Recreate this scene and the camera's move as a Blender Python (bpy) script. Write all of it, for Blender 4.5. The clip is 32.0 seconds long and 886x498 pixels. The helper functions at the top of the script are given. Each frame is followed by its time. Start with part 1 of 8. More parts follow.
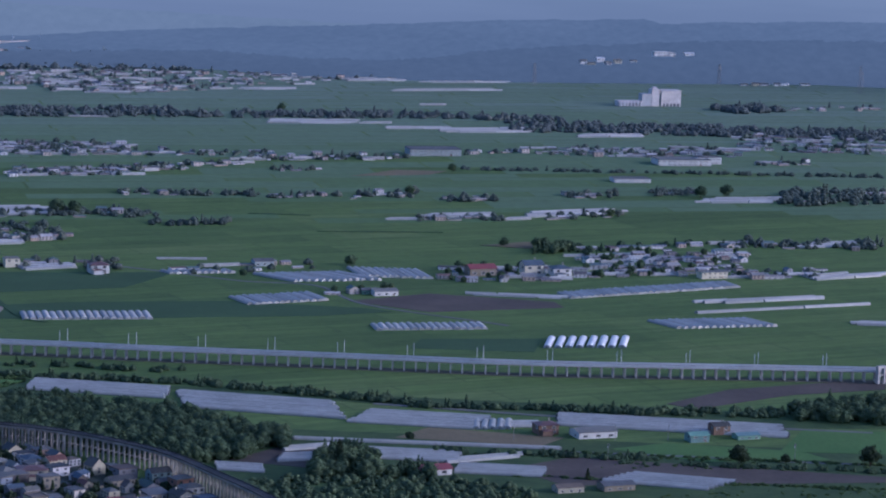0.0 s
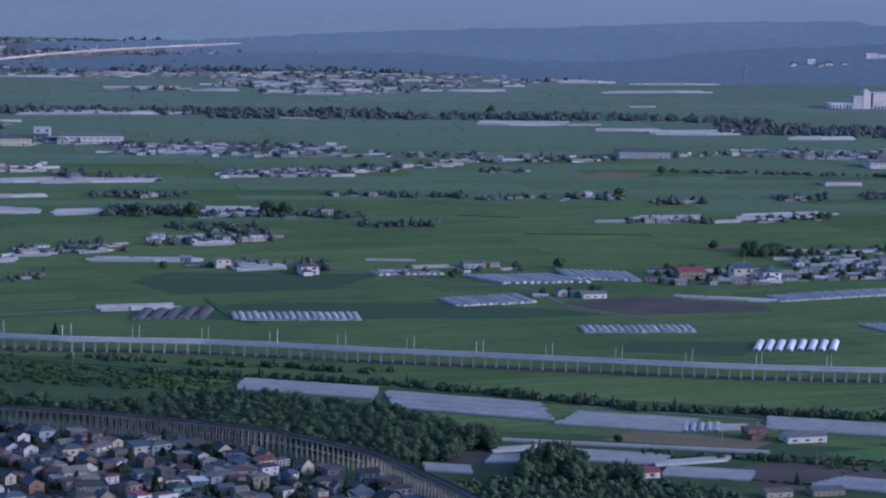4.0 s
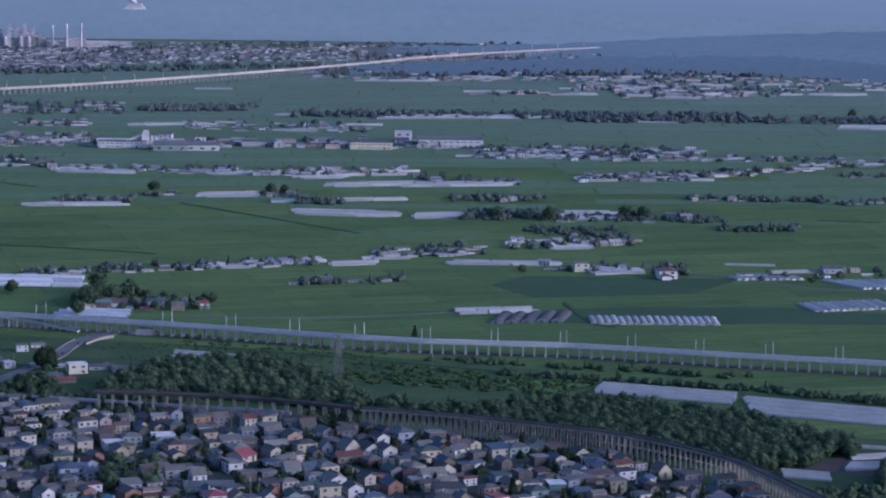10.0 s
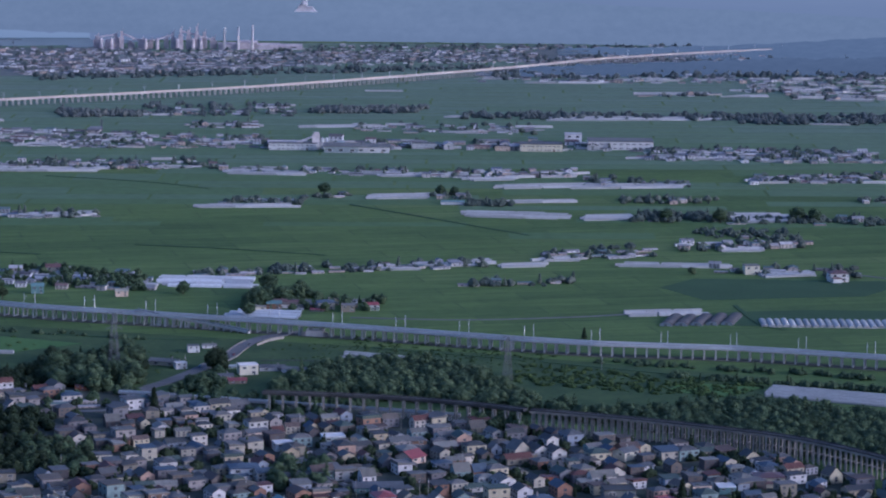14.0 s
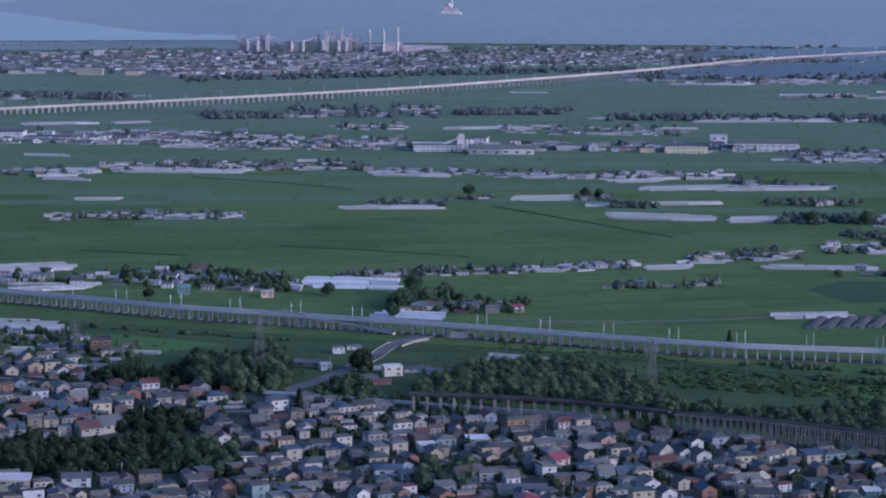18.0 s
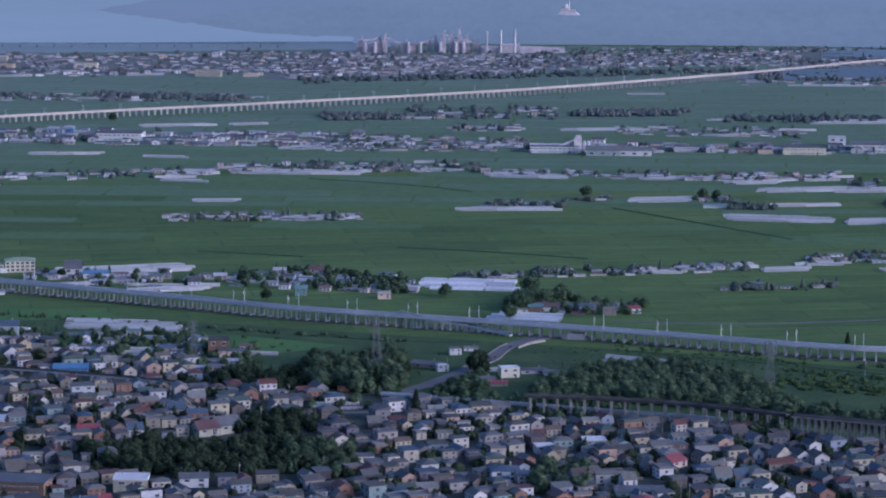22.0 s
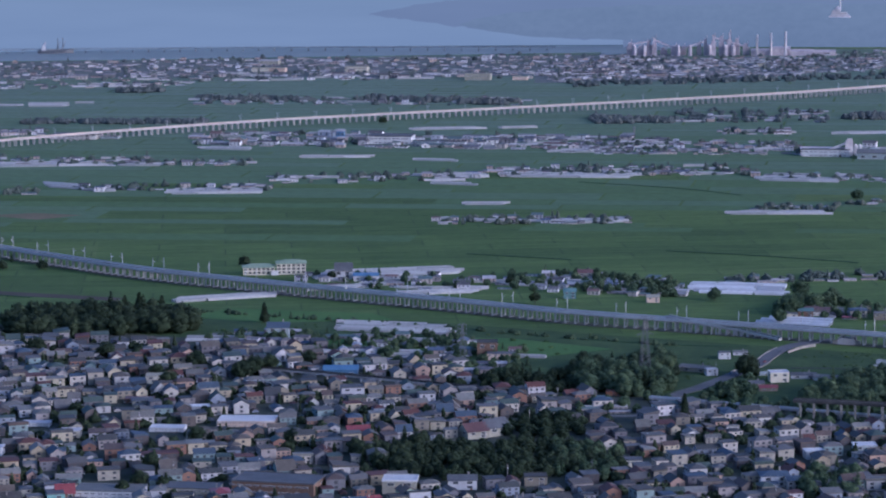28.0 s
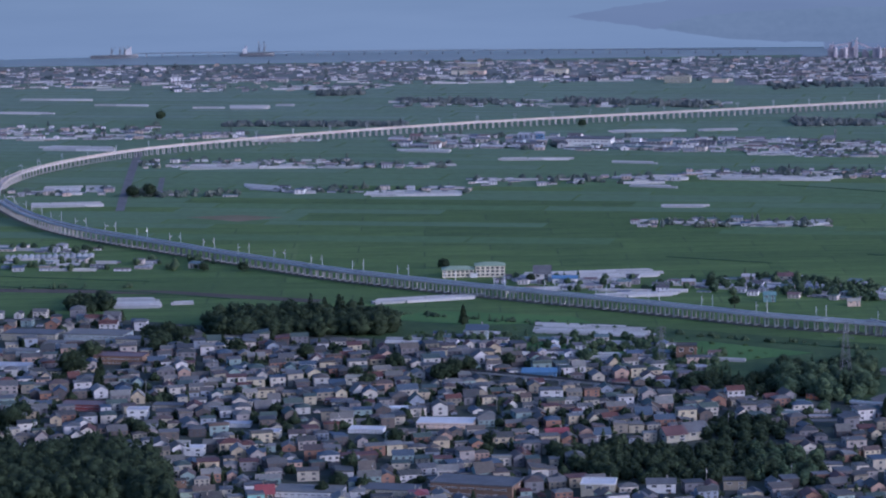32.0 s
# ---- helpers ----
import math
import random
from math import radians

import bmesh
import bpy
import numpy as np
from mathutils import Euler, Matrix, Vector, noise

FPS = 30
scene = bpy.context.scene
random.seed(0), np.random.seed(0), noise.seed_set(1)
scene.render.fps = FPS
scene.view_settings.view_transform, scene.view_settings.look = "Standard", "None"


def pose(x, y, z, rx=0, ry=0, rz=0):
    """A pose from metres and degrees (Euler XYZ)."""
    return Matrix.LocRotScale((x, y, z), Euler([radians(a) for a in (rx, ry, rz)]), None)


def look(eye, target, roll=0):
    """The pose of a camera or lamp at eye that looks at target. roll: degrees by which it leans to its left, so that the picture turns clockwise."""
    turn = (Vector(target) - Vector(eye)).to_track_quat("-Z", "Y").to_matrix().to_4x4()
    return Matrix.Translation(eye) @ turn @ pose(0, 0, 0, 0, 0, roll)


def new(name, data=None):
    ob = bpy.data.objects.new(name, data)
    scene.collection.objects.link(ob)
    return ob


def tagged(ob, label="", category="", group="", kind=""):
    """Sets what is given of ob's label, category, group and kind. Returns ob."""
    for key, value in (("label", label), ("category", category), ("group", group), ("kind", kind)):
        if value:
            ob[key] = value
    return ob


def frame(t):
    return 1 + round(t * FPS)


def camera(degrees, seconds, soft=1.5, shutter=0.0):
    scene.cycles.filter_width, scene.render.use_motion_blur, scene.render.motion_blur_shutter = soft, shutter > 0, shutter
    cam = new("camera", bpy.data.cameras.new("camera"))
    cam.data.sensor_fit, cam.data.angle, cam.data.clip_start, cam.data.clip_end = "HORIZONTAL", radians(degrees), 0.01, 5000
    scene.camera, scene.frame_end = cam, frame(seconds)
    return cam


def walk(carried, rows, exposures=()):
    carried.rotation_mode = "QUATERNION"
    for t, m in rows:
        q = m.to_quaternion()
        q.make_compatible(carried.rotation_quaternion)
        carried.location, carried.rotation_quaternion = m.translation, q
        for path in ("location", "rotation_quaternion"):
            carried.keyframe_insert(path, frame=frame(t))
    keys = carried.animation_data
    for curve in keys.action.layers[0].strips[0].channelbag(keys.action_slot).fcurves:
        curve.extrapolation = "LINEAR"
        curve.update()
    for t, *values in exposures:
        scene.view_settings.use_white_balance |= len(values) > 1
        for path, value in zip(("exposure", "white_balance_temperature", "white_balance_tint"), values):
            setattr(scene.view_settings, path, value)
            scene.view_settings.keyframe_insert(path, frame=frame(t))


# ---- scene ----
# ---- camera ----
EYE = (0.0, 0.0, 414.0)
cam = camera(16.225, 32.0, soft=2.05)


def aim(pan, tilt, lean):
    """The pose at the lookout: degrees to the east of the middle, below level, and of lean."""
    a, b = radians(pan), radians(tilt)
    return look(EYE, (EYE[0] + 100 * math.sin(a) * math.cos(b), EYE[1] + 100 * math.cos(a) * math.cos(b), EYE[2] - 100 * math.sin(b)), lean)


PATH = [
    (0.0, aim(13.657, 8.429, 2.052)),
    (0.5, aim(13.155, 8.441, 2.010)),
    (1.0, aim(12.740, 8.451, 1.975)),
    (1.5, aim(12.435, 8.458, 1.949)),
    (2.0, aim(12.033, 8.468, 1.914)),
    (2.5, aim(11.456, 8.480, 1.862)),
    (3.0, aim(10.789, 8.494, 1.802)),
    (3.5, aim(10.252, 8.504, 1.752)),
    (5.5, aim(8.101, 8.541, 1.543)),
    (6.0, aim(7.435, 8.551, 1.476)),
    (6.5, aim(6.985, 8.557, 1.430)),
    (7.0, aim(6.466, 8.563, 1.377)),
    (7.5, aim(5.987, 8.569, 1.327)),
    (8.0, aim(5.498, 8.574, 1.275)),
    (8.5, aim(4.896, 8.580, 1.211)),
    (9.0, aim(4.290, 8.585, 1.146)),
    (9.5, aim(3.642, 8.589, 1.076)),
    (10.0, aim(3.094, 8.593, 1.016)),
    (10.5, aim(2.584, 8.595, 0.960)),
    (11.0, aim(2.155, 8.597, 0.912)),
    (11.5, aim(1.677, 8.599, 0.859)),
    (12.0, aim(1.316, 8.599, 0.818)),
    (12.5, aim(0.924, 8.600, 0.774)),
    (13.0, aim(0.554, 8.601, 0.733)),
    (13.5, aim(0.229, 8.601, 0.696)),
    (15.5, aim(-1.030, 8.599, 0.553)),
    (16.0, aim(-1.428, 8.598, 0.507)),
    (16.5, aim(-1.761, 8.597, 0.469)),
    (17.0, aim(-2.089, 8.595, 0.431)),
    (17.5, aim(-2.497, 8.593, 0.385)),
    (18.0, aim(-2.763, 8.592, 0.354)),
    (18.5, aim(-2.965, 8.591, 0.331)),
    (19.0, aim(-3.199, 8.589, 0.304)),
    (19.5, aim(-3.470, 8.587, 0.273)),
    (20.0, aim(-3.725, 8.585, 0.244)),
    (20.5, aim(-3.961, 8.583, 0.217)),
    (21.0, aim(-4.236, 8.581, 0.185)),
    (21.5, aim(-4.567, 8.578, 0.147)),
    (22.0, aim(-4.943, 8.574, 0.104)),
    (22.5, aim(-5.399, 8.569, 0.051)),
    (23.0, aim(-5.801, 8.565, 0.006)),
    (23.5, aim(-6.253, 8.559, -0.046)),
    (24.0, aim(-6.624, 8.554, -0.088)),
    (24.5, aim(-7.104, 8.548, -0.143)),
    (26.5, aim(-8.231, 8.530, -0.271)),
    (27.0, aim(-8.853, 8.519, -0.341)),
    (27.5, aim(-9.479, 8.507, -0.410)),
    (28.0, aim(-9.951, 8.498, -0.463)),
    (28.5, aim(-10.463, 8.487, -0.519)),
    (29.0, aim(-10.959, 8.476, -0.574)),
    (29.5, aim(-11.431, 8.465, -0.625)),
    (30.0, aim(-11.811, 8.456, -0.666)),
    (30.5, aim(-12.329, 8.444, -0.722)),
    (31.0, aim(-12.895, 8.429, -0.782)),
    (31.5, aim(-13.308, 8.418, -0.825)),
    (32.0, aim(-13.657, 8.408, -0.862)),
]
walk(cam, PATH, exposures=[(0.0, 0.58, 4610, 29), (32.0, 0.58, 4610, 29)])


# ---- world, sun, exposure ----
SUN_EL, SUN_AZ = radians(16), radians(108)
world = bpy.data.worlds.new("overcast_sky")
scene.world = world
world.use_nodes = True
wn = world.node_tree.nodes
sky = wn.new("ShaderNodeTexSky")
sky.sky_type = "NISHITA"
sky.sun_disc = False
sky.sun_elevation, sky.sun_rotation = SUN_EL, SUN_AZ
sky.air_density, sky.dust_density, sky.ozone_density = 1.0, 3.0, 1.5
wn["Background"].inputs["Strength"].default_value = 0.124
world.node_tree.links.new(sky.outputs[0], wn["Background"].inputs["Color"])
sun = new("sun", bpy.data.lights.new("sun", "SUN"))
sun.data.energy, sun.data.angle, sun.data.color = 1.3, radians(10), (1.0, 0.85, 0.71)
sun.matrix_world = look((math.sin(SUN_AZ) * 900, math.cos(SUN_AZ) * 900, 900 * math.tan(SUN_EL)), (0, 0, 0))


# ---- materials ----
def material(name, rough=0.7, metal=0.0):
    m = bpy.data.materials.new(name)
    m.use_nodes = True
    b = m.node_tree.nodes["Principled BSDF"]
    b.inputs["Roughness"].default_value, b.inputs["Metallic"].default_value = rough, metal
    return m, m.node_tree.nodes, m.node_tree.links, b


def noise_node(n, l, scale, detail=4, coord=None, rough=0.6):
    t = n.new("ShaderNodeTexNoise")
    t.inputs["Scale"].default_value, t.inputs["Detail"].default_value = scale, detail
    t.inputs["Roughness"].default_value = rough
    if coord is not None:
        l.new(coord, t.inputs["Vector"])
    return t.outputs["Fac"]


def ramp_node(n, l, fac, stops, mode="LINEAR"):
    r = n.new("ShaderNodeValToRGB")
    r.color_ramp.interpolation = mode
    e = r.color_ramp.elements
    while len(e) < len(stops):
        e.new(0.5)
    for k, (p, c) in zip(e, stops):
        k.position, k.color = p, (*c, 1)
    l.new(fac, r.inputs[0])
    return r.outputs[0]


def mix_node(n, l, fac, a, b, mode="MIX"):
    m = n.new("ShaderNodeMix")
    m.data_type, m.blend_type = "RGBA", mode
    for socket, v in ((m.inputs[0], fac), (m.inputs[6], a), (m.inputs[7], b)):
        if isinstance(v, (int, float)):
            socket.default_value = v
        elif isinstance(v, tuple):
            socket.default_value = (*v, 1)
        else:
            l.new(v, socket)
    return m.outputs[2]


def bump_node(n, l, height, b, strength=0.4, distance=0.1):
    k = n.new("ShaderNodeBump")
    k.inputs["Strength"].default_value, k.inputs["Distance"].default_value = strength, distance
    l.new(height, k.inputs["Height"])
    l.new(k.outputs[0], b.inputs["Normal"])


def place(n, l, turn=0.0):
    g = n.new("ShaderNodeNewGeometry").outputs["Position"]
    if turn:
        v = n.new("ShaderNodeMapping")
        v.inputs["Rotation"].default_value = (0, 0, turn)
        l.new(g, v.inputs["Vector"])
        return v.outputs[0]
    return g


def surface(name, low, high, rough=0.7, grain=0.5, wear=0.06, metal=0.0, bump=0.2):
    """A worn surface between two colours, with coarse stains and fine grain."""
    m, n, l, b = material(name, rough, metal)
    b.inputs["Specular IOR Level"].default_value = 0.2 if rough > 0.6 else 0.5
    p = place(n, l)
    coarse, fine = noise_node(n, l, wear, 5, p), noise_node(n, l, grain, 6, p)
    c = ramp_node(n, l, coarse, [(0.3, low), (0.7, high)])
    f = ramp_node(n, l, fine, [(0.3, (0.78, 0.78, 0.78)), (0.7, (1.1, 1.1, 1.1))])
    l.new(mix_node(n, l, 0.8, c, f, "MULTIPLY"), b.inputs["Base Color"])
    if bump:
        bump_node(n, l, fine, b, bump, 0.05)
    return m


def palette(name, colours, rough=0.7, bump=0.2, island=False):
    """One colour of the palette for each object, or for each loose piece, with stains and grain."""
    m, n, l, b = material(name, rough)
    b.inputs["Specular IOR Level"].default_value = 0.22
    if island:
        r = n.new("ShaderNodeNewGeometry").outputs["Random Per Island"]
    else:
        r = n.new("ShaderNodeObjectInfo").outputs["Random"]
    k = len(colours)
    c = ramp_node(n, l, r, [(i / k, col) for i, col in enumerate(colours)], "CONSTANT")
    p = place(n, l)
    s = ramp_node(n, l, noise_node(n, l, 0.35, 6, p), [(0.3, (0.72, 0.72, 0.72)), (0.7, (1.08, 1.08, 1.08))])
    c = mix_node(n, l, 0.85, c, s, "MULTIPLY")
    l.new(c, b.inputs["Base Color"])
    if bump:
        bump_node(n, l, noise_node(n, l, 3.0, 4, p), b, bump, 0.04)
    return m


def foliage(name, low, high):
    """Leaves: a little light passes through them, and each clump has its own green."""
    m, n, l, b = material(name, 0.8)
    g = n.new("ShaderNodeNewGeometry")
    o = n.new("ShaderNodeObjectInfo")
    c = ramp_node(n, l, g.outputs["Random Per Island"], [(0.0, low), (1.0, high)])
    d = ramp_node(n, l, noise_node(n, l, 0.04, 5, g.outputs["Position"]), [(0.3, (0.72, 0.76, 0.72)), (0.7, (1.18, 1.14, 1.0))])
    e = ramp_node(n, l, o.outputs["Random"], [(0.0, (0.85, 0.88, 0.85)), (1.0, (1.12, 1.08, 1.0))])
    c = mix_node(n, l, 1.0, mix_node(n, l, 1.0, c, d, "MULTIPLY"), e, "MULTIPLY")
    l.new(c, b.inputs["Base Color"])
    b.inputs["Specular IOR Level"].default_value = 0.1
    bump_node(n, l, noise_node(n, l, 1.1, 3, g.outputs["Position"], 0.7), b, 0.5, 0.8)
    t = n.new("ShaderNodeBsdfTranslucent")
    l.new(c, t.inputs["Color"])
    mixed = n.new("ShaderNodeMixShader")
    mixed.inputs[0].default_value = 0.42
    l.new(b.outputs[0], mixed.inputs[1])
    l.new(t.outputs[0], mixed.inputs[2])
    l.new(mixed.outputs[0], n["Material Output"].inputs[0])
    return m


def paddies(name):
    """Rice parcels of many greens, divided by narrow banks."""
    m, n, l, b = material(name, 0.85)
    b.inputs["Specular IOR Level"].default_value = 0.15
    p = place(n, l, PADDY_TURN)
    base = None
    for scale, w, h, off in ((1.0, 120, 34, 0.5), (1.0, 310, 150, 0.37)):
        t = n.new("ShaderNodeTexBrick")
        t.offset = off
        l.new(p, t.inputs["Vector"])
        t.inputs["Color1"].default_value, t.inputs["Color2"].default_value = (0.0, 0.0, 0.0, 1), (1, 1, 1, 1)
        t.inputs["Mortar"].default_value = (0.35, 0.35, 0.35, 1)
        t.inputs["Scale"].default_value, t.inputs["Mortar Size"].default_value = scale, 0.7
        t.inputs["Brick Width"].default_value, t.inputs["Row Height"].default_value = w, h
        base = t.outputs["Color"] if base is None else mix_node(n, l, 0.55, base, t.outputs["Color"])
        if w == 120:
            bank = t.outputs["Fac"]
    tint = mix_node(n, l, 0.45, base, noise_node(n, l, 0.004, 6, p))
    c = ramp_node(n, l, tint, [(0.15, (0.061, 0.103, 0.030)), (0.45, (0.078, 0.129, 0.036)), (0.62, (0.096, 0.150, 0.041)), (0.85, (0.120, 0.163, 0.053))])
    streak = n.new("ShaderNodeMapping")
    streak.inputs["Scale"].default_value = (0.012, 0.12, 1)
    l.new(p, streak.inputs["Vector"])
    s = ramp_node(n, l, noise_node(n, l, 1.0, 6, streak.outputs[0]), [(0.3, (0.64, 0.68, 0.66)), (0.7, (1.28, 1.22, 1.2))])
    c = mix_node(n, l, 0.9, c, s, "MULTIPLY")
    fine = ramp_node(n, l, noise_node(n, l, 0.11, 6, p, 0.7), [(0.3, (0.82, 0.84, 0.82)), (0.7, (1.14, 1.12, 1.1))])
    c = mix_node(n, l, 0.9, c, fine, "MULTIPLY")
    c = mix_node(n, l, bank, c, mix_node(n, l, 0.55, c, (0.035, 0.06, 0.025)))
    l.new(c, b.inputs["Base Color"])
    bump_node(n, l, noise_node(n, l, 0.7, 5, p), b, 0.5, 0.4)
    return m


PADDY_TURN = radians(-14)
M = {}
M["paddy"] = paddies("rice_fields")
M["scrub"] = surface("scrub_grass", (0.026, 0.055, 0.018), (0.062, 0.100, 0.031), 0.9, 0.22, 0.035)
M["meadow"] = surface("bright_meadow", (0.055, 0.125, 0.03), (0.085, 0.16, 0.04), 0.9, 0.3, 0.015)
M["crop"] = surface("dark_crop", (0.030, 0.066, 0.026), (0.048, 0.092, 0.036), 0.9, 0.4, 0.012)
M["soil"] = surface("bare_soil", (0.06, 0.05, 0.045), (0.10, 0.085, 0.07), 0.95, 0.3, 0.02)
M["dry"] = surface("dry_field", (0.13, 0.11, 0.06), (0.18, 0.15, 0.09), 0.95, 0.3, 0.02)
M["asphalt"] = surface("asphalt", (0.10, 0.10, 0.10), (0.15, 0.15, 0.15), 0.85, 0.8, 0.05)
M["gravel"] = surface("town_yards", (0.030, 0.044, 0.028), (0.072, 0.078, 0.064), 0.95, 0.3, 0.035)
# yards of the far towns, paled and greyed to imitate haze
M["yards"] = surface("haze_paled_yards", (0.115, 0.135, 0.125), (0.165, 0.178, 0.170), 0.95, 0.2, 0.03)
M["concrete"] = surface("viaduct_concrete", (0.34, 0.33, 0.315), (0.46, 0.45, 0.43), 0.85, 0.6, 0.05)
M["pier_concrete"] = surface("pale_pier_concrete", (0.34, 0.33, 0.315), (0.46, 0.45, 0.43), 0.85, 0.6, 0.05)
# warm sunlight on the far parapets is put into this base colour
M["sunlit_concrete"] = surface("sun_tinted_parapet", (0.40, 0.355, 0.31), (0.50, 0.45, 0.40), 0.85, 0.6, 0.05)
M["old_concrete"] = surface("weathered_concrete", (0.20, 0.19, 0.165), (0.34, 0.32, 0.28), 0.9, 0.5, 0.12)
M["dark_deck"] = surface("old_deck", (0.05, 0.05, 0.05), (0.10, 0.10, 0.095), 0.9, 0.5, 0.08)
M["panel"] = surface("noise_barrier", (0.38, 0.41, 0.43), (0.48, 0.51, 0.53), 0.6, 0.4, 0.04)
M["track"] = surface("track_slab", (0.17, 0.16, 0.15), (0.25, 0.24, 0.23), 0.9, 0.6, 0.05)
M["steel"] = surface("galvanised_steel", (0.42, 0.44, 0.45), (0.55, 0.56, 0.57), 0.5, 1.0, 0.2, 0.3)
M["dark_steel"] = surface("painted_steel", (0.10, 0.11, 0.12), (0.16, 0.17, 0.18), 0.5, 1.0, 0.2, 0.2)
M["film"] = surface("greenhouse_film", (0.245, 0.25, 0.225), (0.35, 0.35, 0.32), 0.55, 0.25, 0.05, 0.0, 0.35)
M["film_end"] = surface("greenhouse_end_film", (0.20, 0.22, 0.23), (0.38, 0.40, 0.41), 0.5, 0.6, 0.2)
M["film_grey"] = surface("dark_shade_net", (0.10, 0.11, 0.11), (0.22, 0.23, 0.23), 0.8, 0.6, 0.15)
M["barn_sheet"] = surface("weathered_barn_sheet", (0.06, 0.057, 0.057), (0.115, 0.11, 0.105), 0.7, 0.6, 0.15)
M["film_open"] = palette("bright_greenhouse_film", [(0.54, 0.55, 0.54), (0.36, 0.375, 0.38), (0.62, 0.63, 0.62), (0.29, 0.305, 0.31), (0.47, 0.48, 0.48)], 0.5, 0.2, True)
WALLS = [(0.46, 0.43, 0.35), (0.27, 0.25, 0.20), (0.60, 0.59, 0.55), (0.16, 0.14, 0.125), (0.50, 0.43, 0.30), (0.22, 0.22, 0.235), (0.55, 0.50, 0.36), (0.11, 0.10, 0.10),
         (0.32, 0.36, 0.42), (0.68, 0.67, 0.66), (0.30, 0.18, 0.13), (0.38, 0.35, 0.33), (0.50, 0.36, 0.28), (0.28, 0.37, 0.36), (0.62, 0.58, 0.50), (0.20, 0.19, 0.20)]
ROOFS = [(0.12, 0.115, 0.125), (0.075, 0.075, 0.085), (0.16, 0.15, 0.15), (0.085, 0.11, 0.16), (0.13, 0.095, 0.09), (0.20, 0.185, 0.18), (0.085, 0.085, 0.09),
         (0.14, 0.065, 0.06), (0.13, 0.13, 0.145), (0.085, 0.11, 0.105), (0.25, 0.235, 0.23), (0.12, 0.105, 0.10), (0.18, 0.165, 0.17), (0.15, 0.125, 0.115)]
WALLS = [tuple(0.73 * max(0.03, sum(q) / 3 + (k - sum(q) / 3) * 1.05) for k in q) for q in WALLS]
ROOFS = [(0.75 * q[0], 0.80 * q[1], 0.74 * q[2]) for q in ROOFS]
M["wall"] = palette("house_siding", WALLS, 0.75)
M["roof"] = palette("sheet_metal_roof", ROOFS, 0.65)
M["wall_many"] = palette("far_house_siding", WALLS, 0.75, 0, True)
M["wall_hamlet"] = palette("farmhouse_siding", [(0.48, 0.47, 0.45), (0.36, 0.37, 0.38), (0.62, 0.62, 0.61), (0.26, 0.25, 0.25), (0.44, 0.40, 0.36), (0.54, 0.55, 0.57), (0.40, 0.33, 0.28), (0.66, 0.65, 0.64)], 0.75, 0, True)
M["roof_hamlet"] = palette("farmhouse_roof_sheet", [(0.130, 0.130, 0.143), (0.098, 0.124, 0.169), (0.208, 0.208, 0.215), (0.156, 0.111, 0.104), (0.091, 0.091, 0.098), (0.111, 0.156, 0.156), (0.169, 0.169, 0.176), (0.390, 0.390, 0.390), (0.117, 0.111, 0.111), (0.260, 0.260, 0.267)], 0.75, 0, True)
M["film_many"] = palette("far_greenhouse_film", [(0.40, 0.40, 0.37), (0.34, 0.34, 0.31), (0.45, 0.445, 0.41), (0.29, 0.295, 0.275), (0.38, 0.375, 0.345), (0.42, 0.415, 0.385)], 0.55, 0, True)
M["roof_many"] = palette("far_roof_sheet", ROOFS, 0.7, 0, True)
M["glass"] = surface("window_glass", (0.06, 0.066, 0.072), (0.10, 0.107, 0.113), 0.12, 0.5, 0.2, 0.0, 0)
M["door"] = palette("house_doors", [(0.14, 0.09, 0.06), (0.30, 0.28, 0.26), (0.09, 0.10, 0.11), (0.25, 0.17, 0.11)], 0.5)
M["white"] = surface("white_cladding", (0.47, 0.475, 0.465), (0.59, 0.595, 0.58), 0.6, 0.5, 0.08)
M["cream"] = surface("cream_render", (0.49, 0.46, 0.345), (0.58, 0.545, 0.42), 0.75, 0.5, 0.1)
M["grey"] = surface("grey_cladding", (0.36, 0.37, 0.38), (0.46, 0.47, 0.48), 0.65, 0.5, 0.1)
M["brown"] = surface("brown_brick_cladding", (0.13, 0.085, 0.06), (0.19, 0.13, 0.09), 0.8, 0.7, 0.2)
M["orange"] = surface("orange_render", (0.38, 0.15, 0.08), (0.46, 0.19, 0.10), 0.75, 0.5, 0.1)
M["peach"] = surface("peach_render", (0.48, 0.37, 0.28), (0.57, 0.45, 0.35), 0.75, 0.5, 0.1)
M["blue"] = surface("blue_sheet_metal", (0.07, 0.15, 0.25), (0.10, 0.19, 0.30), 0.45, 0.5, 0.1)
M["teal"] = surface("teal_sheet_metal", (0.09, 0.17, 0.17), (0.13, 0.225, 0.22), 0.5, 0.5, 0.1)
M["green"] = surface("green_sheet_metal", (0.11, 0.22, 0.17), (0.15, 0.28, 0.21), 0.5, 0.5, 0.1)
M["red"] = surface("red_sheet_metal", (0.17, 0.042, 0.045), (0.23, 0.06, 0.058), 0.5, 0.5, 0.1)
M["slate"] = surface("slate_grey_sheet", (0.080, 0.085, 0.090), (0.122, 0.127, 0.132), 0.65, 0.5, 0.1)
M["bark"] = surface("bark", (0.05, 0.04, 0.03), (0.09, 0.07, 0.055), 0.95, 2.0, 0.5)
M["leaf"] = foliage("broad_leaves", (0.080, 0.122, 0.078), (0.102, 0.146, 0.090))
# haze over the far trees is mixed into this leaf colour
M["leaf_far"] = foliage("haze_paled_leaves", (0.124, 0.154, 0.148), (0.146, 0.178, 0.168))
M["leaf_dark"] = foliage("dark_conifer_needles", (0.038, 0.057, 0.036), (0.055, 0.079, 0.049))
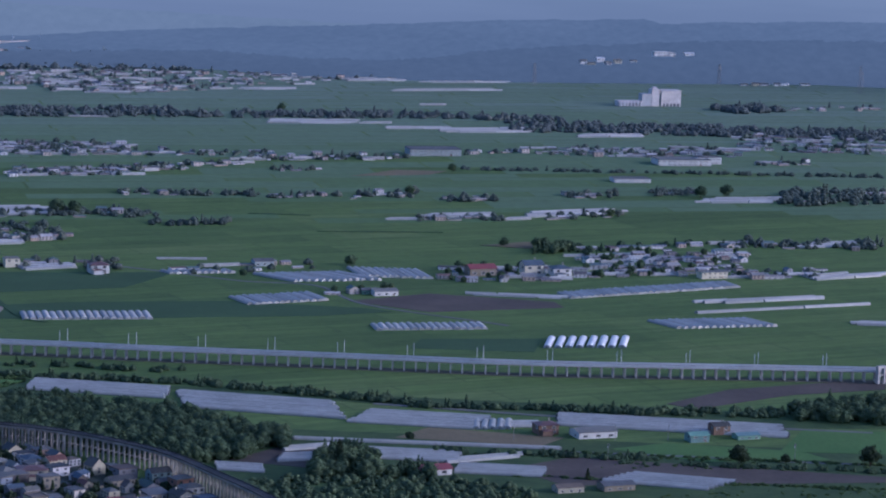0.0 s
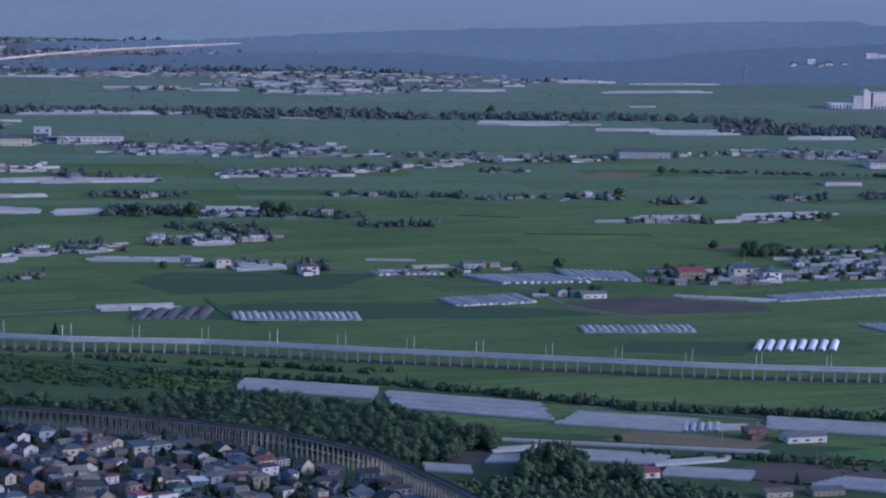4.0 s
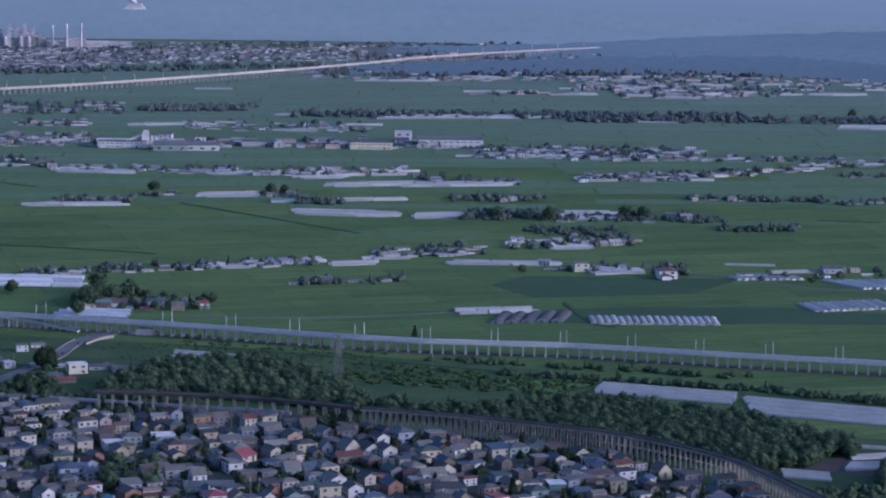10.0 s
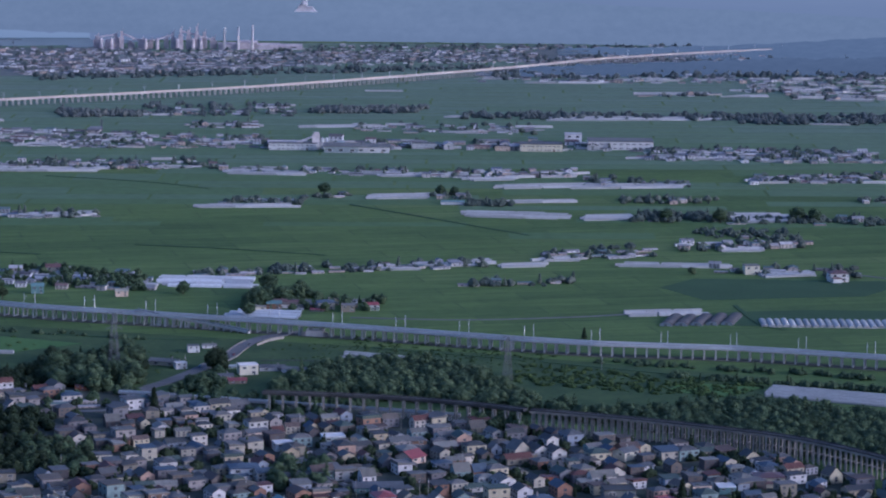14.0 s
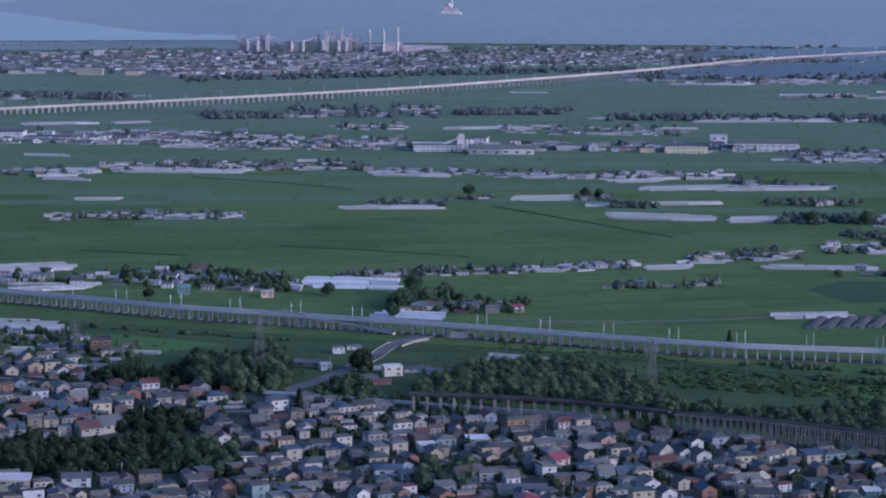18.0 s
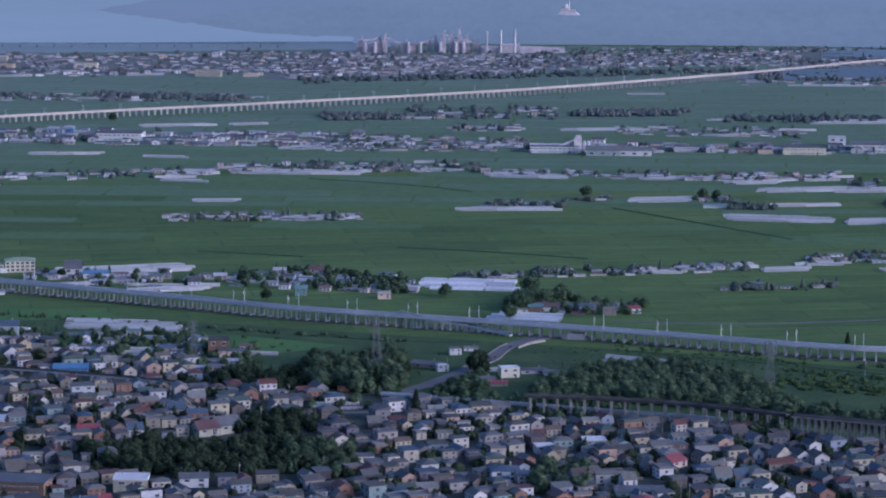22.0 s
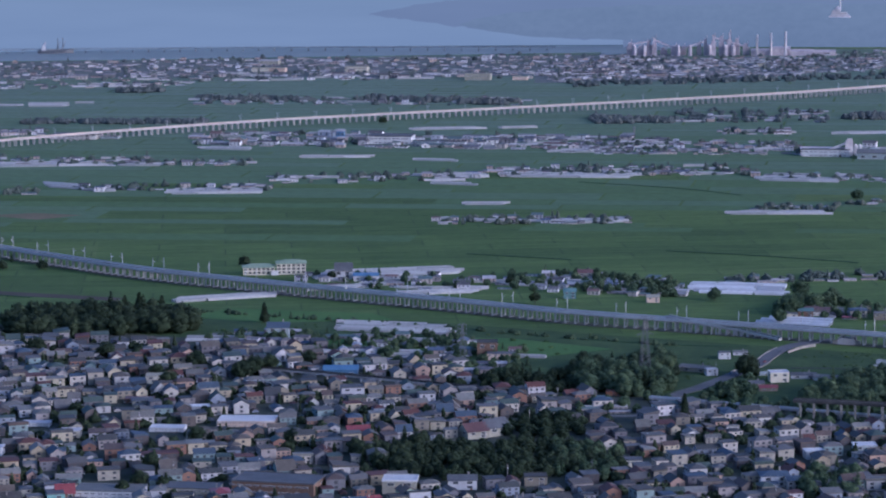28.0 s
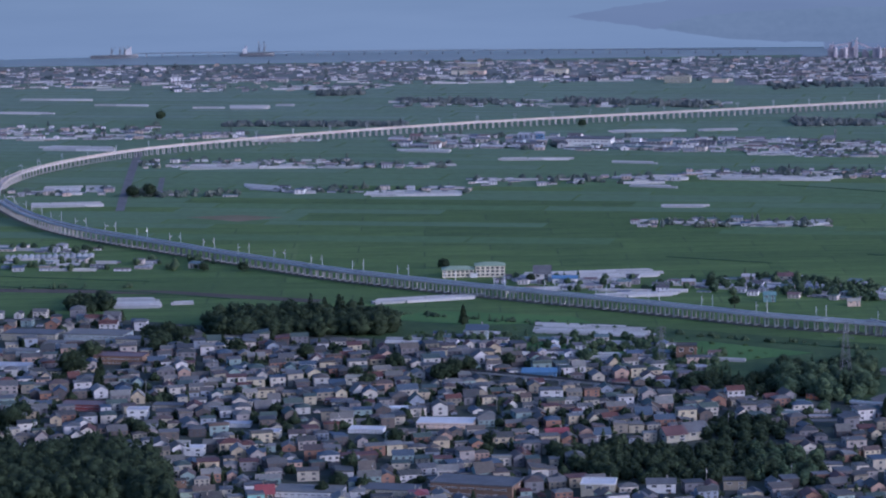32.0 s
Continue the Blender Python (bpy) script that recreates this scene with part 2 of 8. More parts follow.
M["shrub"] = foliage("scrub_leaves", (0.066, 0.106, 0.044), (0.090, 0.138, 0.056))
M["ballast"] = surface("service_strip", (0.085, 0.095, 0.065), (0.14, 0.13, 0.11), 0.95, 0.3, 0.03)
# farthest trees: the strongest haze tint painted into leaf colour
M["leaf_bay"] = foliage("haze_blued_bay_leaves", (0.150, 0.176, 0.194), (0.170, 0.198, 0.214))
M["water"] = surface("sea_water", (0.175, 0.225, 0.245), (0.20, 0.25, 0.27), 0.4, 0.02, 0.002, 0.0, 0.1)
M["pale"] = surface("silo_concrete", (0.48, 0.45, 0.44), (0.60, 0.57, 0.55), 0.8, 0.2, 0.05)


# ---- building blocks ----
class Shape:
    """Gathers vertices and faces of one mesh."""

    def __init__(self):
        self.v, self.f, self.k = [], [], []

    def add(self, verts, faces, m=0):
        o = len(self.v)
        self.v += [tuple(p) for p in verts]
        self.f += [tuple(o + i for i in q) for q in faces]
        self.k += [m] * len(faces)
        return self

    def box(self, x, y, z, sx, sy, sz, m=0, turn=0.0, taper=1.0):
        """A block with its base centred at x, y, z."""
        c, s = math.cos(turn), math.sin(turn)
        v = []
        for h, k in ((0, 1.0), (sz, taper)):
            for a, b in ((-1, -1), (1, -1), (1, 1), (-1, 1)):
                px, py = a * sx / 2 * k, b * sy / 2 * k
                v.append((x + px * c - py * s, y + px * s + py * c, z + h))
        return self.add(v, [(3, 2, 1, 0), (4, 5, 6, 7), (0, 1, 5, 4), (1, 2, 6, 5), (2, 3, 7, 6), (3, 0, 4, 7)], m)

    def tube(self, x, y, z, r0, r1, h, sides=8, m=0):
        v = [(x + r * math.cos(6.2832 * i / sides), y + r * math.sin(6.2832 * i / sides), z + a) for a, r in ((0, r0), (h, r1)) for i in range(sides)]
        f = [(i, (i + 1) % sides, sides + (i + 1) % sides, sides + i) for i in range(sides)]
        return self.add(v, f + [tuple(range(sides))[::-1], tuple(range(sides, 2 * sides))], m)

    def bar(self, a, b, w, m=0):
        """A square bar from a to b."""
        a, b = Vector(a), Vector(b)
        d = (b - a).normalized()
        u = d.cross(Vector((0, 0, 1)) if abs(d.z) < 0.9 else Vector((1, 0, 0))).normalized() * (w / 2)
        t = d.cross(u)
        v = [p + u * i + t * j for p in (a, b) for i, j in ((-1, -1), (1, -1), (1, 1), (-1, 1))]
        return self.add(v, [(3, 2, 1, 0), (4, 5, 6, 7), (0, 1, 5, 4), (1, 2, 6, 5), (2, 3, 7, 6), (3, 0, 4, 7)], m)

    def mesh(self, name, *mats):
        me = bpy.data.meshes.new(name)
        me.from_pydata(self.v, [], self.f)
        for x in mats:
            me.materials.append(x)
        if len(mats) > 1:
            me.polygons.foreach_set("material_index", self.k)
        me.update()
        return me


def part(name, mesh, parent, label="", m=None):
    ob = new(name, mesh)
    ob.parent = parent
    if m is not None:
        ob.matrix_basis = m
    return tagged(ob, label)


def thing(name, x, y, turn, label, category, group="", kind="", z=0.0):
    ob = new(name)
    ob.matrix_basis = pose(x, y, z, 0, 0, math.degrees(turn))
    return tagged(ob, label, category, group, kind)


def merged(name, verts, faces, mat, smooth=False):
    """A large mesh from arrays of triangles or quads."""
    me = bpy.data.meshes.new(name)
    n, k = faces.shape
    me.vertices.add(len(verts))
    me.vertices.foreach_set("co", verts.astype(np.float32).ravel())
    me.loops.add(n * k)
    me.loops.foreach_set("vertex_index", faces.astype(np.int32).ravel())
    me.polygons.add(n)
    me.polygons.foreach_set("loop_start", np.arange(0, n * k, k, dtype=np.int32))
    me.update(calc_edges=True)
    me.materials.append(mat)
    if not smooth:
        me.shade_flat()
    return me


rng = np.random.default_rng(7)


def smooth_line(points, step):
    """Points at even steps along a smooth line through the given places."""
    p = [Vector((*q, 0)) for q in points]
    p = [2 * p[0] - p[1]] + p + [2 * p[-1] - p[-2]]
    fine = []
    for a, b, c, d in zip(p, p[1:], p[2:], p[3:]):
        for i in range(16):
            t = i / 16
            fine.append(0.5 * (2 * b + (c - a) * t + (2 * a - 5 * b + 4 * c - d) * t * t + (3 * b - a - 3 * c + d) * t ** 3))
    fine.append(p[-2])
    out, left = [], 0.0
    for a, b in zip(fine, fine[1:]):
        n = (b - a).length
        while left <= n and n > 0:
            out.append((a + (b - a) * (left / n), math.atan2(b.y - a.y, b.x - a.x)))
            left += step
        left -= n
    return out


def ribbon(name, points, width, z, mat, label, category="road", kind="structure", step=12.0, thick=0.3):
    s, row = Shape(), []
    for p, a in smooth_line(points, step):
        n = Vector((-math.sin(a), math.cos(a), 0)) * (width / 2)
        row.append((p - n, p + n))
    v = [(q.x, q.y, h) for lr in row for q in lr for h in (z - thick, z)]
    f = []
    for i in range(len(row) - 1):
        o = i * 4
        f += [(o + 1, o + 5, o + 7, o + 3), (o, o + 4, o + 5, o + 1), (o + 2, o + 3, o + 7, o + 6)]
    s.add(v, f)
    return tagged(new(name, s.mesh(name, mat)), label, category, "", kind)


def field(name, corners, mat, label, z=0.12):
    """A parcel of ground with its own cover, a little above the plain."""
    n = len(corners)
    s = Shape().add([(x, y, z) for x, y in corners] + [(x, y, -0.3) for x, y in corners],
                    [tuple(range(n))] + [(i, n + i, n + (i + 1) % n, (i + 1) % n) for i in range(n)])
    ob = new(name, s.mesh(name, mat))
    ob.data.validate()
    return tagged(ob, label, "field", "", "structure")


# ---- houses ----
def gable(s, x, y, z, w, d, rise, over=0.45, thick=0.22, m=0):
    """A pitched roof with its ridge along x."""
    a, b = w / 2 + over, d / 2 + over
    drop = rise * over / (d / 2)
    for q in (1, -1):
        lo, hi = z - drop, z + rise
        v = [(x - a, y + q * b, lo), (x + a, y + q * b, lo), (x + a, y, hi), (x - a, y, hi)]
        v += [(i, j, k + thick) for i, j, k in v]
        f = [(0, 1, 2, 3), (7, 6, 5, 4), (0, 4, 5, 1), (1, 5, 6, 2), (3, 7, 4, 0), (2, 6, 7, 3)]
        s.add(v, f if q > 0 else [t[::-1] for t in f], m)
    return s


def hip(s, x, y, z, w, d, rise, over=0.5, m=0):
    a, b, r = w / 2 + over, d / 2 + over, max(0.3, (w - d) / 2)
    v = [(x - a, y - b, z - 0.15), (x + a, y - b, z - 0.15), (x + a, y + b, z - 0.15), (x - a, y + b, z - 0.15)]
    v += [(i, j, k + 0.25) for i, j, k in v] + [(x - r, y, z + rise), (x + r, y, z + rise)]
    return s.add(v, [(3, 2, 1, 0), (0, 1, 5, 4), (1, 2, 6, 5), (2, 3, 7, 6), (3, 0, 4, 7), (4, 5, 9, 8), (5, 6, 9), (6, 7, 8, 9), (7, 4, 8)], m)


def gable_body(s, x, y, z, w, d, h, rise, m=0):
    s.box(x, y, z, w, d, h, m)
    if rise:
        for q in (-1, 1):
            e = x + q * w / 2
            v = [(e, y - d / 2, z + h), (e, y + d / 2, z + h), (e, y, z + h + rise * 0.97), (e - q * 0.2, y - d / 2, z + h), (e - q * 0.2, y + d / 2, z + h), (e - q * 0.2, y, z + h + rise * 0.97)]
            s.add(v, [(0, 1, 2), (5, 4, 3)], m)
    return s


# style: footprint w, d, eaves height, roof kind, rise, porch or wing
STYLES = {
    "gable": (10.5, 7.8, 5.2, "gable", 1.8, 0), "hip": (10.6, 8.6, 5.1, "hip", 1.5, 1), "box": (10.0, 8.2, 5.8, "flat", 0, 0),
    "winged": (11.0, 7.4, 5.0, "gable", 2.0, 1), "mono": (10.0, 8.0, 5.0, "mono", 1.1, 0), "steep": (8.6, 8.6, 4.4, "gable", 3.4, 0),
    "low": (13.0, 8.0, 3.0, "gable", 1.5, 0), "shed": (16.0, 9.0, 4.0, "gable", 1.7, 0), "block": (22.0, 10.0, 7.0, "flat", 0, 0),
    "hall": (24.0, 12.0, 6.0, "flat", 0, 0),
}
made_meshes = {}


def house_meshes(style, wall, roof):
    """The parts of a kind of house in its wall and roof materials: name, mesh and place."""
    key = (style, wall, roof)
    if key in made_meshes:
        return made_meshes[key]
    w, d, h, kind, rise, wing = STYLES[style]
    body, top = Shape(), Shape()
    gable_body(body, 0, 0, 0, w, d, h, rise if kind == "gable" else 0)
    if kind == "gable":
        gable(top, 0, 0, h, w, d, rise)
    elif kind == "hip":
        hip(top, 0, 0, h, w, d, rise)
    elif kind == "flat":
        top.box(0, 0, h, w + 0.3, d + 0.3, 0.3)
        for q in (-1, 1):
            top.box(q * (w / 2), 0, h + 0.3, 0.25, d + 0.3, 0.35)
            top.box(0, q * (d / 2), h + 0.3, w - 0.3, 0.25, 0.35)
    else:
        a, b = w / 2 + 0.4, d / 2 + 0.4
        v = [(-a, -b, h), (a, -b, h), (a, b, h + rise), (-a, b, h + rise)]
        v += [(i, j, k + 0.25) for i, j, k in v]
        top.add(v, [(3, 2, 1, 0), (4, 5, 6, 7), (0, 1, 5, 4), (1, 2, 6, 5), (2, 3, 7, 6), (3, 0, 4, 7)])
        v = [(-w / 2, -d / 2, h), (w / 2, -d / 2, h), (w / 2, d / 2, h), (-w / 2, d / 2, h), (w / 2, d / 2, h + rise * 0.95), (-w / 2, d / 2, h + rise * 0.95)]
        body.add(v, [(1, 2, 4), (0, 5, 3), (2, 3, 5, 4)])
    out = [("body", body.mesh("body", M[wall]), (0, 0, 0)), ("roof", top.mesh("roof", M[roof]), (0, 0, 0))]
    if wing:
        s = Shape()
        gable_body(s, 0, 0, 0, w * 0.5, 3.4, 2.7, 0)
        out.append(("wing", s.mesh("wing", M[wall]), (-w * 0.18, -d / 2 - 1.7, 0)))
        s = Shape()
        hip(s, 0, 0, 2.7, w * 0.5, 3.4, 0.7, 0.3)
        out.append(("wing_roof", s.mesh("wing_roof", M[roof]), (-w * 0.18, -d / 2 - 1.7, 0)))
    wide, tall = (1.9, 1.25), (1.1, 1.2)

    def pane(size, side):
        k = ("pane", size, side)
        if k not in made_meshes:
            a, b = (size[0], 0.16) if side else (0.16, size[0])
            made_meshes[k] = Shape().box(0, 0, 0, a + 0.24 * (side), b + 0.24 * (not side), size[1] + 0.24, 1).box(0, 0, 0.12, a if side else a + 0.08, b if not side else b + 0.08, size[1], 0).mesh("window", M["glass"], M["white"])
        return made_meshes[k]

    if style == "hall":
        wide, tall = (1.5, 0.55), (1.2, 0.5)
    rows = [0.9] if h < 4.2 else [0.9, h - 2.0]
    n = max(2, int(w / 4.4))
    for z in rows:
        for i in range(n):
            x = (i + 0.5) * w / n - w / 2
            if z > 2 or i or len(rows) < 2:
                out.append(("window", pane(wide, True), (x, -d / 2, z)))
            if style == "hall":
                out.append(("window", pane(wide, True), (x - 2.2, -d / 2, z)))
            if i == 0 and (z > 2 or len(rows) < 2):
                out.append(("window", pane(wide, True), (x, d / 2, z)))
        if z > 2 or len(rows) < 2:
            for q in (-1, 1):
                out.append(("window", pane(wide if z > 2 else tall, False), (q * w / 2, d * 0.15 * q, z)))
    k = ("door",)
    if k not in made_meshes:
        made_meshes[k] = Shape().box(0, 0, 0, 1.0, 0.14, 2.05).mesh("door", M["door"])
        made_meshes["handle"] = Shape().box(0.36, -0.09, 1.0, 0.08, 0.06, 0.16).mesh("door_handle", M["steel"])
    out.append(("door", made_meshes[k], (w * 0.3, -d / 2, 0.1)))
    if kind in ("gable", "hip") and style != "shed":
        k = ("chimney", style, wall)
        if k not in made_meshes:
            made_meshes[k] = Shape().box(0, 0, 0, 0.6, 0.6, 1.7).box(0, 0, 1.7, 0.75, 0.75, 0.18).tube(0, 0, 1.88, 0.16, 0.14, 0.4, 6).mesh("chimney", M["old_concrete"])
        out.append(("chimney", made_meshes[k], (w * 0.22, d * 0.16, h + rise * 0.45)))
    made_meshes[key] = out
    return out


COLOUR = {"white": "white", "cream": "cream", "grey": "grey", "brown": "dark brown", "orange": "orange", "peach": "peach", "blue": "blue", "teal": "teal",
          "green": "green", "red": "dark red", "slate": "slate-grey"}
KIND_WORDS = {"gable": "two-storey gabled house", "hip": "two-storey hipped house", "box": "flat-topped two-storey house", "winged": "winged gabled house",
              "mono": "single-pitch house", "steep": "steep-gabled house", "low": "low gabled house", "shed": "long gabled shed", "block": "long flat-topped building", "hall": "large flat-topped hall"}


def house(x, y, turn, style, wall, roof, size=1.0, tall=1.0, where="in the dense town", group="houses of the town", long=1.0):
    ob = thing("shed" if style == "shed" else "house", x, y, turn, f"{COLOUR[wall]} {KIND_WORDS[style]}, {COLOUR[roof]} roof, {where}", "house" if style not in ("shed", "block", "hall") else "building", group)
    ob.scale = (size * long, size, size * tall)
    for name, me, at in house_meshes(style, wall, roof):
        p = part(name, me, ob, "", Matrix.Translation(at))
        if name == "door":
            part("door_handle", made_meshes["handle"], p)
    return ob


WALL_MIX = ["white", "dark_grey", "grey", "brown", "tan", "butter", "beige", "tan", "cream", "dark_grey", "cream", "grey", "white", "pale_blue", "butter", "brown", "dark_grey", "beige", "tan", "peach", "orange_brown", "olive", "white", "cream", "beige", "pale_green", "aqua", "butter"]
ROOF_MIX = ["slate", "slate", "steel_grey", "maroon", "steel_grey", "slate", "steel_grey", "charcoal", "charcoal", "navy", "brown_roof", "slate", "charcoal", "brown_roof", "slate", "teal", "red"]
for nm, lo, hi, ro in (("dark_grey", (0.17, 0.17, 0.17), (0.24, 0.24, 0.235), 0.75), ("tan", (0.25, 0.215, 0.175), (0.32, 0.275, 0.225), 0.8), ("beige", (0.38, 0.35, 0.295), (0.46, 0.42, 0.36), 0.8), ("orange_brown", (0.22, 0.135, 0.095), (0.28, 0.175, 0.125), 0.8),
                       ("butter", (0.46, 0.40, 0.235), (0.55, 0.48, 0.29), 0.8), ("olive", (0.27, 0.265, 0.17), (0.34, 0.33, 0.22), 0.8), ("aqua", (0.22, 0.40, 0.40), (0.28, 0.48, 0.47), 0.7), ("pale_blue", (0.34, 0.38, 0.42), (0.42, 0.46, 0.50), 0.7), ("pale_green", (0.34, 0.42, 0.34), (0.42, 0.50, 0.41), 0.7), ("steel_grey", (0.17, 0.165, 0.17), (0.23, 0.225, 0.23), 0.7), ("maroon", (0.12, 0.06, 0.06), (0.17, 0.09, 0.085), 0.5),
                       ("navy", (0.08, 0.105, 0.155), (0.11, 0.14, 0.20), 0.65), ("charcoal", (0.065, 0.063, 0.066), (0.10, 0.097, 0.10), 0.7), ("brown_roof", (0.14, 0.11, 0.095), (0.20, 0.16, 0.14), 0.7)):
    M[nm] = surface(nm + "_finish", [0.74 * lo[0], 0.78 * lo[1], 0.72 * lo[2]], [0.74 * hi[0], 0.78 * hi[1], 0.72 * hi[2]], ro, 0.5, 0.1)
    COLOUR[nm] = nm.replace("_", " ").replace(" roof", "").replace("orange brown", "orange-brown").replace("butter", "butter-yellow")


def inside(x, y, poly):
    c = False
    for (x0, y0), (x1, y1) in zip(poly, poly[1:] + poly[:1]):
        if (y0 > y) != (y1 > y) and x < (x1 - x0) * (y - y0) / (y1 - y0) + x0:
            c = not c
    return c


taken = []


def clear_of(x, y, r):
    """Whether nothing placed so far stands within reach; notes the place if so."""
    for a, b, c in taken:
        if abs(a - x) < r + c and abs(b - y) < r + c and (a - x) ** 2 + (b - y) ** 2 < (r + c) ** 2:
            return False
    taken.append((x, y, r))
    return True


class Crowd:
    """Many small houses in one mesh for each material."""

    def __init__(self):
        self.v, self.f, self.o = {}, {}, {}

    def put(self, key, verts, faces):
        o = self.o.get(key, 0)
        self.v.setdefault(key, []).append(verts)
        self.f.setdefault(key, []).append(faces + o)
        self.o[key] = o + len(verts)

    def house(self, x, y, turn, style, size, tall, long=1.0):
        base = crowd_base(style)
        c, s = math.cos(turn), math.sin(turn)
        for key, (v, f) in base.items():
            u = v * np.array((size * long, size, size * tall))
            u = np.stack((u[:, 0] * c - u[:, 1] * s + x, u[:, 0] * s + u[:, 1] * c + y, u[:, 2]), 1)
            self.put(key, u, f)

    def finish(self, name, label, category, finish="_many"):
        """One object of kind stuff: walls, with roofs and panes beneath it."""
        top = None
        for key, mat, nm in (("wall", "wall" + finish, name), ("roof", "roof" + finish, "roofs"), ("glass", "glass", "windows")):
            if key in self.v:
                me = merged(nm, np.concatenate(self.v[key]), np.concatenate(self.f[key]), M[mat])
                if top is None:
                    top = tagged(new(name, me), label, category, "", "stuff")
                else:
                    tagged(part(nm, me, top), "", "", "", "stuff")
        return top


crowd_cache = {}


def tris(shape_mesh, at=(0, 0, 0)):
    shape_mesh.calc_loop_triangles()
    v = np.empty(len(shape_mesh.vertices) * 3, np.float32)
    shape_mesh.vertices.foreach_get("co", v)
    f = np.empty(len(shape_mesh.loop_triangles) * 3, np.int32)
    shape_mesh.loop_triangles.foreach_get("vertices", f)
    return v.reshape(-1, 3) + np.array(at), f.reshape(-1, 3)


def crowd_base(style):
    """Plain versions of the house kinds for the crowds: walls and roof each one loose piece."""
    if style not in crowd_cache:
        w, d, h, kind, rise, wing = STYLES[style]
        a, b, r = w / 2, d / 2, rise if kind == "gable" else 0
        v = [(-a, -b, 0), (a, -b, 0), (a, b, 0), (-a, b, 0), (-a, -b, h), (a, -b, h), (a, b, h), (-a, b, h), (-a, 0, h + r), (a, 0, h + r)]
        f = [(0, 1, 5), (0, 5, 4), (1, 2, 6), (1, 6, 5), (2, 3, 7), (2, 7, 6), (3, 0, 4), (3, 4, 7)] + ([(5, 6, 9), (7, 4, 8)] if r else [])
        out = {"wall": (np.array(v, float), np.array(f))}
        a, b, e = a + 0.4, b + 0.4, h - 0.1
        if kind == "gable":
            v = [(-a, -b, e - 0.2), (a, -b, e - 0.2), (a, b, e - 0.2), (-a, b, e - 0.2), (-a, 0, h + rise + 0.2), (a, 0, h + rise + 0.2)]
            f = [(0, 1, 5), (0, 5, 4), (2, 3, 4), (2, 4, 5)]
        elif kind == "hip":
            q = max(0.3, a - b)
            v = [(-a, -b, e), (a, -b, e), (a, b, e), (-a, b, e), (-q, 0, h + rise), (q, 0, h + rise)]
            f = [(0, 1, 5), (0, 5, 4), (2, 3, 4), (2, 4, 5), (1, 2, 5), (3, 0, 4)]
        else:
            k = rise if kind == "mono" else 0
            v = [(-a, -b, h + 0.25), (a, -b, h + 0.25), (a, b, h + 0.25 + k), (-a, b, h + 0.25 + k), (-a, -b, h - 0.1), (a, -b, h - 0.1), (a, b, h - 0.1), (-a, b, h - 0.1)]
            f = [(0, 1, 2), (0, 2, 3), (4, 5, 1), (4, 1, 0), (5, 6, 2), (5, 2, 1), (6, 7, 3), (6, 3, 2), (7, 4, 0), (7, 0, 3)]
        out["roof"] = (np.array(v, float), np.array(f))
        gv, gf = [], []
        for z in ([0.9] if h < 4.2 else [0.9, h - 2.1]):
            n = max(2, int(w / 3.4))
            for i in range(n):
                x = (i + 0.5) * w / n - w / 2
                for side in (-1, 1):
                    o = len(gv)
                    y = side * (d / 2 + 0.06)
                    gv += [(x - 0.8, y, z), (x + 0.8, y, z), (x + 0.8, y, z + 1.2), (x - 0.8, y, z + 1.2)]
                    gf += [(o, o + 1, o + 2), (o, o + 2, o + 3)]
            for side in (-1, 1):
                o = len(gv)
                x = side * (w / 2 + 0.06)
                gv += [(x, -0.8, z), (x, 0.8, z), (x, 0.8, z + 1.2), (x, -0.8, z + 1.2)]
                gf += [(o, o + 1, o + 2), (o, o + 2, o + 3)]
        out["glass"] = (np.array(gv, float), np.array(gf))
        crowd_cache[style] = out
    return crowd_cache[style]


# ---- trees ----
def leaf_cloud(r, centres, size):
    """Many small leaf sprays, each turned its own way."""
    n = len(centres)
    d = r.normal(size=(n, 3, 3))
    d /= np.linalg.norm(d, axis=2)[:, :, None]
    v = centres[:, None] + d * (size * r.uniform(0.7, 1.3, n))[:, None, None]
    return v.reshape(-1, 3), np.arange(3 * n).reshape(n, 3)


def lobe_cloud(r, centres, radii):
    """Uneven rounded masses of foliage."""
    v = [Vector(q) for q in ((1, 0, 0), (-1, 0, 0), (0, 1, 0), (0, -1, 0), (0, 0, 1), (0, 0, -1))]
    f, mid = [(0, 2, 4), (2, 1, 4), (1, 3, 4), (3, 0, 4), (2, 0, 5), (1, 2, 5), (3, 1, 5), (0, 3, 5)], {}

    def half(i, j):
        k = (min(i, j), max(i, j))
        if k not in mid:
            mid[k] = len(v)
            v.append(((v[i] + v[j]) / 2).normalized())
        return mid[k]

    fine = []
    for i, j, k in f:
        p, q, o = half(i, j), half(j, k), half(k, i)
        fine += [(i, p, o), (p, j, q), (o, q, k), (p, q, o)]
    base, tri, n = np.array([tuple(q) for q in v]), np.array(fine), len(centres)
    u = base[None] * r.uniform(0.62, 1.25, (n, len(base), 1)) * radii[:, None, None] * np.array((1, 1, 0.82))
    u = u + centres[:, None]
    return u.reshape(-1, 3), (tri[None] + len(base) * np.arange(n)[:, None, None]).reshape(-1, 3)


